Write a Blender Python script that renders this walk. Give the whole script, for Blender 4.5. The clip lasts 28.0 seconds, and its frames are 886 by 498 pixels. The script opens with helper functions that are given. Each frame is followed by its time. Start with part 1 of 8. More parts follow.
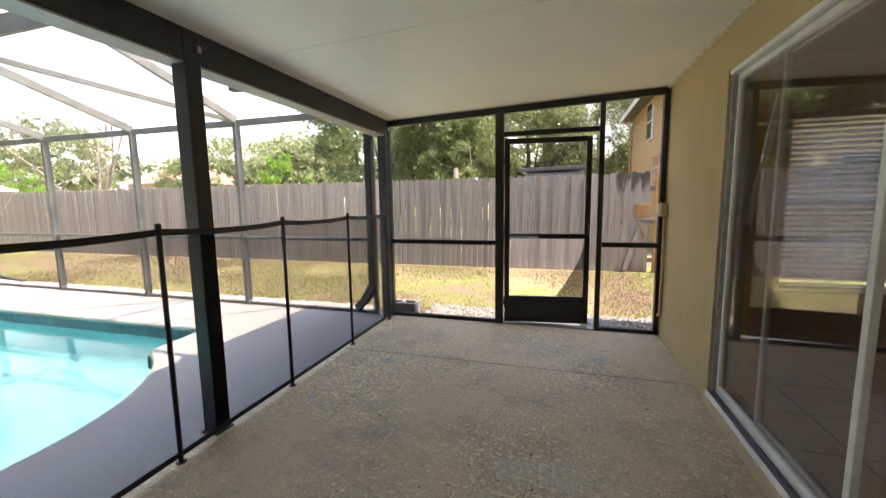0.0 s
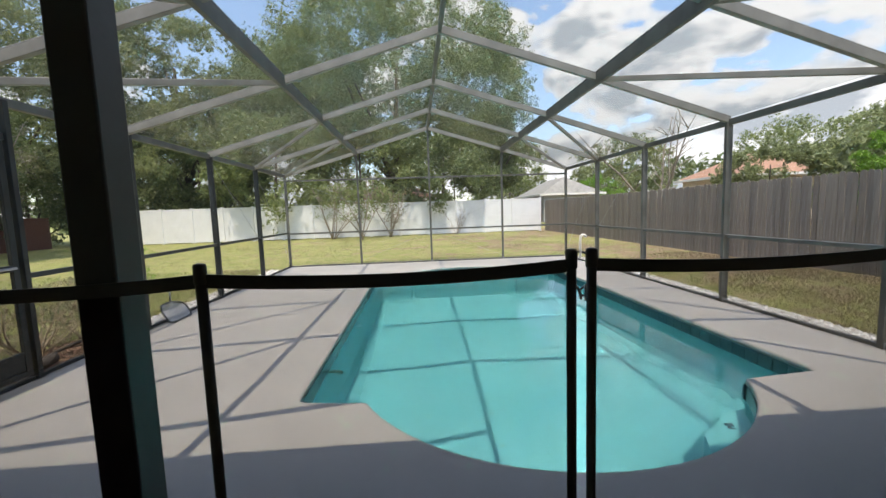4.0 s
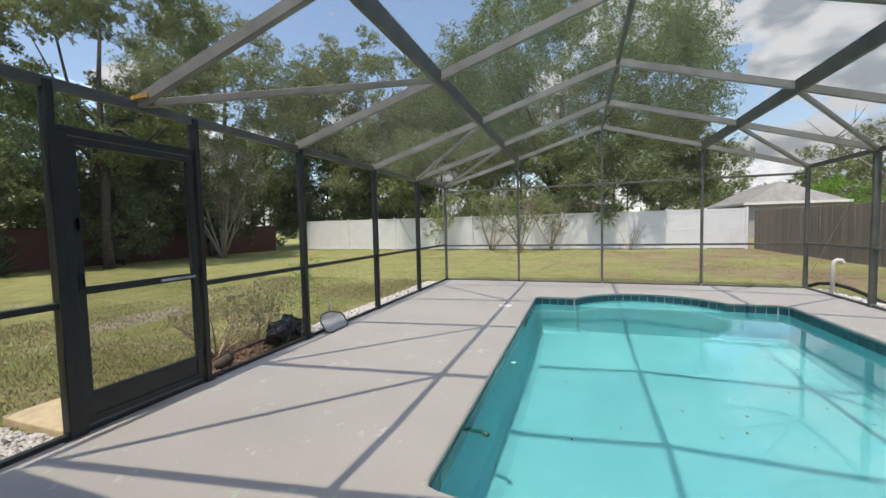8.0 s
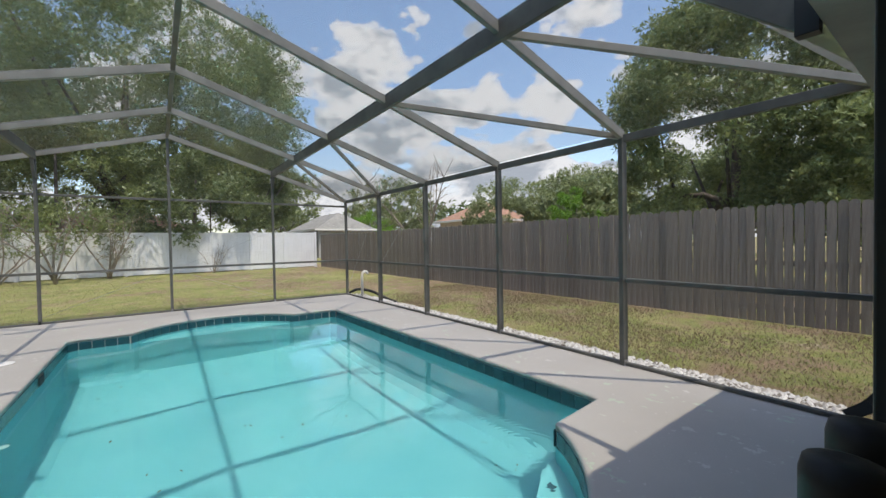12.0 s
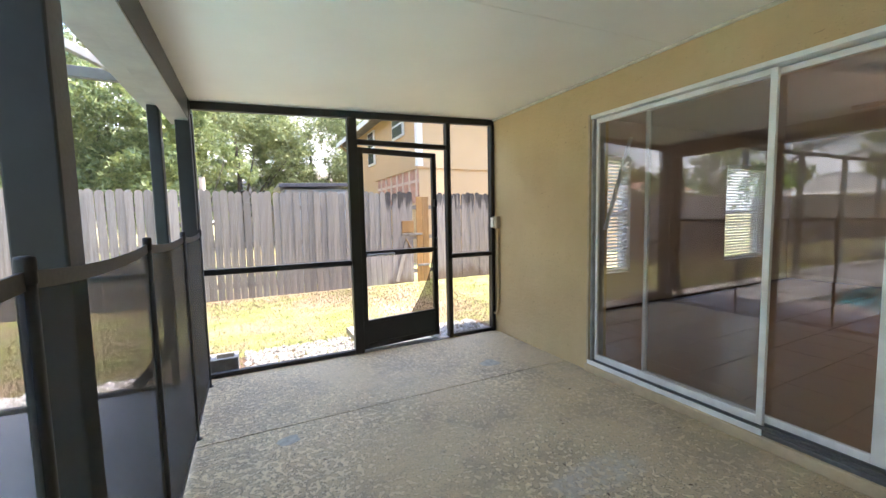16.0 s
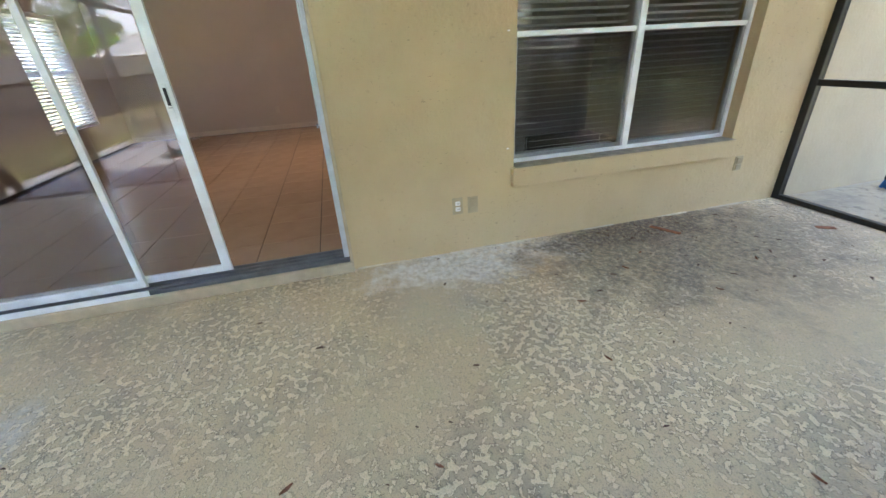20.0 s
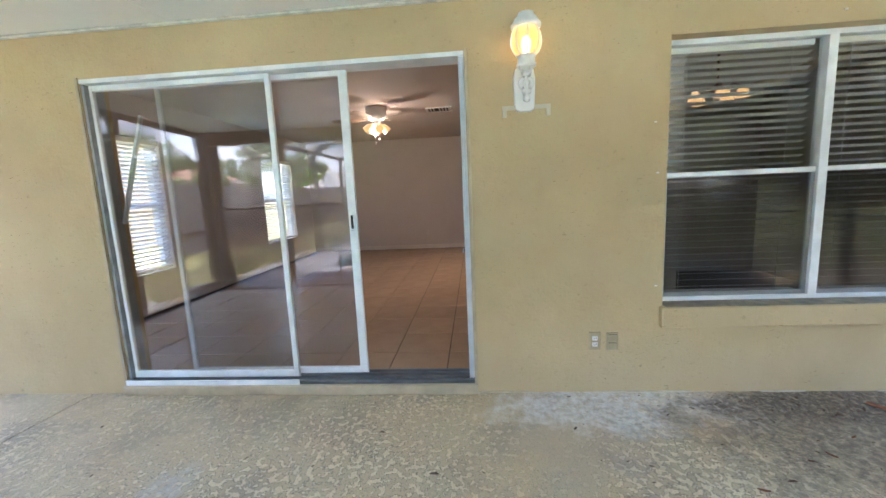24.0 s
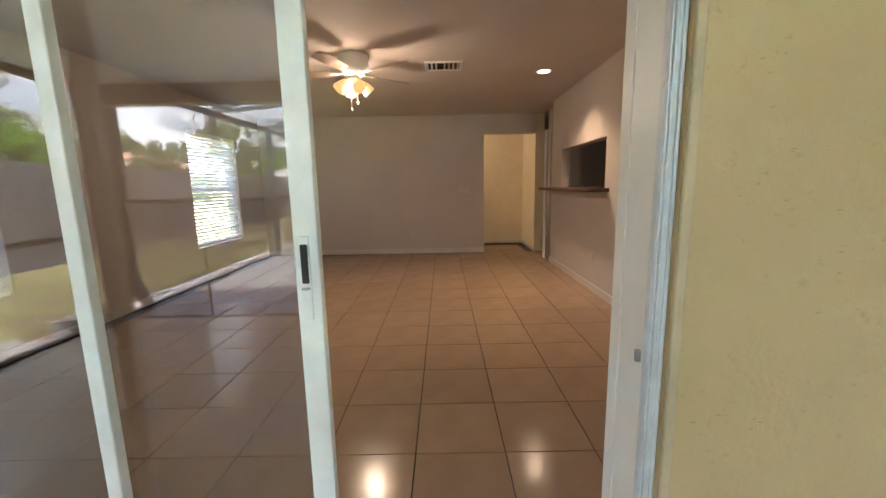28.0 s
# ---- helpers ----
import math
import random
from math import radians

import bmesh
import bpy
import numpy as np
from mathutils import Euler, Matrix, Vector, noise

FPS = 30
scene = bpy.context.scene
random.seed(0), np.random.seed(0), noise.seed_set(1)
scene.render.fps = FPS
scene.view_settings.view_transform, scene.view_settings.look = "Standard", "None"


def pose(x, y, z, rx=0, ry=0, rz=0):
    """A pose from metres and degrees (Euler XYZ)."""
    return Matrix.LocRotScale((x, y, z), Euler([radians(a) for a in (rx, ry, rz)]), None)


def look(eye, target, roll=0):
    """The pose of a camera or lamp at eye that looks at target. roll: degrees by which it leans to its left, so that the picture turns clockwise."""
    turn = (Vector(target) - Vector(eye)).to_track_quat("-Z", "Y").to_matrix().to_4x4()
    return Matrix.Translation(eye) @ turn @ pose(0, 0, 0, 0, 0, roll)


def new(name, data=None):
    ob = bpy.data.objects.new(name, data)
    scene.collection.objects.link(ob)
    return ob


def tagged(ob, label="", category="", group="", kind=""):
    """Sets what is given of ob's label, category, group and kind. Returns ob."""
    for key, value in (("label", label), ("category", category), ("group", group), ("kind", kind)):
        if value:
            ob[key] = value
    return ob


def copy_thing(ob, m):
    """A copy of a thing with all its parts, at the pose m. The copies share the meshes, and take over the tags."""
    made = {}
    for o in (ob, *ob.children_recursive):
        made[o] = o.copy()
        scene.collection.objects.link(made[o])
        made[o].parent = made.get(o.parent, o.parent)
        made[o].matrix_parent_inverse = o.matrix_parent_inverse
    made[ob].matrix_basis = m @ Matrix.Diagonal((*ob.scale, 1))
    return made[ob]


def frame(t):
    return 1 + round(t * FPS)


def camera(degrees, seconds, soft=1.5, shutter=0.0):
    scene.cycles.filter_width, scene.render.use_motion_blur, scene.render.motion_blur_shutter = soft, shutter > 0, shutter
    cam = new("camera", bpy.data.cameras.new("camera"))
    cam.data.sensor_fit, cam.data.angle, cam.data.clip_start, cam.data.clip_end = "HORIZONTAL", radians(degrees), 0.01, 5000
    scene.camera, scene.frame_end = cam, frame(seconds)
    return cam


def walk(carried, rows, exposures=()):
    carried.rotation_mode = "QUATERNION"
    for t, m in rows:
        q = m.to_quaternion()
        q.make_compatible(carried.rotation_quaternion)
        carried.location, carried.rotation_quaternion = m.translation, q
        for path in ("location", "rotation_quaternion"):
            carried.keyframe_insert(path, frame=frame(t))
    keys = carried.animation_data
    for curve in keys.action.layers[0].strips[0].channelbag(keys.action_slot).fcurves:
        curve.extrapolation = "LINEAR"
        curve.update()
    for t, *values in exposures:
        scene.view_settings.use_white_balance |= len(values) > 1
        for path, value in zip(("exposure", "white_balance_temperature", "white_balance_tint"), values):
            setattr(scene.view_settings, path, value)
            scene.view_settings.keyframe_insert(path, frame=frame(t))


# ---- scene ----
cam = camera(97.4, 28.0)
PATH = [
    (0, (0.121, 0.176, 1.362), (-0.456, 2.076, 1.125), -0.8),
    (0.5, (0.165, 0.211, 1.366), (-0.049, 2.183, 1.111), -1.0),
    (1, (0.202, 0.218, 1.371), (0.192, 2.2, 1.103), -1.2),
    (1.5, (0.181, 0.22, 1.367), (0.081, 2.2, 1.104), -1.1),
    (2, (0.057, 0.176, 1.354), (-0.63, 2.038, 1.106), -1.4),
    (2.5, (-0.092, 0.152, 1.336), (-1.449, 1.601, 1.095), -1.5),
    (3, (-0.286, 0.195, 1.386), (-2.065, 1.073, 1.133), -1.2),
    (3.5, (-0.525, 0.248, 1.375), (-2.467, 0.66, 1.134), -1.5),
    (5.5, (-1.636, 0.151, 1.438), (-3.612, -0.147, 1.364), -2.2),
    (6, (-1.727, 0.101, 1.434), (-3.642, -0.462, 1.315), -2.2),
    (6.5, (-1.753, 0.091, 1.418), (-3.546, -0.782, 1.264), -2.5),
    (7, (-1.765, 0.097, 1.42), (-3.523, -0.844, 1.266), -1.7),
    (7.5, (-1.782, 0.099, 1.418), (-3.601, -0.721, 1.291), -1.1),
    (8, (-1.784, 0.099, 1.415), (-3.669, -0.559, 1.302), -1.3),
    (8.5, (-1.788, 0.129, 1.414), (-3.728, -0.348, 1.31), -1.6),
    (9, (-1.788, 0.166, 1.402), (-3.77, -0.09, 1.311), -2.0),
    (9.5, (-1.782, 0.189, 1.403), (-3.78, 0.179, 1.328), -2.1),
    (10, (-1.784, 0.23, 1.409), (-3.769, 0.463, 1.34), -2.2),
    (10.5, (-1.767, 0.275, 1.414), (-3.71, 0.744, 1.343), -2.0),
    (11, (-1.77, 0.331, 1.391), (-3.638, 1.044, 1.327), -1.9),
    (11.5, (-1.77, 0.381, 1.378), (-3.52, 1.348, 1.328), -1.5),
    (13.5, (-1.717, 0.428, 1.368), (-2.816, 2.098, 1.306), -0.2),
    (14, (-1.671, 0.434, 1.375), (-2.496, 2.254, 1.286), -0.5),
    (14.5, (-1.61, 0.49, 1.369), (-2.01, 2.447, 1.256), -0.9),
    (15, (-1.551, 0.592, 1.358), (-1.439, 2.584, 1.217), -1.3),
    (15.5, (-1.507, 0.66, 1.346), (-0.944, 2.575, 1.182), -1.1),
    (16, (-1.443, 0.685, 1.33), (-0.561, 2.469, 1.17), -1.2),
    (16.5, (-1.424, 0.755, 1.322), (-0.314, 2.408, 1.177), -1.4),
    (17, (-1.447, 0.834, 1.318), (-0.212, 2.394, 1.147), -1.7),
    (17.5, (-1.455, 0.898, 1.296), (-0.127, 2.361, 0.997), -2.0),
    (18, (-1.477, 0.963, 1.288), (-0.028, 2.234, 0.754), -1.9),
    (18.5, (-1.448, 0.95, 1.28), (0.131, 1.945, 0.56), -1.9),
    (19, (-1.329, 0.846, 1.289), (0.367, 1.501, 0.455), -2.4),
    (19.5, (-1.321, 0.687, 1.229), (0.489, 0.84, 0.391), -2.6),
    (20, (-1.306, 0.527, 1.273), (0.432, 0.108, 0.378), -3.5),
    (20.5, (-1.283, 0.4, 1.336), (0.199, -0.544, 0.381), -4.2),
    (22.5, (-1.356, 0.343, 1.253), (0.057, -1.037, 0.939), -3.9),
    (23, (-1.326, 0.386, 1.282), (0.402, -0.591, 1.037), -2.6),
    (23.5, (-1.307, 0.459, 1.295), (0.623, 0.001, 1.038), -2.3),
    (24.2, (-1.339, 0.608, 1.318), (0.596, 1.02, 1.023), -2.8),
    (24.6, (-1.344, 0.703, 1.332), (0.422, 1.584, 1.012), -3.2),
    (25, (-1.379, 0.81, 1.327), (0.147, 2.061, 0.999), -3.2),
    (25.5, (-1.346, 0.902, 1.306), (0.184, 2.139, 0.946), -3.4),
    (26, (-1.085, 0.927, 1.285), (0.679, 1.793, 0.911), -2.8),
    (26.5, (-0.74, 0.942, 1.313), (1.155, 1.465, 0.941), -2.6),
    (27, (-0.357, 1.009, 1.299), (1.592, 1.248, 0.92), -2.2),
    (27.5, (0.001, 1.029, 1.288), (1.967, 1.116, 0.933), -2.0),
    (28, (0.327, 1.053, 1.314), (2.301, 1.057, 0.993), -1.1),
]
# stops, kelvin and tint by which the clip's camera brightens and warms its picture on the way
EXPOSURES = [(0, 2.93, 7900, 19), (1, 3.45, 6650, 18), (2, 3.12, 6500, 17), (2.6, 2.25, 6800, 10), (3, 2.15, 6900, 11), (3.5, 1.75, 7100, 10), (5.5, 1.08, 7250, 11), (7, 1.38, 7250, 14), (8, 1.05, 7100, 11), (10, 0.92, 7050, 10), (11.5, 0.9, 7000, 11),
             (13.5, 1.4, 6900, 10), (14, 1.65, 7200, 12), (14.5, 1.95, 7600, 11), (15, 2.62, 8200, 12), (15.5, 2.95, 7300, 11), (16, 3.52, 6900, 16), (17, 3.65, 6850, 15), (18, 3.68, 6750, 15), (19, 4.1, 6700, 14), (20, 4.32, 6350, 15), (22.5, 4.05, 6350, 18), (23, 3.97, 6100, 18), (24, 4.36, 6100, 17), (25, 3.72, 6450, 16), (26, 3.85, 6450, 11), (28, 4.4, 6900, 13)]
walk(cam, [(t, look(eye, target, roll)) for t, eye, target, roll in PATH], EXPOSURES)

# ---- world, sun, exposure ----
SUN_DIR = Vector((0.40, -0.06, 1.0)).normalized()
world = bpy.data.worlds.new("sky")
scene.world = world
world.use_nodes = True
wn = world.node_tree.nodes
wl = world.node_tree.links
sky = wn.new("ShaderNodeTexSky")
sky.sky_type = "NISHITA"
sky.sun_disc = False
sky.sun_elevation = math.asin(SUN_DIR.z)
sky.sun_rotation = math.atan2(SUN_DIR.x, SUN_DIR.y)
sky.air_density, sky.dust_density, sky.ozone_density = 1.0, 1.0, 1.8
wl.new(sky.outputs[0], wn["Background"].inputs[0])
wn["Background"].inputs[1].default_value = 0.15
sun = new("sun", bpy.data.lights.new("sun", "SUN"))
sun.data.energy, sun.data.angle, sun.data.color = 2.0, radians(0.6), (1.0, 0.95, 0.87)
sun.matrix_world = look(SUN_DIR * 60, (0, 0, 0))


# ---- helpers for meshes ----
HUNG = set()  # doors whose parts are built about their own hinge


def thing(name, loc, label, category, group="", kind=""):
    ob = new(name)
    ob.location = loc
    ob.empty_display_size = 0.1
    return tagged(ob, label, category, group, kind)


def mesh_ob(name, me, material, parent=None, label=""):
    me.materials.append(material)
    ob = new(name, me)
    if parent is not None:
        ob.parent = parent
        if parent.data is None and parent.name not in HUNG:
            ob.matrix_parent_inverse = Matrix.Translation(-parent.location)
    return tagged(ob, label)


def part(name, bm, material, parent=None, label="", smooth=False):
    me = bpy.data.meshes.new(name)
    bmesh.ops.recalc_face_normals(bm, faces=bm.faces)
    bm.to_mesh(me)
    bm.free()
    if smooth:
        for p in me.polygons:
            p.use_smooth = True
    return mesh_ob(name, me, material, parent, label)


def add_box(bm, lo, hi, bevel=0.0):
    """An axis-aligned box from lo to hi, with chamfered edges if asked."""
    lo, hi = Vector(lo), Vector(hi)
    r = bmesh.ops.create_cube(bm, size=1.0)
    vs = r["verts"]
    c, d = (lo + hi) / 2, hi - lo
    for v in vs:
        v.co = Vector((v.co.x * d.x, v.co.y * d.y, v.co.z * d.z)) + c
    if bevel:
        es = list({e for v in vs for e in v.link_edges})
        bmesh.ops.bevel(bm, geom=es, offset=bevel, segments=2, profile=0.5, affect="EDGES")


def box(name, lo, hi, material, parent=None, label="", bevel=0.0):
    bm = bmesh.new()
    add_box(bm, lo, hi, bevel)
    return part(name, bm, material, parent, label)


def add_bar(bm, a, b, w, h, up=(0, 0, 1)):
    """A straight bar of section w (across) by h (along up) from a to b."""
    a, b = Vector(a), Vector(b)
    d = (b - a).normalized()
    s = d.cross(Vector(up)).normalized()
    u = s.cross(d)
    vs = []
    for p in (a, b):
        for i, j in ((-1, -1), (1, -1), (1, 1), (-1, 1)):
            vs.append(bm.verts.new(p + s * (i * w / 2) + u * (j * h / 2)))
    for i in range(4):
        j = (i + 1) % 4
        bm.faces.new((vs[i], vs[j], vs[4 + j], vs[4 + i]))
    bm.faces.new(vs[3::-1])
    bm.faces.new(vs[4:])


def bar(name, a, b, w, h, material, parent=None, label="", up=(0, 0, 1), bevel=0.004):
    bm = bmesh.new()
    add_bar(bm, a, b, w, h, up)
    if bevel:
        bmesh.ops.bevel(bm, geom=list(bm.edges), offset=bevel, segments=1, affect="EDGES")
    return part(name, bm, material, parent, label)


def add_tube(bm, pts, r, seg=8, caps=True, r_end=None):
    """A round tube through the points."""
    pts = [Vector(p) for p in pts]
    rings = []
    n = len(pts)
    side = None
    for i, p in enumerate(pts):
        d = (pts[min(i + 1, n - 1)] - pts[max(i - 1, 0)]).normalized()
        if side is None:
            side = d.orthogonal().normalized()
        side = (side - d * side.dot(d)).normalized()
        other = d.cross(side)
        rr = r if r_end is None else r + (r_end - r) * i / max(1, n - 1)
        rings.append([bm.verts.new(p + (side * math.cos(k * 2 * math.pi / seg) + other * math.sin(k * 2 * math.pi / seg)) * rr) for k in range(seg)])
    for a, b in zip(rings, rings[1:]):
        for k in range(seg):
            bm.faces.new((a[k], a[(k + 1) % seg], b[(k + 1) % seg], b[k]))
    if caps:
        bm.faces.new(rings[0][::-1])
        bm.faces.new(rings[-1])


def tube(name, pts, r, material, parent=None, label="", seg=8, r_end=None):
    bm = bmesh.new()
    add_tube(bm, pts, r, seg, True, r_end)
    return part(name, bm, material, parent, label, smooth=True)


def lathe(name, profile, centre, material, parent=None, label="", seg=20, smooth=True):
    """A turned shape: (radius, z) pairs spun round the upright through centre."""
    bm = bmesh.new()
    c = Vector(centre)
    rings = []
    for r, z in profile:
        rings.append([bm.verts.new(c + Vector((max(r, 1e-4) * math.cos(k * 2 * math.pi / seg), max(r, 1e-4) * math.sin(k * 2 * math.pi / seg), z))) for k in range(seg)])
    for a, b in zip(rings, rings[1:]):
        for k in range(seg):
            bm.faces.new((a[k], a[(k + 1) % seg], b[(k + 1) % seg], b[k]))
    bm.faces.new(rings[0][::-1])
    bm.faces.new(rings[-1])
    return part(name, bm, material, parent, label, smooth)


def sheet(name, pts, material, parent=None, label=""):
    bm = bmesh.new()
    bm.faces.new([bm.verts.new(p) for p in pts])
    return part(name, bm, material, parent, label)


# ---- materials ----
def nodes_of(name):
    m = bpy.data.materials.new(name)
    m.use_nodes = True
    return m, m.node_tree.nodes, m.node_tree.links, m.node_tree.nodes["Principled BSDF"]


def coords(n, l, scale):
    tc = n.new("ShaderNodeTexCoord")
    mp = n.new("ShaderNodeMapping")
    mp.inputs["Scale"].default_value = scale if isinstance(scale, tuple) else (scale, scale, scale)
    l.new(tc.outputs["Object"], mp.inputs["Vector"])
    return mp.outputs["Vector"]


def noise_node(n, l, vec, scale, detail=4.0, rough=0.55):
    t = n.new("ShaderNodeTexNoise")
    t.inputs["Scale"].default_value = scale
    t.inputs["Detail"].default_value = detail
    t.inputs["Roughness"].default_value = rough
    l.new(vec, t.inputs["Vector"])
    return t.outputs["Fac"]


def ramp(n, l, fac, stops):
    r = n.new("ShaderNodeValToRGB")
    e = r.color_ramp.elements
    e[0].position, e[0].color = stops[0][0], (*stops[0][1], 1)
    e[1].position, e[1].color = stops[-1][0], (*stops[-1][1], 1)
    for p, c in stops[1:-1]:
        x = e.new(p)
        x.color = (*c, 1)
    l.new(fac, r.inputs["Fac"])
    return r.outputs["Color"]


def mix(n, l, fac, a, b):
    m = n.new("ShaderNodeMix")
    m.data_type = "RGBA"
    if isinstance(fac, (int, float)):
        m.inputs["Factor"].default_value = fac
    else:
        l.new(fac, m.inputs["Factor"])
    for key, v in (("A", a), ("B", b)):
        sock = [s for s in m.inputs if s.name == key and s.type == "RGBA"][0]
        if isinstance(v, tuple):
            sock.default_value = (*v, 1)
        else:
            l.new(v, sock)
    return [s for s in m.outputs if s.type == "RGBA"][0]


def bump(n, l, bsdf, height, strength, distance=0.01):
    b = n.new("ShaderNodeBump")
    b.inputs["Strength"].default_value = strength
    b.inputs["Distance"].default_value = distance
    l.new(height, b.inputs["Height"])
    l.new(b.outputs["Normal"], bsdf.inputs["Normal"])


def plain(name, c, rough=0.5, metal=0.0, vary=0.12, scale=6.0, bumps=0.15, bscale=60.0, coat=0.0, c2=None):
    """Paint, metal or plastic with slight stains at two scales and fine relief."""
    m, n, l, b = nodes_of(name)
    v = coords(n, l, 1.0)
    big = noise_node(n, l, v, scale, 5, 0.6)
    fine = noise_node(n, l, v, bscale, 3, 0.6)
    lo = tuple(x * (1 - vary) for x in c) if c2 is None else c2
    hi = tuple(min(1, x * (1 + vary)) for x in c)
    base = ramp(n, l, big, [(0.32, lo), (0.68, hi)])
    oi = n.new("ShaderNodeObjectInfo")
    base = mix(n, l, ramp_val(n, l, oi.outputs["Random"], 0.0, 0.10), base, lo)
    l.new(base, b.inputs["Base Color"])
    l.new(ramp_val(n, l, fine, rough * 0.85, min(1, rough * 1.15)), b.inputs["Roughness"])
    b.inputs["Metallic"].default_value = metal
    b.inputs["Coat Weight"].default_value = coat
    if bumps:
        bump(n, l, b, fine, bumps, 0.002)
    return m


def ramp_val(n, l, fac, lo, hi):
    r = n.new("ShaderNodeMapRange")
    r.inputs["To Min"].default_value = lo
    r.inputs["To Max"].default_value = hi
    l.new(fac, r.inputs["Value"])
    return r.outputs["Result"]


def math_node(n, l, op, a, b):
    m = n.new("ShaderNodeMath")
    m.operation = op
    for i, v in enumerate((a, b)):
        if isinstance(v, (int, float)):
            m.inputs[i].default_value = v
        else:
            l.new(v, m.inputs[i])
    return m.outputs[0]


def emit(name, colour, strength, base=(0.9, 0.85, 0.75)):
    m, n, l, b = nodes_of(name)
    b.inputs["Base Color"].default_value = (*base, 1)
    b.inputs["Emission Color"].default_value = (*colour, 1)
    b.inputs["Emission Strength"].default_value = strength
    b.inputs["Roughness"].default_value = 0.3
    return m


def slant(n, l, least, rise, power):
    """Share of gloss: least when seen squarely, rising towards a grazing view."""
    lw = n.new("ShaderNodeLayerWeight")
    return math_node(n, l, "ADD", least, math_node(n, l, "MULTIPLY", rise, math_node(n, l, "POWER", lw.outputs["Facing"], power)))


def screen_mat(name, cover, c, sheen=0.0, grey=0.35):
    """Insect or safety mesh: threads cover a share of the light; sheen is the gloss that the weave takes at a slant."""
    m, n, l, b = nodes_of(name)
    out = n["Material Output"]
    tr = n.new("ShaderNodeBsdfTransparent")
    df = n.new("ShaderNodeBsdfDiffuse")
    v = coords(n, l, 1.0)
    dirt = noise_node(n, l, v, 1.3, 4)
    l.new(ramp(n, l, dirt, [(0.3, tuple(x * 0.8 for x in c)), (0.7, c)]), df.inputs["Color"])
    mx = n.new("ShaderNodeMixShader")
    l.new(ramp_val(n, l, noise_node(n, l, v, 0.7, 3), cover * 0.85, cover * 1.15), mx.inputs["Fac"])
    l.new(tr.outputs[0], mx.inputs[1])
    l.new(df.outputs[0], mx.inputs[2])
    l.new(mx.outputs[0], out.inputs["Surface"])
    if sheen:
        gl, m2 = n.new("ShaderNodeBsdfGlossy"), n.new("ShaderNodeMixShader")
        gl.inputs["Roughness"].default_value = 0.65
        gl.inputs["Color"].default_value = (grey, grey * 1.02, grey, 1)
        l.new(slant(n, l, 0.0, sheen, 3.5), m2.inputs["Fac"])
        l.new(mx.outputs[0], m2.inputs[1])
        l.new(gl.outputs[0], m2.inputs[2])
        l.new(m2.outputs[0], out.inputs["Surface"])
    return m


def stucco_mat(name, c, dark, peel=0.3):
    m, n, l, b = nodes_of(name)
    v = coords(n, l, 1.0)
    big = noise_node(n, l, v, 1.1, 5, 0.6)
    mid = noise_node(n, l, v, 7.0, 4, 0.6)
    fine = noise_node(n, l, v, 34.0, 5, 0.65)
    base = ramp(n, l, big, [(0.3, dark), (0.62, c)])
    streak = noise_node(n, l, coords(n, l, (9.0, 9.0, 1.2)), 1.0, 4)
    base = mix(n, l, ramp_val(n, l, streak, 0.0, 0.35), base, dark)
    spots = ramp(n, l, noise_node(n, l, v, 23.0, 3), [(0.66, (0, 0, 0)), (0.74, (1, 1, 1))])
    base = mix(n, l, math_node(n, l, "MULTIPLY", spots, 0.35), base, tuple(x * 0.6 for x in dark))
    nick = ramp(n, l, noise_node(n, l, coords(n, l, (50.0, 32.0, 120.0)), 1.0, 3, 0.6), [(0.655, (0, 0, 0)), (0.70, (1, 1, 1))])
    where = ramp(n, l, noise_node(n, l, v, 2.6, 3), [(0.45, (0, 0, 0)), (0.60, (1, 1, 1))])
    base = mix(n, l, math_node(n, l, "MULTIPLY", math_node(n, l, "MULTIPLY", nick, where), 0.75), base, tuple(x * 0.45 for x in dark))
    l.new(base, b.inputs["Base Color"])
    b.inputs["Roughness"].default_value = 0.75
    h = math_node(n, l, "ADD", math_node(n, l, "MULTIPLY", mid, 1.5), fine)
    h = math_node(n, l, "SUBTRACT", h, math_node(n, l, "MULTIPLY", math_node(n, l, "MULTIPLY", nick, where), 0.8))
    bump(n, l, b, h, peel, 0.014)
    return m


STUCCO = stucco_mat("tan stucco", (0.56, 0.43, 0.242), (0.465, 0.345, 0.185), 0.38)
WING = stucco_mat("pale stucco", (0.62, 0.50, 0.315), (0.52, 0.415, 0.26), 0.4)
YELLOW = stucco_mat("yellow stucco", (0.58, 0.375, 0.195), (0.51, 0.335, 0.175), 0.2)
BRONZE = plain("bronze aluminium", (0.125, 0.125, 0.113), 0.5, 0.2, 0.25, 3.0, 0.1, 80)
# BRONZE again, lightened: light bounced onto the rafters is put into the colour
LITBRONZE = plain("bronze aluminium lightened as lit", (0.25, 0.245, 0.22), 0.5, 0.15, 0.2, 3.0, 0.1, 80)
DARK = plain("dark bronze aluminium", (0.022, 0.026, 0.027), 0.42, 0.1, 0.25, 4.0, 0.1, 80)
BLACK = plain("black screen frame", (0.010, 0.010, 0.010), 0.4, 0.0, 0.3, 5.0, 0.1, 90)
VINYL = plain("black pool fence vinyl", (0.012, 0.012, 0.013), 0.55, 0.0, 0.3, 6.0, 0.1, 90)
WHITEALU = plain("white aluminium", (0.74, 0.76, 0.76), 0.38, 0.05, 0.14, 5.0, 0.15, 50)
GUTTER = plain("gutter aluminium", (0.30, 0.29, 0.27), 0.5, 0.1, 0.15, 3.0, 0.1, 60)
MILL = plain("worn mill aluminium", (0.34, 0.35, 0.37), 0.35, 0.8, 0.25, 9.0, 0.2, 70)
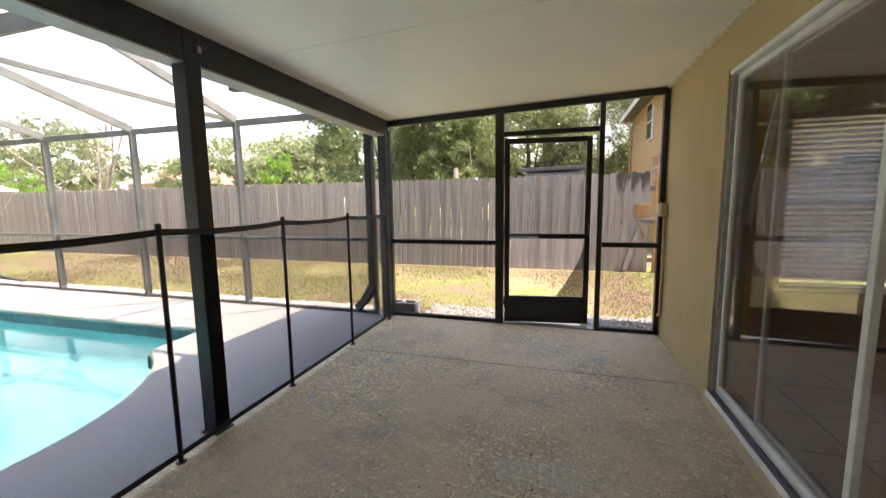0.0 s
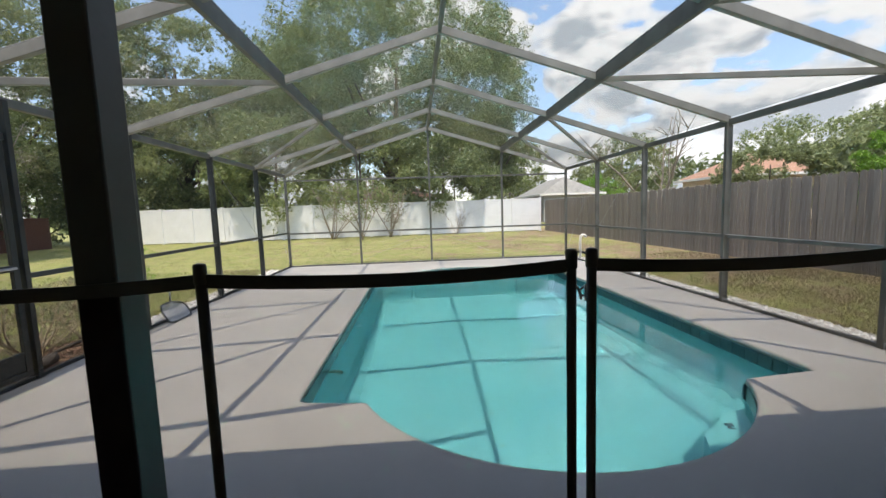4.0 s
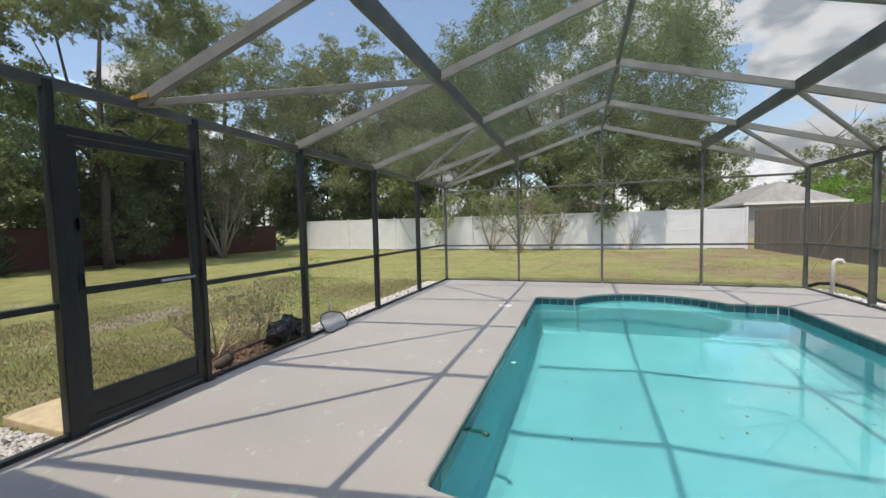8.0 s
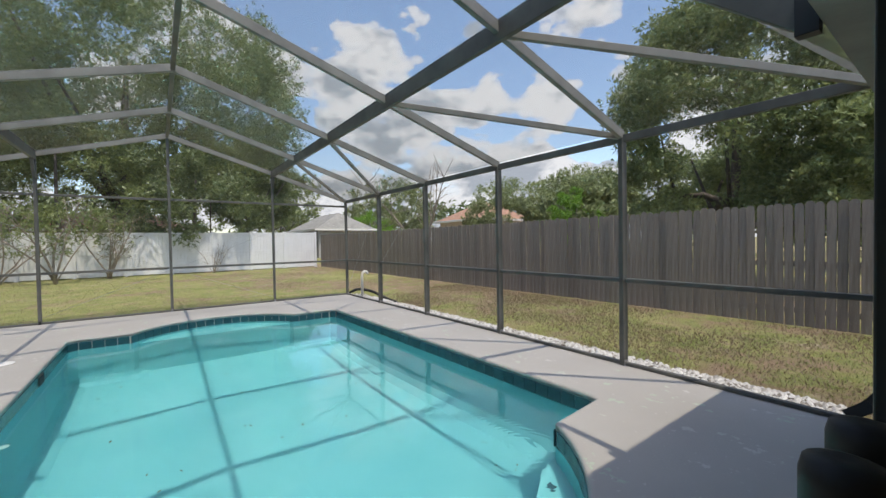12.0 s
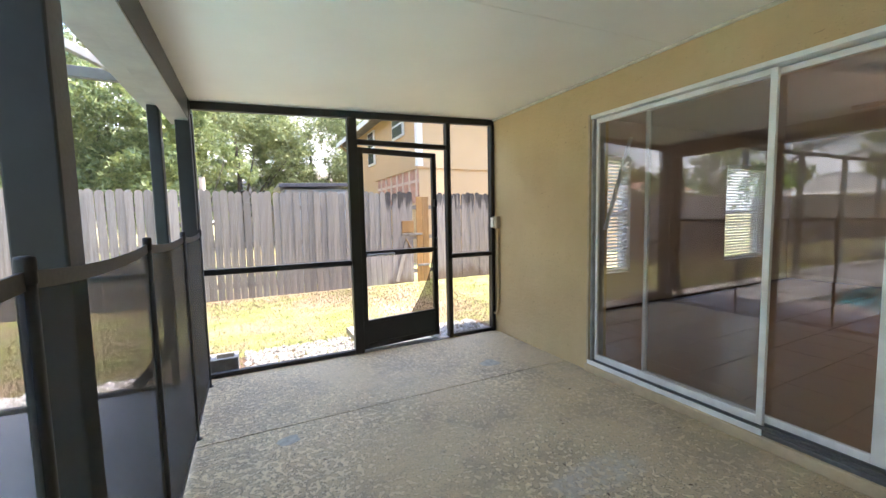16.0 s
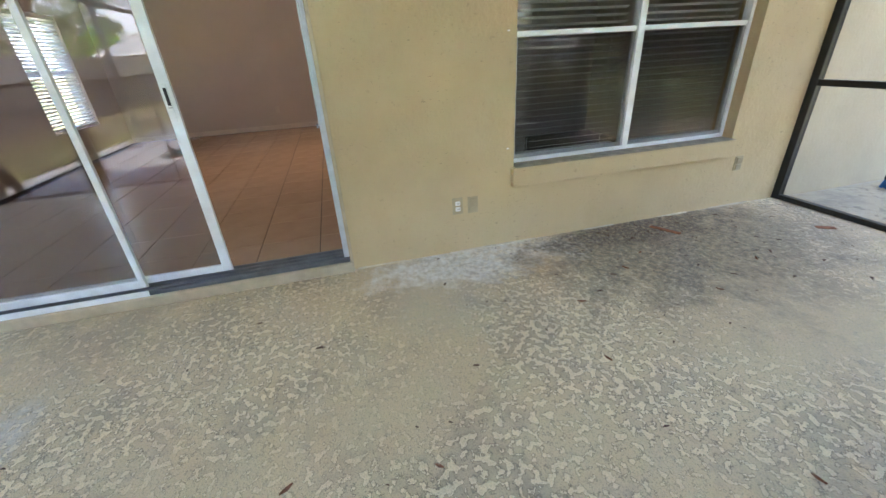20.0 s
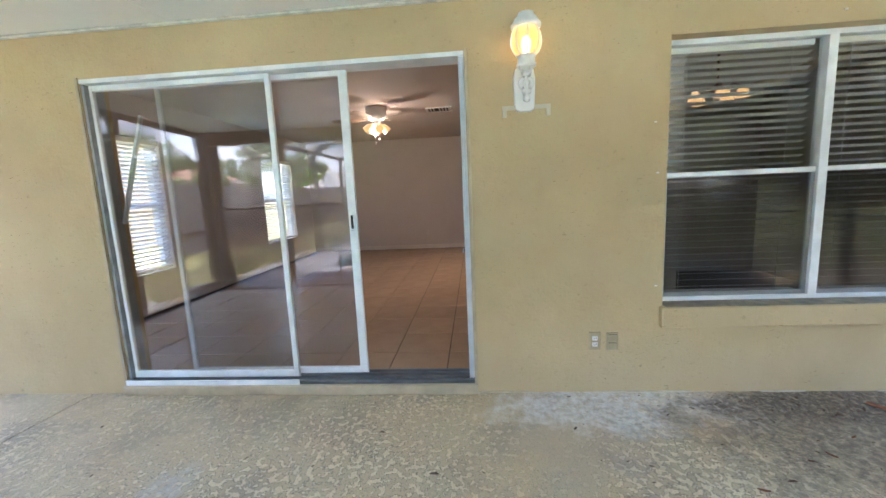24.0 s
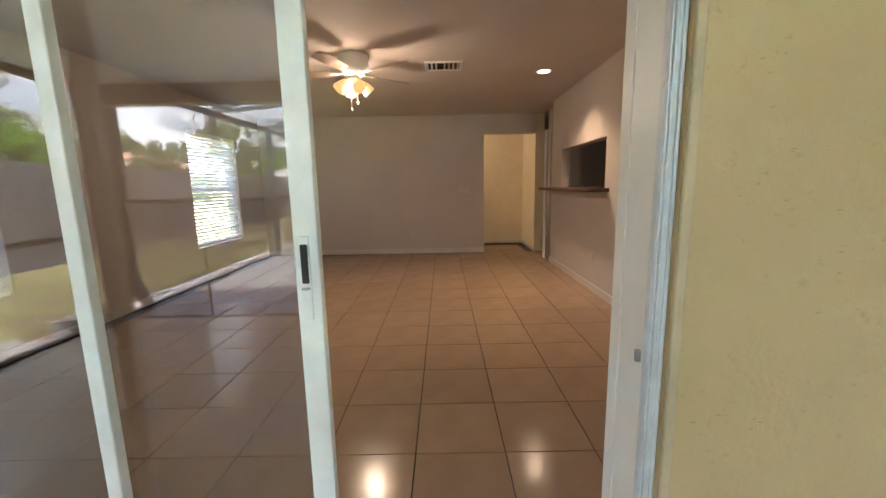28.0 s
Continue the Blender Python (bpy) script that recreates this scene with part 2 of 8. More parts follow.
WHITEPAINT = plain("white trim paint", (0.8, 0.79, 0.76), 0.45, 0.0, 0.06, 4.0, 0.1, 60)
CEILING = plain("lanai ceiling panel", (0.80, 0.79, 0.75), 0.38, 0.0, 0.04, 1.2, 0.05, 30)
INWALL = plain("interior wall paint", (0.56, 0.49, 0.445), 0.7, 0.0, 0.04, 1.5, 0.15, 120)
INCEIL = plain("interior ceiling paint", (0.56, 0.495, 0.455), 0.8, 0.0, 0.04, 1.5, 0.3, 90)
VINYLFENCE = plain("white vinyl", (0.70, 0.71, 0.72), 0.4, 0.0, 0.05, 2.0, 0.05, 30)
PLATE = plain("aged ivory plate", (0.58, 0.52, 0.46), 0.4, 0.0, 0.06)
PLASTICWHITE = plain("white plastic", (0.78, 0.76, 0.72), 0.35, 0.0, 0.06)
RUBBER = plain("black rubber", (0.02, 0.02, 0.02), 0.7, 0.0, 0.2)
CONCRETE = plain("grey concrete block", (0.26, 0.26, 0.25), 0.9, 0.0, 0.25, 9, 0.6, 90)
SCREEN = screen_mat("insect screen", 0.15, (0.10, 0.105, 0.10))
WALLSCREEN = screen_mat("fine lanai screen", 0.32, (0.045, 0.047, 0.045))
ROOFSCREEN = screen_mat("roof screen", 0.30, (0.26, 0.265, 0.255), 0.75)
MESH = screen_mat("pool fence mesh", 0.40, (0.035, 0.033, 0.033), 0.75, 0.13)
mn, ml = MESH.node_tree.nodes, MESH.node_tree.links
wv = mn.new("ShaderNodeTexVoronoi")
wv.inputs["Randomness"].default_value = 0.0
ml.new(coords(mn, ml, (0.0, 620.0, 620.0)), wv.inputs["Vector"])
wv.inputs["Scale"].default_value = 1.0
mixer = [k for k in mn if k.type == "MIX_SHADER" and k.inputs["Fac"].links[0].from_node.type == "MAP_RANGE"][0]
ml.new(ramp(mn, ml, wv.outputs["Distance"], [(0.36, (0.04, 0.04, 0.04)), (0.50, (0.25, 0.25, 0.25))]), mixer.inputs["Fac"])


def pane_mat(name, tint, gloss):
    """Thin window glass: clear or grey, mirroring more at a slant."""
    m, n, l, b = nodes_of(name)
    tr, gl, mx = n.new("ShaderNodeBsdfTransparent"), n.new("ShaderNodeBsdfGlossy"), n.new("ShaderNodeMixShader")
    tr.inputs["Color"].default_value = (*tint, 1)
    gl.inputs["Roughness"].default_value = 0.0
    l.new(slant(n, l, gloss, 0.9, 5.0), mx.inputs["Fac"])
    l.new(tr.outputs[0], mx.inputs[1])
    l.new(gl.outputs[0], mx.inputs[2])
    l.new(mx.outputs[0], n["Material Output"].inputs["Surface"])
    return m


GLASS = pane_mat("window glass", (0.97, 0.98, 0.97), 0.04)
SMOKE = pane_mat("grey door glass", (0.86, 0.87, 0.87), 0.075)
FRAMEGREY = plain("chalky grey window aluminium", (0.58, 0.62, 0.66), 0.45, 0.1, 0.12, 12.0, 0.2, 90)
JAMBGREY = plain("weathered jamb aluminium", (0.36, 0.38, 0.39), 0.45, 0.3, 0.2, 9.0, 0.2, 80)
BULLNOSE = plain("painted stucco bead", (0.47, 0.38, 0.25), 0.6, 0.0, 0.15, 8.0, 0.3, 60)
WOODDARK = plain("dark cherry wood", (0.11, 0.03, 0.018), 0.35, 0.0, 0.3, 12, 0.1, 80)
WATERPIPE = plain("white pvc pipe", (0.75, 0.73, 0.68), 0.4)
BLIND = plain("white blind slat", (0.88, 0.87, 0.84), 0.5, 0.0, 0.05)
LEDGE = plain("speckled counter", (0.09, 0.045, 0.03), 0.25, 0.0, 0.5, 60, 0.05, 120)


def deck_mat():
    m, n, l, b = nodes_of("grey deck paint")
    v = coords(n, l, 1.0)
    big = noise_node(n, l, v, 0.6, 5, 0.6)
    fine = noise_node(n, l, v, 45.0, 5, 0.7)
    base = ramp(n, l, big, [(0.3, (0.375, 0.352, 0.318)), (0.7, (0.455, 0.430, 0.39))])
    base = mix(n, l, ramp_val(n, l, fine, 0.0, 0.3), base, (0.50, 0.47, 0.43))
    worn = math_node(n, l, "MULTIPLY", ramp(n, l, noise_node(n, l, coords(n, l, (1.6, 2.6, 1)), 1.6, 4, 0.6), [(0.57, (0, 0, 0)), (0.60, (1, 1, 1))]),
                     ramp(n, l, noise_node(n, l, v, 13.0, 3), [(0.55, (0, 0, 0)), (0.58, (1, 1, 1))]))
    base = mix(n, l, math_node(n, l, "MULTIPLY", worn, 0.5), base, ramp(n, l, noise_node(n, l, v, 1.3, 2), [(0.42, (0.66, 0.64, 0.60)), (0.55, (0.46, 0.62, 0.44))]))
    spk = ramp(n, l, noise_node(n, l, v, 24.0, 2), [(0.70, (0, 0, 0)), (0.72, (0.5, 0.5, 0.5))])
    base = mix(n, l, spk, base, (0.62, 0.60, 0.57))
    l.new(base, b.inputs["Base Color"])
    b.inputs["Roughness"].default_value = 0.6
    bump(n, l, b, fine, 0.35, 0.006)
    return m


def lanai_mat():
    """Tan knock-down concrete: flattened paler islands over a rougher, darker bed."""
    m, n, l, b = nodes_of("tan knock-down concrete")
    v = coords(n, l, 1.0)
    thin = noise_node(n, l, v, 0.9, 3, 0.6)
    blot = noise_node(n, l, v, 31.0, 3.0, 0.5)
    grit = noise_node(n, l, v, 80.0, 2.0, 0.5)
    lie = math_node(n, l, "ADD", blot, math_node(n, l, "ADD", math_node(n, l, "MULTIPLY", math_node(n, l, "SUBTRACT", thin, 0.5), 0.34), math_node(n, l, "MULTIPLY", math_node(n, l, "SUBTRACT", grit, 0.5), 0.07)))
    island = ramp(n, l, lie, [(0.546, (0, 0, 0)), (0.556, (1, 1, 1))])
    # dark line at the island edges: their small shadow, put into the colour
    rim_shade = ramp(n, l, lie, [(0.506, (0, 0, 0)), (0.532, (1, 1, 1)), (0.544, (1, 1, 1)), (0.552, (0, 0, 0))])
    big = noise_node(n, l, v, 0.75, 5, 0.6)
    fine = noise_node(n, l, v, 150.0, 4, 0.7)
    mid = noise_node(n, l, v, 16.0, 5, 0.65)
    bed = ramp(n, l, big, [(0.3, (0.60, 0.465, 0.275)), (0.7, (0.70, 0.555, 0.345))])
    top = ramp(n, l, big, [(0.3, (0.82, 0.67, 0.43)), (0.7, (0.88, 0.74, 0.50))])
    show = ramp(n, l, noise_node(n, l, v, 0.8, 3), [(0.38, (0.22, 0.22, 0.22)), (0.54, (1, 1, 1))])
    base = mix(n, l, math_node(n, l, "MULTIPLY", island, show), bed, top)
    base = mix(n, l, math_node(n, l, "MULTIPLY", math_node(n, l, "MULTIPLY", rim_shade, show), 0.88), base, (0.14, 0.105, 0.07))
    base = mix(n, l, ramp(n, l, fine, [(0.48, (0, 0, 0)), (0.64, (0.38, 0.38, 0.38))]), base, (0.29, 0.235, 0.16))
    fleck = ramp(n, l, noise_node(n, l, v, 75.0, 4, 0.7), [(0.56, (0, 0, 0)), (0.66, (0.5, 0.5, 0.5))])
    fleck = math_node(n, l, "MULTIPLY", fleck, math_node(n, l, "SUBTRACT", 1.0, math_node(n, l, "MULTIPLY", island, 0.8)))
    base = mix(n, l, fleck, base, (0.20, 0.165, 0.11))
    stain = ramp(n, l, mid, [(0.60, (0, 0, 0)), (0.74, (0.5, 0.5, 0.5))])
    base = mix(n, l, stain, base, (0.27, 0.24, 0.19))
    sp = n.new("ShaderNodeSeparateXYZ")
    l.new(v, sp.inputs[0])

    # chalky wash, leaf mould and a rusty stain on the slab beside the outlet wall
    def blob(cx, cy, rx, ry, soft, rag=1.6):
        dx = math_node(n, l, "DIVIDE", math_node(n, l, "SUBTRACT", sp.outputs[0], cx), rx)
        dy = math_node(n, l, "DIVIDE", math_node(n, l, "SUBTRACT", sp.outputs[1], cy), ry)
        d = math_node(n, l, "SQRT", math_node(n, l, "ADD", math_node(n, l, "MULTIPLY", dx, dx), math_node(n, l, "MULTIPLY", dy, dy)), 0.0)
        d = math_node(n, l, "ADD", d, math_node(n, l, "MULTIPLY", math_node(n, l, "SUBTRACT", noise_node(n, l, v, 5.0, 5, 0.7), 0.5), rag))
        return ramp(n, l, d, [(0.55, (1, 1, 1)), (0.55 + soft, (0, 0, 0))])
    grime = math_node(n, l, "MULTIPLY", ramp(n, l, noise_node(n, l, v, 1.7, 6, 0.7), [(0.48, (0, 0, 0)), (0.60, (1, 1, 1))]), ramp_val(n, l, noise_node(n, l, v, 12.0, 4), 0.15, 0.85))
    grime = math_node(n, l, "MULTIPLY", grime, math_node(n, l, "SUBTRACT", 1.0, math_node(n, l, "MULTIPLY", island, 0.6)))
    base = mix(n, l, grime, base, (0.28, 0.225, 0.16))
    worn = math_node(n, l, "MULTIPLY", blob(0.75, 0.05, 0.6, 0.5, 0.7), 0.3)
    base = mix(n, l, worn, base, (0.44, 0.39, 0.32))
    chalk = math_node(n, l, "MULTIPLY", blob(0.92, -0.30, 0.40, 1.05, 0.28), math_node(n, l, "MULTIPLY", ramp_val(n, l, mid, 0.2, 1.15), ramp(n, l, noise_node(n, l, v, 21.0, 5, 0.7), [(0.38, (0.25, 0.25, 0.25)), (0.58, (1, 1, 1))])))
    base = mix(n, l, chalk, base, (0.88, 0.87, 0.84))
    scrape = math_node(n, l, "MULTIPLY", blob(0.08, 2.04, 0.40, 0.15, 0.35, 1.1), ramp(n, l, noise_node(n, l, v, 18.0, 5, 0.7), [(0.40, (0.1, 0.1, 0.1)), (0.60, (0.75, 0.75, 0.75))]))
    base = mix(n, l, scrape, base, (0.60, 0.56, 0.49))
    rust = math_node(n, l, "MULTIPLY", blob(0.72, -0.62, 0.18, 0.22, 0.5), 0.45)
    base = mix(n, l, rust, base, (0.36, 0.23, 0.10))
    mould = math_node(n, l, "MULTIPLY", blob(0.70, -1.6, 0.75, 1.15, 0.9, 2.2), ramp(n, l, noise_node(n, l, v, 26.0, 6, 0.8), [(0.44, (0, 0, 0)), (0.54, (1, 1, 1))]))
    haze = math_node(n, l, "MULTIPLY", blob(0.60, -1.7, 0.95, 1.5, 0.9, 2.0), 0.42)
    base = mix(n, l, haze, base, (0.23, 0.175, 0.115))
    base = mix(n, l, math_node(n, l, "MULTIPLY", mould, 0.72), base, (0.11, 0.09, 0.065))
    heap = math_node(n, l, "MULTIPLY", blob(0.95, -1.55, 0.28, 0.95, 0.4, 1.8), ramp(n, l, noise_node(n, l, v, 30.0, 5, 0.75), [(0.43, (0, 0, 0)), (0.52, (0.85, 0.85, 0.85))]))
    base = mix(n, l, heap, base, (0.085, 0.062, 0.042))
    edge = math_node(n, l, "MULTIPLY", blob(-1.1, 0.0, 0.5, 3.6, 0.8, 1.2), ramp(n, l, noise_node(n, l, v, 3.0, 4, 0.7), [(0.5, (0, 0, 0)), (0.66, (0.5, 0.5, 0.5))]))
    base = mix(n, l, edge, base, (0.25, 0.22, 0.175))
    l.new(base, b.inputs["Base Color"])
    b.inputs["Roughness"].default_value = 0.38
    h = math_node(n, l, "ADD", math_node(n, l, "MULTIPLY", math_node(n, l, "MULTIPLY", island, show), 1.0), math_node(n, l, "MULTIPLY", fine, 0.4))
    bump(n, l, b, h, 1.0, 0.014)
    return m


def grass_ground_mat():
    m, n, l, b = nodes_of("patchy lawn")
    v = coords(n, l, 1.0)
    big = noise_node(n, l, v, 0.22, 6, 0.65)
    mid = noise_node(n, l, v, 1.8, 5, 0.7)
    fine = noise_node(n, l, v, 95.0, 5, 0.8)
    green = ramp(n, l, mid, [(0.3, (0.22, 0.25, 0.075)), (0.7, (0.40, 0.39, 0.16))])
    straw = ramp(n, l, mid, [(0.3, (0.215, 0.155, 0.098)), (0.7, (0.35, 0.26, 0.178))])
    sp = n.new("ShaderNodeSeparateXYZ")
    l.new(v, sp.inputs[0])
    mr = n.new("ShaderNodeMapRange")
    mr.inputs["From Min"].default_value, mr.inputs["From Max"].default_value = -16.0, 8.0
    mr.inputs["To Min"].default_value, mr.inputs["To Max"].default_value = -0.16, 0.09
    l.new(sp.outputs[1], mr.inputs["Value"])
    dry = math_node(n, l, "ADD", math_node(n, l, "ADD", big, mr.outputs[0]), math_node(n, l, "MULTIPLY", math_node(n, l, "SUBTRACT", mid, 0.5), 0.35))
    base = mix(n, l, ramp(n, l, dry, [(0.52, (0, 0, 0)), (0.60, (1, 1, 1))]), green, straw)
    tuft = noise_node(n, l, v, 6.5, 5, 0.75)
    base = mix(n, l, ramp(n, l, tuft, [(0.56, (0, 0, 0)), (0.66, (0.75, 0.75, 0.75))]), base, (0.17, 0.215, 0.06))
    clump = ramp(n, l, noise_node(n, l, v, 1.5, 5, 0.68), [(0.52, (0, 0, 0)), (0.60, (0.8, 0.8, 0.8))])
    base = mix(n, l, clump, base, ramp(n, l, mid, [(0.3, (0.16, 0.20, 0.055)), (0.7, (0.31, 0.35, 0.12))]))
    bare = math_node(n, l, "MULTIPLY", ramp(n, l, noise_node(n, l, v, 0.5, 4, 0.6), [(0.60, (0, 0, 0)), (0.70, (1, 1, 1))]), ramp(n, l, tuft, [(0.36, (1, 1, 1)), (0.56, (0, 0, 0))]))
    base = mix(n, l, bare, base, (0.52, 0.45, 0.34))
    # the bare sandy patch beyond the cage door
    dx = math_node(n, l, "DIVIDE", math_node(n, l, "ADD", sp.outputs[0], 6.6), 1.3)
    dy = math_node(n, l, "DIVIDE", math_node(n, l, "ADD", sp.outputs[1], 7.2), 0.55)
    dd = math_node(n, l, "ADD", math_node(n, l, "ADD", math_node(n, l, "MULTIPLY", dx, dx), math_node(n, l, "MULTIPLY", dy, dy)), math_node(n, l, "MULTIPLY", math_node(n, l, "SUBTRACT", tuft, 0.5), 4.0))
    base = mix(n, l, ramp(n, l, dd, [(0.5, (0.85, 0.85, 0.85)), (1.0, (0, 0, 0))]), base, (0.50, 0.44, 0.35))
    base = mix(n, l, ramp(n, l, fine, [(0.50, (0, 0, 0)), (0.72, (0.4, 0.4, 0.4))]), base, (0.13, 0.11, 0.05))
    soil = ramp(n, l, noise_node(n, l, v, 2.7, 6, 0.75), [(0.53, (0, 0, 0)), (0.62, (0.7, 0.7, 0.7))])
    base = mix(n, l, soil, base, ramp(n, l, fine, [(0.35, (0.26, 0.18, 0.11)), (0.65, (0.47, 0.35, 0.24))]))
    litter = ramp(n, l, noise_node(n, l, v, 85.0, 3, 0.6), [(0.60, (0, 0, 0)), (0.66, (0.75, 0.75, 0.75))])
    base = mix(n, l, litter, base, (0.50, 0.40, 0.28))
    l.new(base, b.inputs["Base Color"])
    b.inputs["Roughness"].default_value = 0.95
    b.inputs["Specular IOR Level"].default_value = 0.1
    bump(n, l, b, fine, 0.9, 0.03)
    return m


def wood_mat(name, c1, c2, grain_axis="z"):
    """Weathered boards; each takes its own shade."""
    m, n, l, b = nodes_of(name)
    v = coords(n, l, (28, 28, 1.6) if grain_axis == "z" else (1.6, 28, 28))
    oi = n.new("ShaderNodeObjectInfo")
    ge = n.new("ShaderNodeNewGeometry")
    g = noise_node(n, l, v, 1.0, 6, 0.65)
    base = ramp(n, l, g, [(0.3, c1), (0.7, c2)])
    rnd = math_node(n, l, "FRACT", math_node(n, l, "ADD", oi.outputs["Random"], ge.outputs["Random Per Island"]), 0.0)
    shade = ramp(n, l, rnd, [(0.0, (0.80, 0.785, 0.77)), (0.5, (1, 1, 1)), (1.0, (1.09, 1.05, 1.0))])
    mm = n.new("ShaderNodeMix")
    mm.data_type, mm.blend_type = "RGBA", "MULTIPLY"
    mm.inputs["Factor"].default_value = 1.0
    cs = [s for s in mm.inputs if s.type == "RGBA"]
    l.new(base, cs[0])
    l.new(shade, cs[1])
    stain = ramp(n, l, noise_node(n, l, coords(n, l, (5, 5, 0.6)), 1.0, 5, 0.7), [(0.55, (0, 0, 0)), (0.75, (1, 1, 1))])
    col = mix(n, l, math_node(n, l, "MULTIPLY", stain, 0.55), [s for s in mm.outputs if s.type == "RGBA"][0], tuple(x * 0.35 for x in c1))
    l.new(col, b.inputs["Base Color"])
    b.inputs["Roughness"].default_value = 0.85
    bump(n, l, b, g, 0.4, 0.004)
    return m


def tile_mat(name, c1, c2, rough, scale=5.0, tint=0.12):
    m, n, l, b = nodes_of(name)
    v = coords(n, l, 1.0)
    oi = n.new("ShaderNodeObjectInfo")
    g = noise_node(n, l, v, scale, 5, 0.6)
    base = ramp(n, l, g, [(0.3, c1), (0.7, c2)])
    base = mix(n, l, ramp_val(n, l, oi.outputs["Random"], 0.0, tint * 2), base, tuple(x * 0.7 for x in c1))
    l.new(base, b.inputs["Base Color"])
    l.new(ramp_val(n, l, noise_node(n, l, v, 14.0, 4), rough * 0.7, rough * 1.3), b.inputs["Roughness"])
    bump(n, l, b, noise_node(n, l, v, 9.0, 3), 0.12, 0.004)
    return m


def brick_wall_mat():
    m, n, l, b = nodes_of("red garden brick")
    v = coords(n, l, 1.0)
    oi = n.new("ShaderNodeNewGeometry")
    g = noise_node(n, l, v, 12.0, 4)
    base = ramp(n, l, g, [(0.3, (0.10, 0.042, 0.03)), (0.7, (0.17, 0.07, 0.05))])
    base = mix(n, l, ramp_val(n, l, oi.outputs["Random Per Island"], 0, 0.4), base, (0.11, 0.05, 0.04))
    l.new(base, b.inputs["Base Color"])
    b.inputs["Roughness"].default_value = 0.9
    return m


def leaf_mat(name, c1, c2):
    m, n, l, b = nodes_of(name)
    ge = n.new("ShaderNodeNewGeometry")
    v = coords(n, l, 1.0)
    base = ramp(n, l, ge.outputs["Random Per Island"], [(0.0, c1), (1.0, c2)])
    base = mix(n, l, ramp_val(n, l, noise_node(n, l, v, 0.5, 4), 0.0, 0.5), base, tuple(x * 0.6 for x in c1))
    df = n.new("ShaderNodeBsdfDiffuse")
    tl = n.new("ShaderNodeBsdfTranslucent")
    l.new(base, df.inputs["Color"])
    l.new(base, tl.inputs["Color"])
    gl = n.new("ShaderNodeBsdfGlossy")
    gl.inputs["Roughness"].default_value = 0.45
    gl.inputs["Color"].default_value = (0.6, 0.65, 0.6, 1)
    m1 = n.new("ShaderNodeMixShader")
    m1.inputs["Fac"].default_value = 0.45
    l.new(df.outputs[0], m1.inputs[1])
    l.new(tl.outputs[0], m1.inputs[2])
    m2 = n.new("ShaderNodeMixShader")
    m2.inputs["Fac"].default_value = 0.06
    l.new(m1.outputs[0], m2.inputs[1])
    l.new(gl.outputs[0], m2.inputs[2])
    l.new(m2.outputs[0], n["Material Output"].inputs["Surface"])
    return m


def bark_mat(name, c1, c2):
    m, n, l, b = nodes_of(name)
    g = noise_node(n, l, coords(n, l, (14, 14, 3)), 1.0, 6, 0.7)
    l.new(ramp(n, l, g, [(0.3, c1), (0.7, c2)]), b.inputs["Base Color"])
    b.inputs["Roughness"].default_value = 0.95
    bump(n, l, b, g, 0.8, 0.03)
    return m


def pebble_mat(clean=1.0):
    """White marble chips, each with its own shade, a few of them grey or earthy."""
    m, n, l, b = nodes_of("white marble pebble")
    ge = n.new("ShaderNodeNewGeometry")
    base = ramp(n, l, ge.outputs["Random Per Island"], [(0.0, (0.14, 0.12, 0.10)), (0.12, (0.33 * clean, 0.315 * clean, 0.29 * clean)), (0.4, (0.52 * clean, 0.51 * clean, 0.49 * clean)), (1.0, (0.66 * clean, 0.65 * clean, 0.63 * clean))])
    dust = noise_node(n, l, coords(n, l, 1.0), 3.0, 4, 0.6)
    base = mix(n, l, ramp(n, l, dust, [(0.5, (0, 0, 0)), (0.7, (0.25, 0.25, 0.25))]), base, (0.24, 0.205, 0.16))
    l.new(base, b.inputs["Base Color"])
    b.inputs["Roughness"].default_value = 0.7
    return m


def patio_mat():
    """Tan-grey concrete with soft damp blots and specks of leaf mould."""
    m, n, l, b = nodes_of("tan-grey patio concrete")
    v = coords(n, l, 1.0)
    base = ramp(n, l, noise_node(n, l, v, 0.7, 5, 0.6), [(0.3, (0.41, 0.32, 0.19)), (0.7, (0.51, 0.405, 0.25))])
    blot = ramp(n, l, noise_node(n, l, v, 1.5, 6, 0.7), [(0.50, (0, 0, 0)), (0.62, (0.7, 0.7, 0.7))])
    base = mix(n, l, blot, base, (0.25, 0.20, 0.14))
    speck = math_node(n, l, "MULTIPLY", ramp(n, l, noise_node(n, l, v, 1.1, 4, 0.7), [(0.50, (0, 0, 0)), (0.60, (1, 1, 1))]), ramp(n, l, noise_node(n, l, v, 17.0, 5, 0.75), [(0.52, (0, 0, 0)), (0.60, (0.85, 0.85, 0.85))]))
    base = mix(n, l, speck, base, (0.075, 0.06, 0.042))
    fine = noise_node(n, l, v, 70.0, 4, 0.7)
    base = mix(n, l, ramp_val(n, l, fine, 0.0, 0.35), base, (0.33, 0.27, 0.19))
    l.new(base, b.inputs["Base Color"])
    b.inputs["Roughness"].default_value = 0.85
    bump(n, l, b, fine, 0.4, 0.006)
    return m


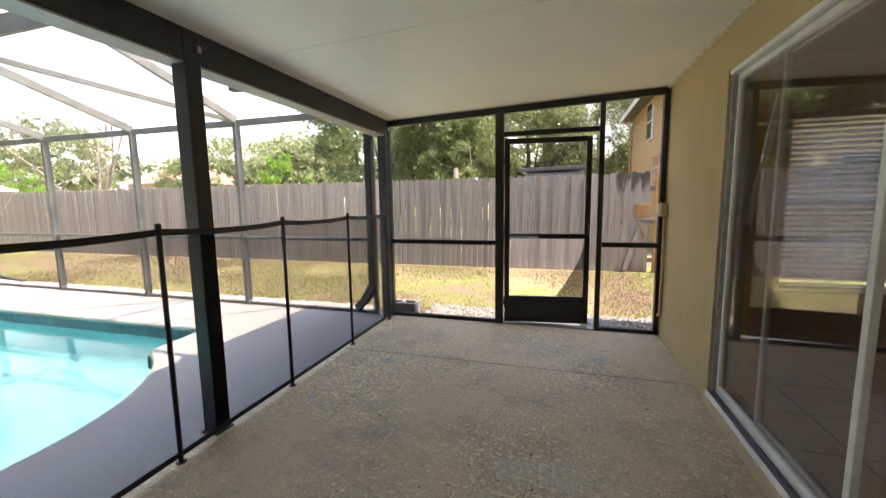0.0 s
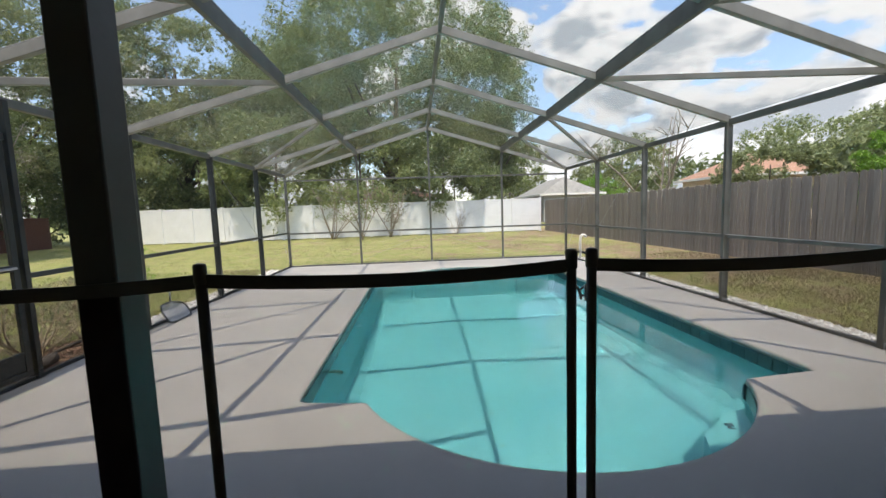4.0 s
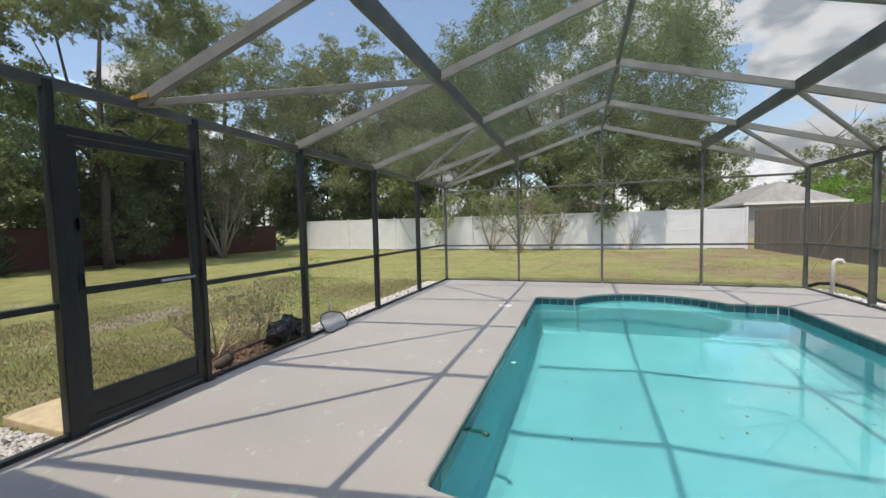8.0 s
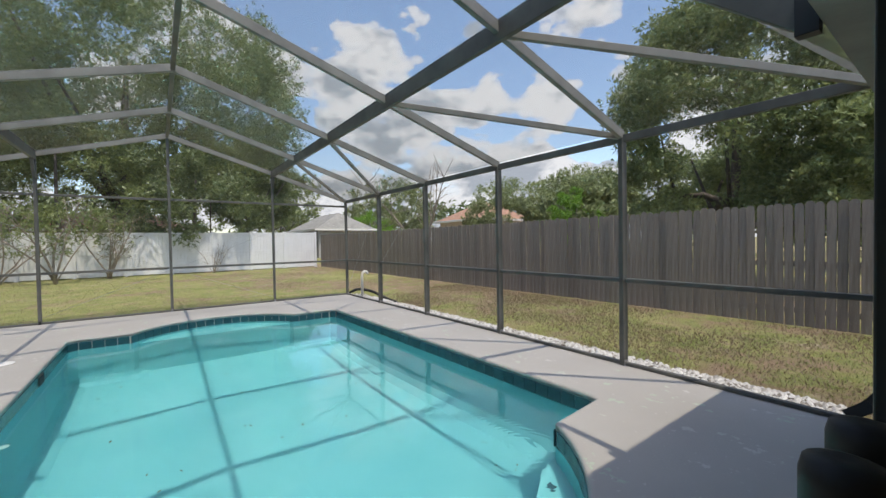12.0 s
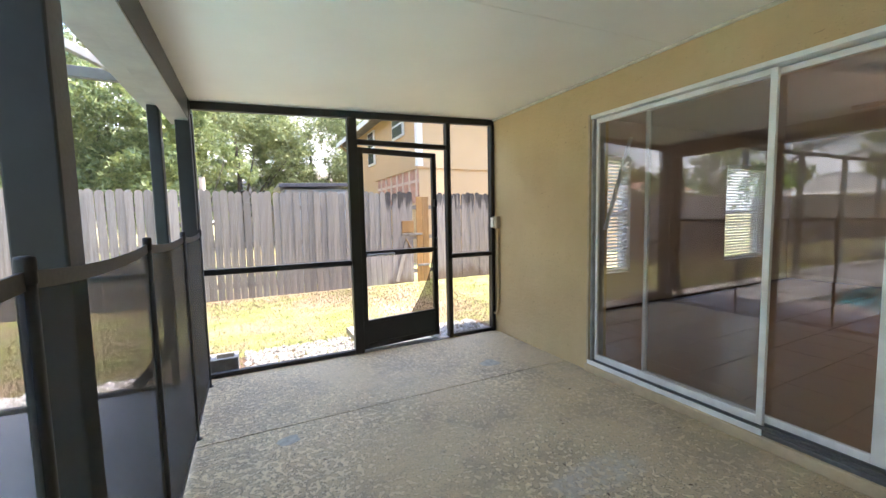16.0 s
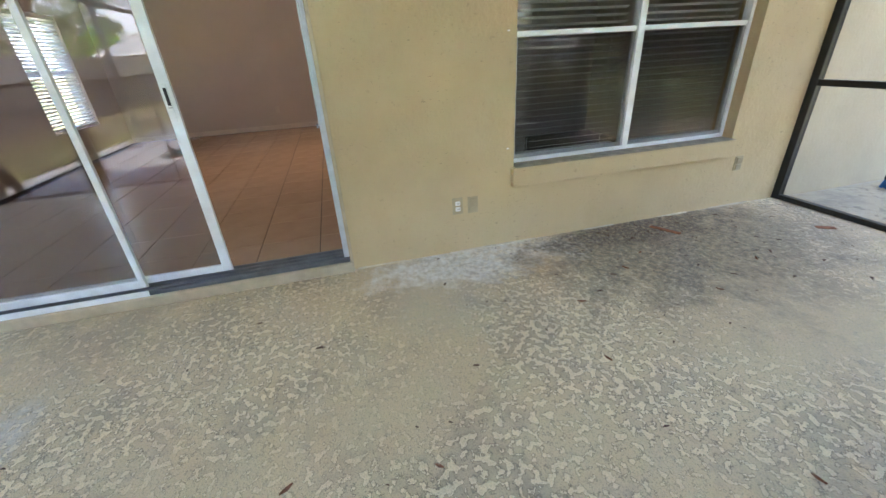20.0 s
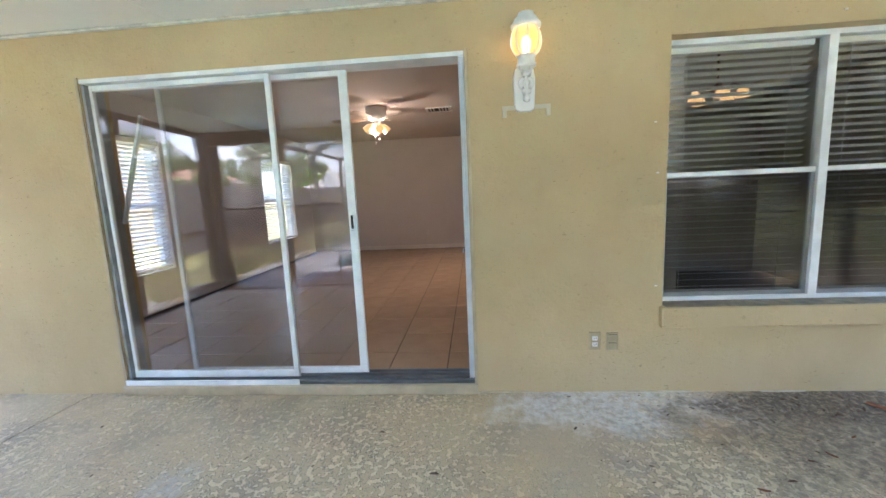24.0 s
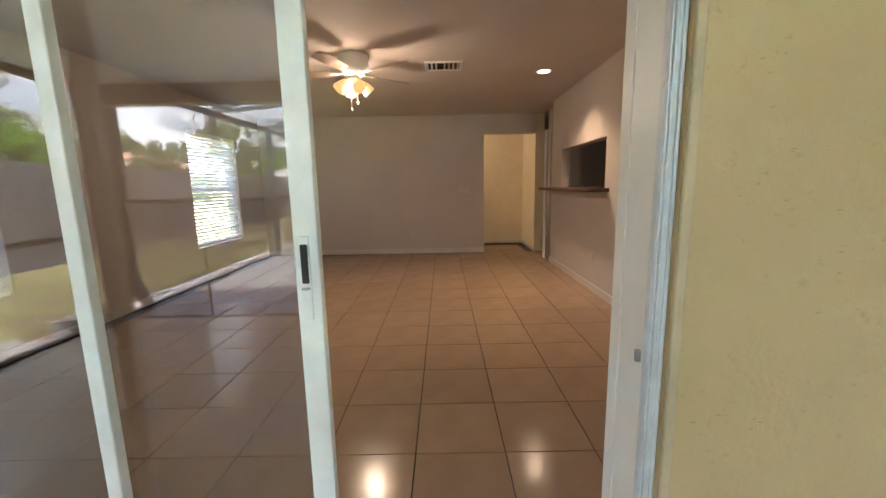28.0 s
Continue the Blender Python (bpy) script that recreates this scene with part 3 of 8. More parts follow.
def water_mat():
    m, n, l, b = nodes_of("pool water")
    b.inputs["Base Color"].default_value = (0.86, 0.97, 0.97, 1)
    b.inputs["Transmission Weight"].default_value = 1.0
    b.inputs["Roughness"].default_value = 0.0
    b.inputs["IOR"].default_value = 1.33
    v = coords(n, l, 1.0)
    h = math_node(n, l, "ADD", noise_node(n, l, v, 2.6, 3, 0.5), math_node(n, l, "MULTIPLY", noise_node(n, l, v, 9.0, 2, 0.5), 0.25))
    # ring ripples where the two returns stir the surface
    for cx, cy, fade in ((-3.72, 2.56, 1.25), (-9.3, 1.1, 1.2)):
        mp = n.new("ShaderNodeMapping")
        mp.inputs["Location"].default_value = (-cx, -cy, 0)
        tc = n.new("ShaderNodeTexCoord")
        l.new(tc.outputs["Object"], mp.inputs["Vector"])
        wv = n.new("ShaderNodeTexWave")
        wv.wave_type, wv.rings_direction = "RINGS", "SPHERICAL"
        wv.inputs["Scale"].default_value = 7.0
        wv.inputs["Distortion"].default_value = 5.5
        wv.inputs["Detail"].default_value = 2.0
        l.new(mp.outputs[0], wv.inputs["Vector"])
        ln = n.new("ShaderNodeVectorMath")
        ln.operation = "LENGTH"
        l.new(mp.outputs[0], ln.inputs[0])
        fall = ramp(n, l, math_node(n, l, "DIVIDE", ln.outputs["Value"], fade), [(0.0, (1, 1, 1)), (1.0, (0, 0, 0))])
        h = math_node(n, l, "ADD", h, math_node(n, l, "MULTIPLY", math_node(n, l, "MULTIPLY", wv.outputs["Fac"], fall), 0.9))
    bump(n, l, b, h, 0.07, 0.03)
    return m


def plaster_mat():
    m, n, l, b = nodes_of("aqua pool plaster")
    v = coords(n, l, 1.0)
    big = noise_node(n, l, v, 0.7, 5, 0.6)
    base = ramp(n, l, big, [(0.3, (0.115, 0.455, 0.505)), (0.7, (0.165, 0.53, 0.57))])
    l.new(base, b.inputs["Base Color"])
    b.inputs["Roughness"].default_value = 0.8
    bump(n, l, b, noise_node(n, l, v, 40, 4), 0.2, 0.004)
    return m


DECK, LANAI, LAWN, WATER, PLASTER = deck_mat(), lanai_mat(), grass_ground_mat(), water_mat(), plaster_mat()
FENCEWOOD = wood_mat("weathered cedar board", (0.155, 0.132, 0.11), (0.285, 0.248, 0.213))
NEWWOOD = wood_mat("new orange cedar board", (0.26, 0.13, 0.045), (0.37, 0.205, 0.075))
POOLTILE = tile_mat("dark teal glazed tile", (0.014, 0.068, 0.088), (0.024, 0.10, 0.12), 0.22, 20.0, 0.3)
GROUT = plain("pale grout", (0.50, 0.50, 0.47), 0.8)
FLOORTILE = tile_mat("tan ceramic floor tile", (0.38, 0.25, 0.162), (0.46, 0.31, 0.205), 0.17, 4.0, 0.14)
DARKGROUT = plain("brown grout", (0.06, 0.04, 0.03), 0.9)
BRICK = brick_wall_mat()
MORTAR = plain("mortar", (0.16, 0.10, 0.08), 0.9)
BARK = bark_mat("grey-brown bark", (0.05, 0.04, 0.032), (0.12, 0.10, 0.082))
PALEBARK = bark_mat("pale smooth bark", (0.22, 0.18, 0.14), (0.34, 0.29, 0.24))
SHINGLE = plain("grey roof shingle", (0.16, 0.15, 0.145), 0.9, 0.0, 0.25, 2.0, 0.5, 20)
ORANGEROOF = plain("orange roof tile", (0.36, 0.205, 0.135), 0.85, 0.0, 0.2, 2.0, 0.5, 20)
PEBBLE = pebble_mat()
SIDING = plain("cream lap siding", (0.58, 0.475, 0.32), 0.55, 0.0, 0.06, 3.0, 0.1, 60)
SMOOTHGREY = plain("pale grey stucco", (0.36, 0.36, 0.36), 0.8)
DARKGLASS = plain("dark window pane", (0.05, 0.06, 0.07), 0.08, 0.0, 0.2, 1.0, 0.0)
PATIO = patio_mat()
SOIL = plain("brown mulch", (0.12, 0.075, 0.045), 0.95, 0.0, 0.4, 9.0, 0.8, 40)


# ---- the pool outline ----
def arc(cx, cy, r, a0, a1, n):
    return [(cx + r * math.cos(radians(a0 + (a1 - a0) * i / n)), cy + r * math.sin(radians(a0 + (a1 - a0) * i / n))) for i in range(n + 1)]


def pool_outline():
    """Both ends are Roman arcs between short shoulders; counter-clockwise from above."""
    near = arc(-4.345, 1.31, 1.645, -64.6, 64.6, 26)
    far = arc(-9.05, 1.30, 1.43, 119.8, 240.2, 22)
    right = [(-3.64 - 0.03, 3.10), (-3.70, 3.43), (-3.78, 3.46)] + [(-3.78 - 5.86 * i / 24, 3.46 - 0.08 * i / 24) for i in range(1, 25)] + [(-9.74, 3.28), (-9.76, 2.80)]
    left = [(-9.76, -0.10), (-9.76, -0.60), (-9.66, -0.70)] + [(-9.66 + 5.88 * i / 24, -0.70) for i in range(1, 25)] + [(-3.72, -0.68), (-3.70, -0.62), (-3.66, -0.34)]
    return [(x * 0.9955, y * 0.9985 - 0.006) for x, y in near + right + far + left]


OUT = [Vector((x, y, 0)) for x, y in pool_outline()]


def offset_outline(pts, d):
    res = []
    n = len(pts)
    for i in range(n):
        a, b, c = pts[i - 1], pts[i], pts[(i + 1) % n]
        t = ((b - a).normalized() + (c - b).normalized()).normalized()
        res.append(b + Vector((t.y, -t.x, 0)) * d)
    return res


def loop_strip(bm, rings):
    vr = [[bm.verts.new(p) for p in r] for r in rings]
    n = len(vr[0])
    for a, b in zip(vr, vr[1:]):
        for i in range(n):
            bm.faces.new((a[i], a[(i + 1) % n], b[(i + 1) % n], b[i]))
    return vr


def at_z(pts, z):
    return [Vector((p.x, p.y, z(p) if callable(z) else z)) for p in pts]


def fill(bm, loops):
    es = []
    for lp in loops:
        vs = [bm.verts.new(p) for p in lp]
        es += [bm.edges.new((vs[i], vs[(i + 1) % len(vs)])) for i in range(len(vs))]
    bmesh.ops.triangle_fill(bm, edges=es, use_beauty=True)


# ---- ground ----
GZ = -0.08
bm = bmesh.new()
hole = [Vector((x, y, GZ)) for x, y in ((-11.6, -3.2), (-1.9, -3.2), (-1.9, 4.4), (-11.6, 4.4))]
fill(bm, [[Vector((x, y, GZ)) for x, y in ((-700, -700), (700, -700), (700, 700), (-700, 700))], hole])
ground = tagged(part("ground", bm, LAWN), "patchy green and straw-brown lawn around the enclosure", "ground", kind="structure")

# deck with the pool cut out
bm = bmesh.new()
COPE = offset_outline(OUT, 0.035)
rect = [(-11.71, -3.31), (-1.86, -3.31), (-1.86, 4.53), (-11.71, 4.53)]
fill(bm, [[Vector((x, y, 0)) for x, y in rect], COPE])
deck = tagged(part("pavement", bm, DECK), "grey painted concrete pool deck with worn pale spots", "deck", kind="structure")
bm = bmesh.new()
for (x0, y0), (x1, y1) in zip(rect, rect[1:] + rect[:1]):
    vs = [bm.verts.new(p) for p in ((x0, y0, 0), (x1, y1, 0), (x1, y1, -0.25), (x0, y0, -0.25))]
    bm.faces.new(vs)
part("deck_edge", bm, DECK, deck)
bm = bmesh.new()
loop_strip(bm, [COPE, at_z(offset_outline(OUT, 0.016), -0.003), at_z(offset_outline(OUT, 0.004), -0.010), at_z(OUT, -0.022), at_z(OUT, -0.048), at_z(offset_outline(OUT, 0.02), -0.052)])
part("coping", bm, DECK, deck, "rounded painted pool coping", smooth=True)

# ---- pool ----
pool = thing("swimming_pool", (-6.7, 1.3, -2.05), "aqua plastered swimming pool with rounded ends and teal tile band", "pool")
depth = lambda p: -1.12 - 0.95 * min(1.0, max(0.0, (-3.4 - p.x) / 4.8))
WALL = offset_outline(OUT, 0.018)
bm = bmesh.new()
IN1, IN2 = offset_outline(OUT, -0.06), offset_outline(OUT, -0.20)
vr = loop_strip(bm, [at_z(WALL, -0.05), at_z(WALL, -0.22), at_z(OUT, -0.225), at_z(OUT, lambda p: depth(p) + 0.22), at_z(IN1, lambda p: depth(p) + 0.07), at_z(IN2, depth)])
es = [e for e in bm.edges if e.verts[0] in set(vr[-1]) and e.verts[1] in set(vr[-1])]
bmesh.ops.triangle_fill(bm, edges=es, use_beauty=True)
part("basin", bm, PLASTER, pool, smooth=False)
bm = bmesh.new()
top = [Vector((x, y, -0.36)) for x, y in arc(-9.05, 1.30, 1.40, 122, 238, 20)]
vt = [bm.verts.new(p) for p in top]
vb = [bm.verts.new((p.x, p.y, -2.2)) for p in top]
bm.faces.new(vt)
for i in range(len(vt)):
    j = (i + 1) % len(vt)
    bm.faces.new((vt[i], vb[i], vb[j], vt[j]))
part("step", bm, PLASTER, pool)
bm = bmesh.new()
top = [(-3.05, 2.1), (-3.40, 2.28), (-3.50, 2.44), (-3.62, 2.62), (-3.69, 3.0), (-3.68, 3.25), (-3.5, 3.4), (-3.0, 3.2)]
vt = [bm.verts.new((a, b, -0.46)) for a, b in top]
vb = [bm.verts.new((a, b, -1.2)) for a, b in top]
bm.faces.new(vt)
for i in range(len(vt)):
    bm.faces.new((vt[i], vt[(i + 1) % len(vt)], vb[(i + 1) % len(vt)], vb[i]))
part("bench", bm, PLASTER, pool)
box("bench_tile", (-3.49, 2.50, -0.4595), (-3.43, 2.56, -0.455), POOLTILE, pool, "dark marker tile")
bm = bmesh.new()
bm.faces.new([bm.verts.new((p.x, p.y, -0.162)) for p in offset_outline(OUT, 0.004)])
for f in bm.faces:
    f.normal_update()
    if f.normal.z < 0:
        f.normal_flip()
water_me = bpy.data.meshes.new("water")
bm.to_mesh(water_me)
bm.free()
water = tagged(mesh_ob("water", water_me, WATER), "clear turquoise pool water with gentle ripples", "water", kind="structure")
water.visible_shadow = False

# tile band: one mesh shared by all tiles
bm = bmesh.new()
add_box(bm, (-0.0720, -0.006, -0.072), (0.0720, 0.006, 0.072), 0.002)
tile_me = bpy.data.meshes.new("tile")
bm.to_mesh(tile_me)
bm.free()
tile_me.materials.append(POOLTILE)
run, pitch = 0.0, 0.150
for a, b in zip(OUT, OUT[1:] + OUT[:1]):
    seg = (b - a).length
    while run < seg:
        p = a + (b - a) * (run / seg)
        t = new("tile", tile_me)
        t.parent = pool
        t.matrix_parent_inverse = Matrix.Translation(-pool.location)
        t.matrix_basis = pose(p.x, p.y, -0.128, 0, 0, math.degrees(math.atan2(b.y - a.y, b.x - a.x)))
        run += pitch
    run -= seg
bm = bmesh.new()
loop_strip(bm, [at_z(offset_outline(OUT, 0.002), -0.054), at_z(offset_outline(OUT, 0.002), -0.204)])
part("tile_grout", bm, GROUT, pool, "pale grout behind the tile band")
lathe("return_fitting", [(0.03, -0.006), (0.045, 0.0), (0.045, 0.006), (0.02, 0.01)], (-6.45, -0.66, -0.42), plain("pale aqua fitting", (0.30, 0.55, 0.56), 0.5), pool, "pale wall return fitting")
bm = bmesh.new()
add_tube(bm, [(-4.62, -0.69, -0.17), (-4.62, -0.60, -0.17), (-4.57, -0.55, -0.16)], 0.022, 10)
part("return_eyeball", bm, plain("green eyeball fitting", (0.02, 0.10, 0.08), 0.4), pool, "dark green return nozzle", smooth=True)
bm = bmesh.new()
add_box(bm, (-8.12, -0.706, -0.2), (-7.9, -0.690, -0.06), 0.004)
part("skimmer_mouth", bm, RUBBER, pool, "dark skimmer opening")
lid = lathe("skimmer_lid", [(0.115, 0.0), (0.115, 0.008), (0.105, 0.012), (0.02, 0.013)], (-8.56, -1.12, 0.0), PLASTICWHITE)
tagged(lid, "round white skimmer lid set in the grey deck", "skimmer lid")

# ---- lanai slab ----
bm = bmesh.new()
add_box(bm, (-1.86, -3.10, -0.2), (1.095, 3.318, 0.0))
add_box(bm, (-1.86, 3.328, -0.2), (1.095, 4.53, 0.0))
add_box(bm, (-1.86, 3.31, -0.2), (1.095, 3.335, -0.006))
floor = tagged(part("floor", bm, LANAI), "tan knock-down concrete lanai floor with a cut joint", "floor", kind="structure")
PATCH = plain("grey patch", (0.44, 0.42, 0.37), 0.8, 0.0, 0.25, 25, 0.3, 90)
for px, py, pr, pn in ((0.46, 3.60, 0.11, 9), (-1.29, 3.14, 0.075, 8), (-1.55, 2.42, 0.05, 7)):
    bm = bmesh.new()
    random.seed(pn + int(px * 100))
    ring = [(px + pr * random.uniform(0.55, 1.2) * math.cos(k * 2 * math.pi / pn), py + 0.8 * pr * random.uniform(0.5, 1.2) * math.sin(k * 2 * math.pi / pn)) for k in range(pn)]
    bm.faces.new([bm.verts.new((a, b, 0.003)) for a, b in ring])
    part("patch", bm, PATCH, floor, "grey repair patch")

# ---- house front wall ----
WX, WX2 = 1.09, 1.29
SY0, SY1, SZ0, SZ1 = 0.592, 3.042, 0.075, 2.13
NY0, NY1, NZ0, NZ1 = -2.40, -0.575, 0.565, 2.13
bm = bmesh.new()
TOP = 2.75
for lo, hi in (((WX, SY1, -0.2), (WX2, 4.50, TOP)), ((WX, SY0, SZ1), (WX2, SY1, TOP)), ((WX, SY0, -0.2), (WX2, SY1, SZ0)),
               ((WX, NY1, -0.2), (WX2, SY0, TOP)), ((WX, NY0, NZ1), (WX2, NY1, TOP)), ((WX, NY0, -0.2), (WX2, NY1, NZ0)),
               ((WX, -3.06, -0.2), (WX2, NY0, TOP))):
    add_box(bm, lo, hi)
bmesh.ops.remove_doubles(bm, verts=bm.verts, dist=0.0005)
wall_front = tagged(part("wall_front", bm, STUCCO), "tan textured stucco house wall along the lanai", "wall", kind="structure")
box("baseboard", (WX - 0.006, 0.6, 0.0), (WX, 3.0, 0.012), plain("caulk bead", (0.55, 0.48, 0.34), 0.7), wall_front)
bm = bmesh.new()
random.seed(4)
y = 0.55
while y > -3.0:
    y2 = y - random.uniform(0.1, 0.3)
    if random.random() < 0.4:
        add_box(bm, (WX - 0.009, y2, 0.0), (WX, y, 0.007))
    y = y2
part("caulk_bead", bm, plain("cracked cream caulk", (0.56, 0.49, 0.36), 0.8, vary=0.3), wall_front)
# window sill
bm = bmesh.new()
add_box(bm, (1.045, NY0 - 0.0, 0.435), (1.0885, NY1 + 0.02, 0.563), 0.006)
part("sill", bm, STUCCO, wall_front, "projecting stucco sill")
# dark sheet on the sill: recess shadow coloured in along with the grime
box("sill_ledge", (1.047, NY0 + 0.004, 0.5655), (1.174, NY1 - 0.004, 0.569), plain("shaded dirty sill stucco", (0.27, 0.23, 0.165), 0.85, 0, 0.3, 14, 0.4), wall_front, "grimy top of the window sill, darkened by recess shade")
for yy, zz in ((-0.5, 1.66), (-0.52, 1.37), (-0.53, 0.69), (-1.47, 2.19), (-2.32, 2.2)):
    lathe("screw_anchor", [(0.008, 0), (0.008, 0.006)], (WX - 0.004, yy, zz), PLASTICWHITE, wall_front, "white shutter anchor", 8)

# ---- lanai ceiling, trim, beam, gutter, posts ----
bm = bmesh.new()
for y0, y1 in ((-3.10, 2.367), (2.373, 4.52)):
    vs = [bm.verts.new(p) for p in ((1.095, y0, 2.42), (1.095, y1, 2.42), (-1.83, y1, 2.309), (-1.83, y0, 2.309), (1.095, y0, 2.52), (1.095, y1, 2.52), (-1.83, y1, 2.409), (-1.83, y0, 2.409))]
    for f in ((0, 1, 2, 3), (7, 6, 5, 4), (0, 4, 5, 1), (1, 5, 6, 2), (2, 6, 7, 3), (3, 7, 4, 0)):
        bm.faces.new([vs[i] for i in f])
add_bar(bm, (1.095, 2.37, 2.428), (-1.8, 2.37, 2.318), 0.02, 0.012)
ceiling = tagged(part("ceiling", bm, CEILING), "smooth off-white insulated panel lanai ceiling", "ceiling", kind="structure")
bar("trim", (1.075, -3.05, 2.408), (1.075, 4.46, 2.408), 0.03, 0.016, plain("stained white trim", (0.6, 0.58, 0.5), 0.6, vary=0.25, scale=12), ceiling)
beam = thing("lanai_beam", (-1.9, 0.7, 2.2), "dark bronze aluminium roof beam with a gutter along the lanai edge", "beam")
box("beam_body", (-1.968, -3.12, 2.138), (-1.825, 4.54, 2.36), DARK, beam, "", 0.005)
box("soffit_strip", (-1.966, -3.11, 2.128), (-1.829, 4.53, 2.1375), GUTTER, beam, "grey aluminium underside")
bm = bmesh.new()
for lo, hi in (((-2.13, -3.3, 2.22), (-1.969, 4.54, 2.23)), ((-2.13, -3.3, 2.23), (-2.12, 4.54, 2.35)), ((-2.145, -3.3, 2.345), (-2.11, 4.54, 2.36))):
    add_box(bm, lo, hi)
part("gutter", bm, GUTTER, beam, "grey aluminium gutter")
for y in (0.68, 2.58, -1.33):
    bm = bmesh.new()
    add_box(bm, (-2.215, y - 0.03, 2.19), (-2.137, y + 0.03, 2.36), 0.003)
    for i in range(3):
        for j in range(2):
            add_tube(bm, [(-2.195 + 0.035 * j, y + 0.029, 2.22 + 0.05 * i), (-2.195 + 0.035 * j, y + 0.036, 2.22 + 0.05 * i)], 0.007, 6)
    part("beam_bracket", bm, DARK, beam, "bolted bracket")
post = thing("lanai_post", (-1.87, 1.92, 0.0), "square dark bronze aluminium post carrying the lanai beam", "post", "lanai posts")
box("shaft", (-1.92, 1.87, 0.0), (-1.82, 1.97, 2.306), DARK, post, "", 0.006)
box("base_plate", (-1.932, 1.858, 0.0), (-1.808, 1.982, 0.012), DARK, post, "", 0.003)
box("cleat", (-1.82, 1.945, 2.20), (-1.806, 1.968, 2.235), MILL, post, "small metal cleat")
for y in (-3.04, -0.55, 4.40):
    copy_thing(post, Matrix.Translation((-1.87, y, 0)))


# ---- screen walls ----
def pane(name, pts, parent, m):
    return sheet(name, pts, m, parent)


# end wall with the door, beside the side yard
EY = 4.47
ew = thing("screen_wall", (0, EY, 0), "black framed screen wall between the lanai and the side yard", "screen wall")
ctop = lambda x: 2.42 - (1.095 - x) * 0.11 / 2.895
bar("top_rail", (-1.86, EY, ctop(-1.86) - 0.035), (1.085, EY, ctop(1.085) - 0.035), 0.05, 0.065, BLACK, ew)
bar("bottom_rail", (-1.85, EY, 0.02), (-0.56, EY, 0.02), 0.05, 0.04, BLACK, ew)
bar("bottom_rail", (0.525, EY, 0.02), (1.085, EY, 0.02), 0.05, 0.04, BLACK, ew)
bar("chair_rail", (-1.85, EY, 0.91), (-0.57, EY, 0.91), 0.05, 0.05, BLACK, ew)
bar("chair_rail", (0.525, EY, 0.91), (1.06, EY, 0.91), 0.05, 0.05, BLACK, ew)
for x, w in ((-0.525, 0.09), (0.50, 0.05), (1.06, 0.045), (-1.83, 0.04)):
    box("post", (x - w / 2, EY - 0.035, 0.0), (x + w / 2, EY + 0.035, ctop(x) - 0.066), BLACK, ew, "", 0.004)
bar("door_header", (-0.48, EY, 2.075), (0.475, EY, 2.075), 0.05, 0.05, BLACK, ew)
box("threshold", (-0.48, EY - 0.03, 0.0), (0.475, EY + 0.05, 0.012), MILL, ew)
pane("screen_panel", [(-1.8, EY, 0.04), (-0.57, EY, 0.04), (-0.57, EY, 2.32), (-1.8, EY, 2.27)], ew, WALLSCREEN)
pane("screen_panel", [(0.525, EY, 0.04), (1.04, EY, 0.04), (1.04, EY, 2.36), (0.525, EY, 2.35)], ew, WALLSCREEN)
pane("screen_panel", [(-0.48, EY, 2.1), (0.475, EY, 2.1), (0.475, EY, 2.34), (-0.48, EY, 2.31)], ew, WALLSCREEN)


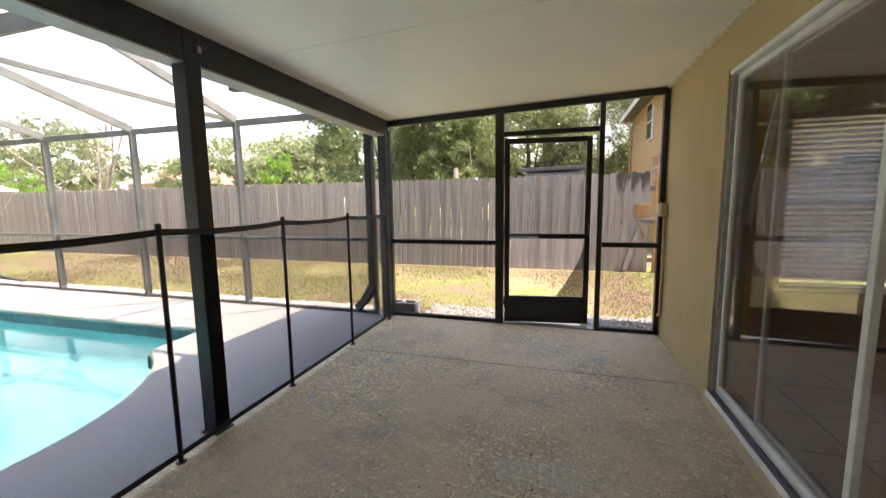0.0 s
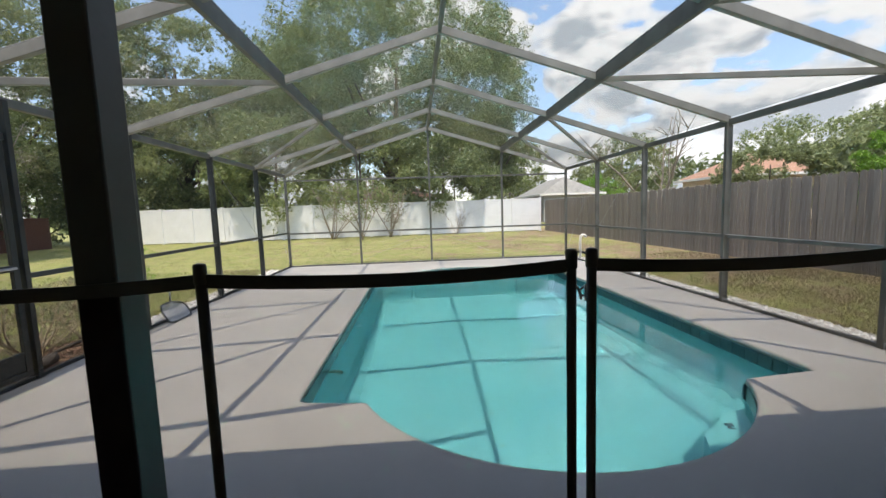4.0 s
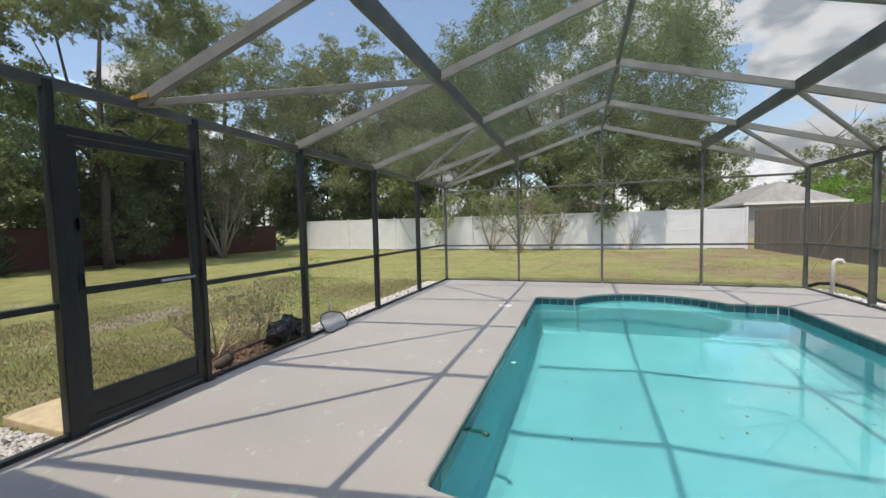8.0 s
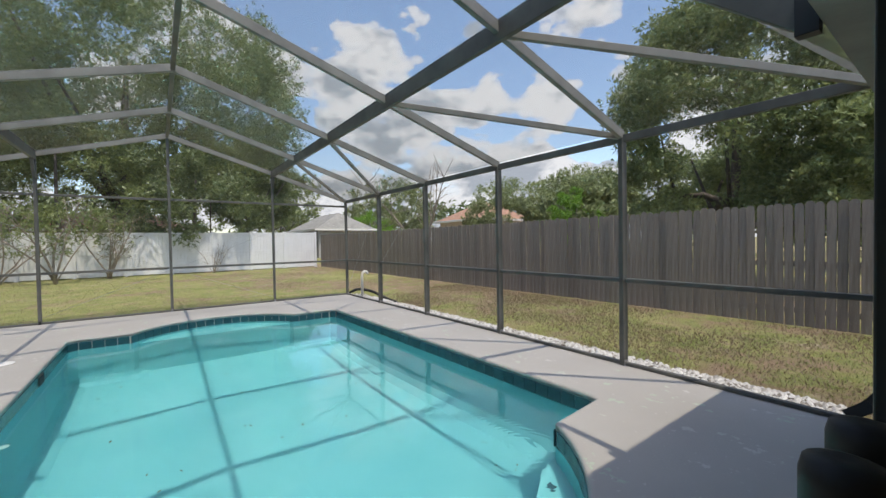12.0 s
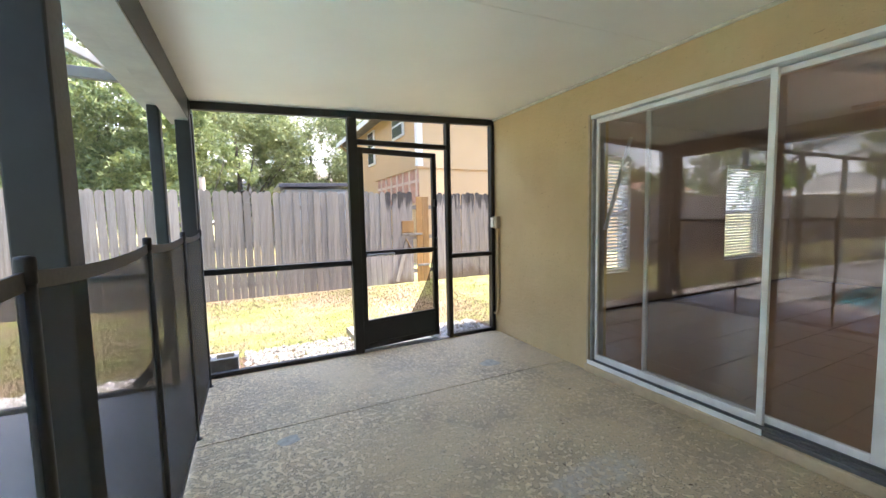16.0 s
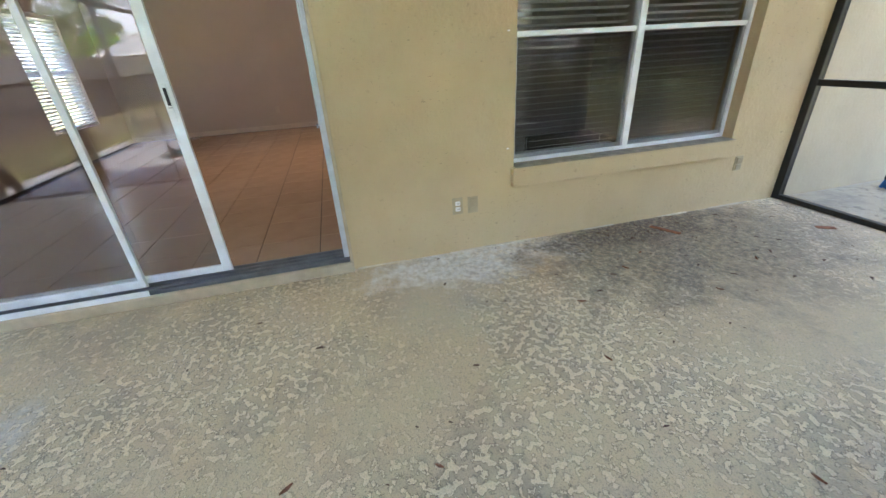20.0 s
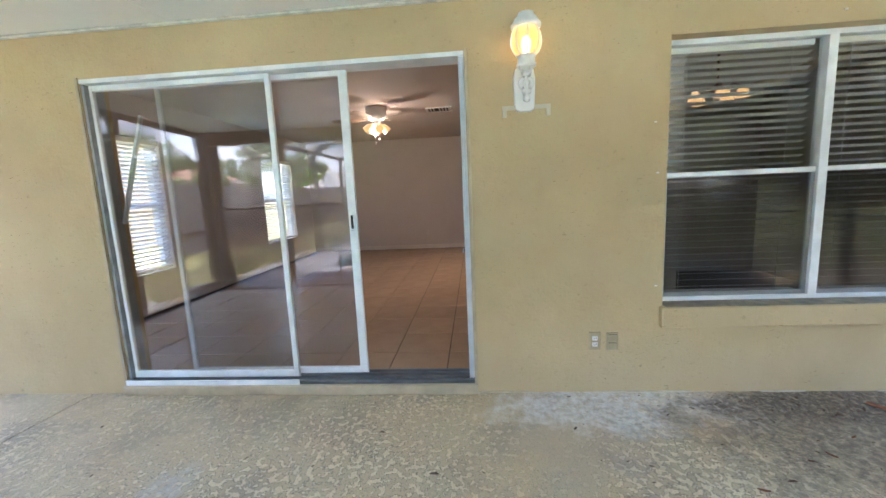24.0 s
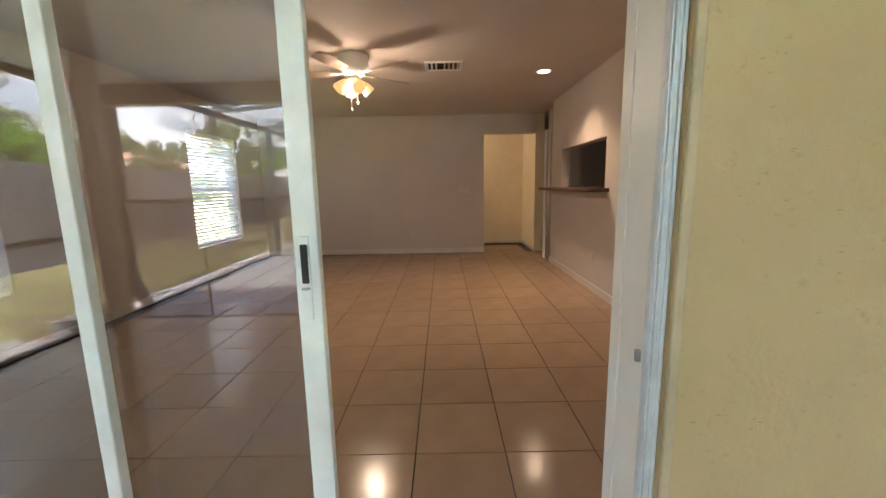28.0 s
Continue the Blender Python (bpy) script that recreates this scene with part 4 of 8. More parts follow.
def screen_door(hinge, width, turn, material, label, torn, high=2.03, kick=0.285):
    """A mid-rail screen door with a kick plate, hinged at its local origin."""
    d = thing("screen_door", (0, 0, 0), label, "screen door")
    HUNG.add(d.name)
    s = 0.055
    box("stile", (0, -0.018, 0.02), (s, 0.018, high), material, d, "", 0.004)
    box("stile", (width - s, -0.018, 0.02), (width, 0.018, high), material, d, "", 0.004)
    box("top_rail", (s, -0.018, high - 0.055), (width - s, 0.018, high), material, d, "", 0.004)
    box("mid_rail", (s, -0.018, 0.955), (width - s, 0.018, 1.01), material, d, "", 0.004)
    box("kick_plate", (s, -0.010, 0.075), (width - s, 0.010, kick), material, d, "pressed kick panel", 0.004)
    box("bottom_rail", (s, -0.018, 0.02), (width - s, 0.018, 0.075), material, d, "", 0.004)
    box("kick_rail", (s, -0.018, kick), (width - s, 0.018, kick + 0.03), material, d, "", 0.004)
    sheet("upper_screen", [(s, 0, 1.01), (width - s, 0, 1.01), (width - s, 0, high - 0.055), (s, 0, high - 0.055)], WALLSCREEN, d)
    if torn:
        bm = bmesh.new()
        rows = []
        for i in range(9):
            z = 0.315 + 0.62 * i / 8
            span = 0.33 * (1 - i / 8) ** 1.3
            rows.append([bm.verts.new((width - s - span * j / 5, 0.012 * math.sin(j * 1.7 + i * 0.6) + 0.02 * j / 5, z - 0.015 * j)) for j in range(6)])
        for a, b in zip(rows, rows[1:]):
            for j in range(5):
                bm.faces.new((a[j], a[j + 1], b[j + 1], b[j]))
        part("torn_screen", bm, screen_mat("folded torn screen", 0.8, (0.03, 0.03, 0.03)), d, "torn screen hanging loose", smooth=True)
    else:
        sheet("lower_screen", [(s, 0, kick + 0.03), (width - s, 0, kick + 0.03), (width - s, 0, 0.955), (s, 0, 0.955)], WALLSCREEN, d)
    for z in (0.25, 1.02, 1.80):
        hg = box("hinge", (-0.014, -0.024, z - 0.04), (0.03, -0.0185, z + 0.04), material, d, "surface butt hinge", 0.002)
        tube("hinge_pin", [(-0.002, -0.028, z - 0.042), (-0.002, -0.028, z + 0.042)], 0.006, material, hg, "", 8)
    for side in (-1, 1):
        pl = box("pull_plate", (width - 0.043, side * 0.019 - 0.002, 0.99), (width - 0.012, side * 0.019 + 0.002, 1.12), material, d, "", 0.001)
        tube("pull_handle", [(width - 0.028, side * 0.021, 1.0), (width - 0.028, side * 0.05, 1.015), (width - 0.028, side * 0.05, 1.095), (width - 0.028, side * 0.021, 1.11)], 0.006, material, pl, "", 8)
    d.matrix_basis = pose(hinge[0], hinge[1], hinge[2], 0, 0, turn)
    return d


dr = screen_door((-0.475, EY + 0.02, 0.0), 0.90, 7, BLACK, "black aluminium screen door ajar with a torn lower screen", True)
bm = bmesh.new()
add_box(bm, (0.06, -0.045, 0.96), (0.36, -0.02, 0.985), 0.004)
add_tube(bm, [(0.10, -0.04, 0.97), (0.34, -0.04, 0.972)], 0.011, 8)
part("door_closer", bm, MILL, dr, "silver closer tube")
bm = bmesh.new()
add_box(bm, (0.85, -0.05, 1.45), (0.885, -0.018, 1.53), 0.004)
part("latch", bm, BLACK, dr)

# other end of the lanai
OY = -3.04
oe = thing("screen_wall", (0, OY, 0), "black framed screen wall between the lanai and the back patio", "screen wall")
bar("top_rail", (-1.86, OY, ctop(-1.86) - 0.03), (1.085, OY, ctop(1.085) - 0.03), 0.05, 0.055, BLACK, oe)
bar("bottom_rail", (-1.85, OY, 0.02), (1.085, OY, 0.02), 0.05, 0.04, BLACK, oe)
bar("chair_rail", (-1.85, OY, 0.925), (1.07, OY, 0.925), 0.05, 0.045, BLACK, oe)
for x in (1.065, -0.325):
    box("post", (x - 0.03, OY - 0.03, 0.0), (x + 0.03, OY + 0.03, ctop(x) - 0.058), BLACK, oe, "", 0.004)
for x0, x1 in ((-1.85, -0.355), (-0.295, 1.035)):
    pane("screen_panel", [(x0, OY, 0.04), (x1, OY, 0.04), (x1, OY, 0.9), (x0, OY, 0.9)], oe, WALLSCREEN)
    pane("screen_panel", [(x0, OY, 0.95), (x1, OY, 0.95), (x1, OY, ctop(x1) - 0.05), (x0, OY, ctop(x0) - 0.05)], oe, WALLSCREEN)

# ---- pool cage ----
LY, RY, FX = -3.256, 4.46, -11.653
EAVE, BEAMZ, RIDGE = 2.455, 3.03, 3.645
B1, B3, RG = -1.329, 2.634, 0.618
XS = (-4.012, -5.90, -7.836, -9.729)
cage = thing("pool_cage", (-6.8, 0.6, 0.0), "bronze aluminium screen enclosure with a gabled roof over the pool", "screen enclosure")


def cage_bar(name, a, b, w=0.05, h=0.05, **k):
    return bar(name, a, b, w, h, BRONZE, cage, **k)


def side_bar(name, a, b, w=0.05, h=0.05, **k):
    """A member of the wall with the door, in the darker metal."""
    return bar(name, a, b, w, h, DARK, cage, **k)


for x in XS:
    cage_bar("post", (x, RY, 0.0), (x, RY, EAVE), 0.05, 0.09, up=(0, 1, 0))
for x in (-3.42, -4.475, -5.93, -7.837, -9.741):
    side_bar("post", (x, LY, 0.0), (x, LY, EAVE), 0.05, 0.09, up=(0, 1, 0))
for y in (LY, RY):
    cage_bar("post", (FX, y, 0.0), (FX, y, EAVE), 0.06, 0.06, up=(0, 1, 0))
    cage_bar("eave_beam", (FX, y, EAVE), (-2.14, y, EAVE - 0.02), 0.05, 0.08)
    cage_bar("post", (-2.05, y, 0.0), (-2.05, y, 2.36), 0.05, 0.06, up=(0, 1, 0))
for y, z in ((B1, BEAMZ - 0.06), (RG, RIDGE - 0.05), (B3, BEAMZ - 0.06)):
    cage_bar("post", (FX, y, 0.0), (FX, y, z), 0.05, 0.05, up=(0, 1, 0))
for ob in [o for o in cage.children if o.name.split(".")[0] == "post"]:
    lo = [min(v.co[i] for v in ob.data.vertices) for i in range(3)]
    hi = [max(v.co[i] for v in ob.data.vertices) for i in range(3)]
    bm = bmesh.new()
    add_box(bm, (lo[0] - 0.035, lo[1] - 0.002, 0.0), (hi[0] + 0.035, hi[1] + 0.002, 0.004))
    add_box(bm, (lo[0] - 0.004, lo[1] + 0.01, 0.004), (hi[0] + 0.004, hi[1] - 0.01, 0.06))
    clip = part("base_clip", bm, MILL if hi[1] > 0 else DARK, ob, "angle clip screwed to the slab")
    clip.matrix_parent_inverse = Matrix.Identity(4)
# rails
xs = [-2.08] + list(XS) + [FX]
for a, b in zip(xs, xs[1:]):
    cage_bar("chair_rail", (a - 0.03, RY, 0.92), (b + 0.03, RY, 0.92), 0.05, 0.045)
    cage_bar("bottom_rail", (a - 0.03, RY, 0.02), (b + 0.03, RY, 0.02), 0.05, 0.035)
xl = [-2.08, -3.42, -4.475, -5.93, -7.837, -9.741, FX]
for i, (a, b) in enumerate(zip(xl, xl[1:])):
    if i == 1:
        continue
    side_bar("chair_rail", (a - 0.03, LY, 0.935), (b + 0.03, LY, 0.935), 0.05, 0.045)
    side_bar("bottom_rail", (a - 0.03, LY, 0.02), (b + 0.03, LY, 0.02), 0.05, 0.035)
ys = [LY, B1, RG, B3, RY]
for a, b in zip(ys, ys[1:]):
    cage_bar("chair_rail", (FX, a + 0.03, 0.91), (FX, b - 0.03, 0.91), 0.05, 0.045)
    cage_bar("upper_rail", (FX, a + 0.03, 2.33), (FX, b - 0.03, 2.33), 0.05, 0.045)
    cage_bar("bottom_rail", (FX, a + 0.03, 0.02), (FX, b - 0.03, 0.02), 0.05, 0.035)
# heavy beams and ridge, with legs down to the gutter
for y in (B1, B3):
    cage_bar("heavy_beam", (FX, y, BEAMZ), (-3.02, y, BEAMZ), 0.05, 0.17)
    cage_bar("beam_leg", (-3.02, y, BEAMZ), (-2.16, y, 2.28), 0.052, 0.15)
    cage_bar("knee_brace", (FX + 0.02, y, BEAMZ - 0.42), (FX + 0.20, y, BEAMZ - 0.08), 0.045, 0.045)
cage_bar("ridge_beam", (FX, RG, RIDGE), (-3.73, RG, RIDGE), 0.05, 0.075)
cage_bar("ridge_leg", (-3.73, RG, RIDGE), (-2.16, RG, 2.30), 0.05, 0.10)
# rafters and braces take the bronze that is coloured as lit
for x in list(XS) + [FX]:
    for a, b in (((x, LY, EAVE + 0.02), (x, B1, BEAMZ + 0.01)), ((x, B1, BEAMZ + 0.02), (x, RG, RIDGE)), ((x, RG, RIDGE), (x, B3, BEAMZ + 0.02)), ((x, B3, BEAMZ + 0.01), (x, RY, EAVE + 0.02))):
        bar("rafter", a, b, 0.05, 0.095, LITBRONZE, cage, "roof rafter in bronze lightened as lit")
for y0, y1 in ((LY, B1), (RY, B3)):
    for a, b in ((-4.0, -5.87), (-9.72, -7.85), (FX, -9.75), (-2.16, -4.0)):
        bar("brace", (a, y0, EAVE if a < -3 else 2.42), (b, y1, BEAMZ - 0.02), 0.045, 0.06, LITBRONZE, cage)
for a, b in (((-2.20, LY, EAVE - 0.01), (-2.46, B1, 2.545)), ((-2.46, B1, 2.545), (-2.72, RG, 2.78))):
    bar("rafter", a, b, 0.05, 0.075, LITBRONZE, cage, "roof rafter in bronze lightened as lit")
# screens: walls and roof bays
for i, (a, b) in enumerate(zip(xs, xs[1:])):
    pane("screen_panel", [(a, RY, 0.0), (b, RY, 0.0), (b, RY, EAVE), (a, RY, EAVE)], cage, SCREEN)
for i, (a, b) in enumerate(zip(xl, xl[1:])):
    z = 2.16 if i == 1 else 0.0
    pane("screen_panel", [(a, LY, z), (b, LY, z), (b, LY, EAVE), (a, LY, EAVE)], cage, SCREEN)
tops = [EAVE, BEAMZ, RIDGE, BEAMZ, EAVE]
for i in range(4):
    pane("screen_panel", [(FX, ys[i], 0), (FX, ys[i + 1], 0), (FX, ys[i + 1], tops[i + 1]), (FX, ys[i], tops[i])], cage, SCREEN)
for a, b in zip(list(XS), list(XS[1:]) + [FX]):
    for i in range(4):
        pane("roof_panel", [(a, ys[i], tops[i] + 0.05), (b, ys[i], tops[i] + 0.05), (b, ys[i + 1], tops[i + 1] + 0.05), (a, ys[i + 1], tops[i + 1] + 0.05)], cage, ROOFSCREEN)
for i in range(4):
    bx = (-2.2, -3.02, -3.73, -3.02, -2.2)
    pane("roof_panel", [(-4.0, ys[i], tops[i] + 0.05), (bx[i], ys[i], tops[i] + 0.05), (bx[i + 1], ys[i + 1], tops[i + 1] + 0.05), (-4.0, ys[i + 1], tops[i + 1] + 0.05)], cage, ROOFSCREEN)
    pane("roof_panel", [(bx[i], ys[i], tops[i] + 0.05), (-2.14, ys[i], 2.37), (-2.14, ys[i + 1], 2.37), (bx[i + 1], ys[i + 1], tops[i + 1] + 0.05)], cage, ROOFSCREEN)
for y in (LY, RY):
    for a, b in (((-9.72, 2.42), (FX, 0.1)), ((-7.82, 2.42), (-9.6, 0.95))):
        tube("cable", [(a[0], y, a[1]), (b[0], y, b[1])], 0.003, MILL, cage, "thin steel brace cable", 5)
tube("cable", [(FX, LY, 2.4), (FX, B3, 0.1)], 0.003, MILL, cage, "thin steel brace cable", 5)
tube("cable", [(FX, RY, 2.4), (FX, B1, 0.1)], 0.003, MILL, cage, "thin steel brace cable", 5)
box("door_header", (-4.44, LY - 0.03, 2.11), (-3.44, LY + 0.03, 2.17), DARK, cage, "", 0.004)
box("door_sill", (-4.44, LY - 0.03, 0.0), (-3.44, LY + 0.025, 0.034), DARK, cage, "", 0.003)
box("door_jamb", (-3.50, LY - 0.02, 0), (-3.44, LY + 0.045, 2.11), DARK, cage, "", 0.004)
cd = screen_door((-4.425, LY, 0.0), 0.925, 0, DARK, "dark bronze aluminium screen door in the pool cage wall", False, 2.068, 0.215)
cd.matrix_basis = pose(-4.425, LY + 0.01, 0.035, 0, 0, 0)
bm = bmesh.new()
add_tube(bm, [(0.08, 0.045, 0.985), (0.36, 0.045, 0.985)], 0.012, 8)
add_box(bm, (0.05, 0.02, 0.975), (0.10, 0.05, 0.995), 0.003)
part("door_closer", bm, MILL, cd, "silver closer tube")
box("latch", (0.86, 0.018, 1.42), (0.9, 0.05, 1.5), BLACK, cd)

# ---- removable pool fence ----
FNX = -1.80
fence = thing("pool_fence", (FNX, 0.6, 0), "black removable mesh pool fence with round vinyl posts", "pool fence")
posts_y = [-2.98, -2.08, -1.20, -0.29, 0.638]
posts_y2 = [0.692, 1.62, 2.53, 3.427, 4.28]


def fence_post(y):
    bm = bmesh.new()
    add_tube(bm, [(FNX, y, 0), (FNX, y, 1.24)], 0.0128, 14)
    p = part("fence_post", bm, VINYL, fence, "", smooth=True)
    lathe("post_cap", [(0.0146, 1.228), (0.0153, 1.231), (0.0153, 1.270), (0.0138, 1.2765), (0.006, 1.279), (0.002, 1.2785)], (FNX, y, 0), VINYL, p, "black moulded cap", 16)
    lathe("floor_sleeve", [(0.026, 0.0), (0.026, 0.004)], (FNX, y, 0), VINYL, p)


for y in posts_y + posts_y2:
    fence_post(y)
for row in (posts_y, posts_y2):
    for a, b in zip(row, row[1:]):
        bm = bmesh.new()
        net = []
        n = 10
        for i in range(n + 1):
            u = i / n
            y = a + (b - a) * u
            sag = 0.018 * (1 - (2 * u - 1) ** 2)
            net.append((y, 1.25 - sag))
        for dx in (-0.0004, -0.00013, 0.00013, 0.0004):
            vt = [(bm.verts.new((FNX + dx, y, 0.05)), bm.verts.new((FNX + dx, y, z - 0.03))) for y, z in net]
            for p, q in zip(vt, vt[1:]):
                bm.faces.new((p[0], q[0], q[1], p[1]))
        part("mesh_panel", bm, MESH, fence)
        for nm, hgt, zs in (("top_hem", 0.034, [z - 0.015 for y, z in net]), ("bottom_hem", 0.03, [0.045] * len(net))):
            bm = bmesh.new()
            rings = []
            for (y, z), zc in zip(net, zs):
                rings.append([bm.verts.new((FNX + dx, y, zc + dz)) for dx, dz in ((-0.003, -hgt / 2), (0.003, -hgt / 2), (0.003, hgt / 2), (-0.003, hgt / 2))])
            for p, q in zip(rings, rings[1:]):
                for i in range(4):
                    bm.faces.new((p[i], p[(i + 1) % 4], q[(i + 1) % 4], q[i]))
            bm.faces.new(rings[0])
            bm.faces.new(rings[-1][::-1])
            part(nm, bm, VINYL, fence)
bm = bmesh.new()
add_tube(bm, [(FNX - 0.012, 0.640, 1.165), (FNX - 0.03, 0.655, 1.175), (FNX - 0.034, 0.668, 1.168), (FNX - 0.03, 0.676, 1.15), (FNX - 0.02, 0.672, 1.14)], 0.004, 8)
add_tube(bm, [(FNX - 0.012, 0.690, 1.160), (FNX - 0.028, 0.684, 1.172), (FNX - 0.036, 0.676, 1.160), (FNX - 0.028, 0.672, 1.148), (FNX - 0.012, 0.690, 1.150)], 0.0035, 8)
add_box(bm, (FNX - 0.017, 0.680, 1.135), (FNX - 0.012, 0.702, 1.18))
part("latch_hook", bm, MILL, fence, "steel safety hook and eye", smooth=True)

# downspout at the corner post, and a rusty rafter end
dsp = thing("downspout", (-2.05, 4.38, 0), "dark bronze downspout with an elbow at the lanai corner", "downspout")
bm = bmesh.new()
add_box(bm, (-2.09, 4.33, 0.34), (-2.01, 4.43, 2.225), 0.01)
part("pipe", bm, DARK, dsp)
bm = bmesh.new()
add_bar(bm, (-2.05, 4.38, 0.37), (-2.19, 4.42, 0.16), 0.09, 0.085)
add_bar(bm, (-2.17, 4.41, 0.185), (-2.30, 4.44, 0.06), 0.085, 0.08)
part("elbow", bm, DARK, dsp)
box("rust_stain", (-4.03, LY - 0.03, EAVE + 0.03), (-3.972, LY + 0.16, EAVE + 0.065), plain("orange rust", (0.45, 0.24, 0.06), 0.8, 0, 0.3, 30), cage, "orange rusty rafter shoe", 0.004)

# sunken leaves and specks on the pool floor
random.seed(77)
SPECK = plain("sunken leaf", (0.10, 0.09, 0.04), 0.8, 0, 0.4, 30)
for i in range(60):
    x, y = random.uniform(-9.3, -3.3), random.uniform(-0.4, 3.1)
    s = random.uniform(0.008, 0.03)
    a = random.uniform(0, 3.14)
    z = depth(Vector((x, y, 0))) + 0.012
    bm = bmesh.new()
    bm.faces.new([bm.verts.new((x + s * (p * math.cos(a) - q * math.sin(a)), y + s * (p * math.sin(a) + q * math.cos(a)), z)) for p, q in ((-1, 0), (-0.3, 0.35), (0.5, 0.3), (1, 0), (0.4, -0.35), (-0.4, -0.3))])
    part("sunken_leaf", bm, SPECK, pool, "brown sunken leaf")

# ---- sliding glass door ----
slider = thing("sliding_door", (1.14, 1.8, SZ0), "white aluminium sliding glass door standing half open", "sliding door")
bm = bmesh.new()
for lo, hi in (((1.085, SY0, SZ1 - 0.028), (1.24, SY1, SZ1)), ):
    add_box(bm, lo, hi, 0.004)
part("door_frame", bm, WHITEALU, slider)
box("far_jamb", (1.097, SY1 - 0.018, SZ0 + 0.02), (1.24, SY1, SZ1 - 0.028), JAMBGREY, slider, "weathered grey aluminium jamb", 0.003)
bm = bmesh.new()
for lo, hi in (((1.104, SY0, SZ0 + 0.02), (1.125, SY0 + 0.034, SZ1 - 0.028)), ((1.098, SY0 + 0.004, SZ0 + 0.02), (1.104, SY0 + 0.011, SZ1 - 0.05)), ((1.099, SY0 + 0.019, SZ0 + 0.02), (1.104, SY0 + 0.026, SZ1 - 0.05)), ((1.097, SY0 + 0.029, SZ0 + 0.02), (1.104, SY0 + 0.034, SZ1 - 0.028))):
    add_box(bm, lo, hi, 0.002)
part("side_jamb", bm, FRAMEGREY, slider, "worn ridged grey aluminium jamb")
# solid black strip stands in for the shade between jamb and liner
box("jamb_gap", (1.126, SY0, SZ0 + 0.02), (1.137, SY0 + 0.012, SZ1 - 0.05), RUBBER, slider, "black strip standing for the shade in the jamb gap")
box("jamb_liner", (1.138, SY0, 0.097), (1.261, SY0 + 0.022, SZ1 - 0.05), WHITEPAINT, slider, "white painted jamb liner", 0.003)
box("strike", (1.118, SY0 + 0.040, 0.93), (1.128, SY0 + 0.050, 0.955), MILL, slider, "small steel strike")
bm = bmesh.new()
add_box(bm, (1.075, SY0, SZ0 - 0.02), (1.25, SY1, SZ0 + 0.02), 0.004)
for x in (1.10, 1.152, 1.20):
    add_box(bm, (x, SY0 + 0.03, SZ0 + 0.02), (x + 0.008, SY1 - 0.03, SZ0 + 0.036))
part("sill_track", bm, plain("dark worn track", (0.12, 0.125, 0.13), 0.4, 0.3, 0.25, 8), slider, "dark worn aluminium track")
box("sill_cover", (1.066, 1.78, SZ0 - 0.018), (1.074, SY1, SZ0 + 0.03), WHITEALU, slider, "white sill lip", 0.002)


def door_panel(y0, y1, x, wide, parent):
    z0, z1 = SZ0 + 0.022, SZ1 - 0.034
    p = box("panel_stile", (x, y0, z0), (x + 0.028, y0 + wide[0], z1), WHITEALU, parent, "", 0.003)
    box("panel_stile", (x, y1 - wide[1], z0), (x + 0.028, y1, z1), WHITEALU, parent, "", 0.003)
    box("top_rail", (x, y0 + wide[0], z1 - 0.034), (x + 0.028, y1 - wide[1], z1), WHITEALU, parent, "", 0.003)
    box("bottom_rail", (x, y0 + wide[0], z0), (x + 0.028, y1 - wide[1], z0 + 0.055), WHITEALU, parent, "", 0.003)
    g = box("glass_pane", (x + 0.011, y0 + wide[0] - 0.005, z0 + 0.05), (x + 0.017, y1 - wide[1] + 0.005, z1 - 0.045), SMOKE, parent)
    g.visible_shadow = False
    return p


door_panel(1.80, SY1 - 0.03, 1.118, (0.034, 0.022), slider)
st = door_panel(1.325, 2.60, 1.160, (0.054, 0.028), slider)
bm = bmesh.new()
add_box(bm, (1.155, 1.344, 1.025), (1.161, 1.367, 1.212), 0.002)
hp = part("handle_plate", bm, WHITEALU, st, "white recessed handle plate with keyhole")
box("finger_pull", (1.153, 1.3475, 1.108), (1.157, 1.3635, 1.195), RUBBER, st, "dark finger recess", 0.002)
lathe("lock_cylinder", [(0.010, 0.0), (0.010, 0.002), (0.008, 0.004)], (1.153, 1.3555, 1.096), MILL, st, "", 12)
secbar = bar("security_bar", (1.215, 3.00, 1.20), (1.235, 2.78, 1.92), 0.022, 0.03, WHITEALU, slider, "folded white security bar", (1, 0, 0))
for ya, yb in ((SY0 - 0.022, SY0), (SY1, SY1 + 0.022)):
    bm = bmesh.new()
    add_box(bm, (WX - 0.012, ya, 0.05), (WX - 0.0005, yb, SZ1 + 0.01), 0.005)
    part("corner_bead", bm, BULLNOSE, wall_front, "rounded stucco edge beside the door")
box("sill_step", (1.052, SY0 - 0.02, -0.001), (1.0885, SY1 + 0.02, 0.070), BULLNOSE, wall_front, "low stucco step under the door", 0.01)

# ---- twin window with blinds ----
win = thing("window", (1.2, -1.49, NZ0), "white twin single-hung window with horizontal blinds", "window", kind="structure")
win.name = "window_1"
bm = bmesh.new()
f0, f1 = 1.175, 1.235
for lo, hi in (((f0, NY0, NZ0), (f1, NY1, NZ0 + 0.03)), ((f0, NY0, NZ1 - 0.03), (f1, NY1, NZ1)), ((f0, NY1 - 0.03, NZ0 + 0.03), (f1, NY1, NZ1 - 0.03)), ((f0, NY0, NZ0 + 0.03), (f1, NY0 + 0.03, NZ1 - 0.03)), ((f0 - 0.01, -1.515, NZ0 + 0.03), (f1, -1.465, NZ1 - 0.03))):
    add_box(bm, lo, hi, 0.003)
part("window_frame", bm, WHITEALU, win)
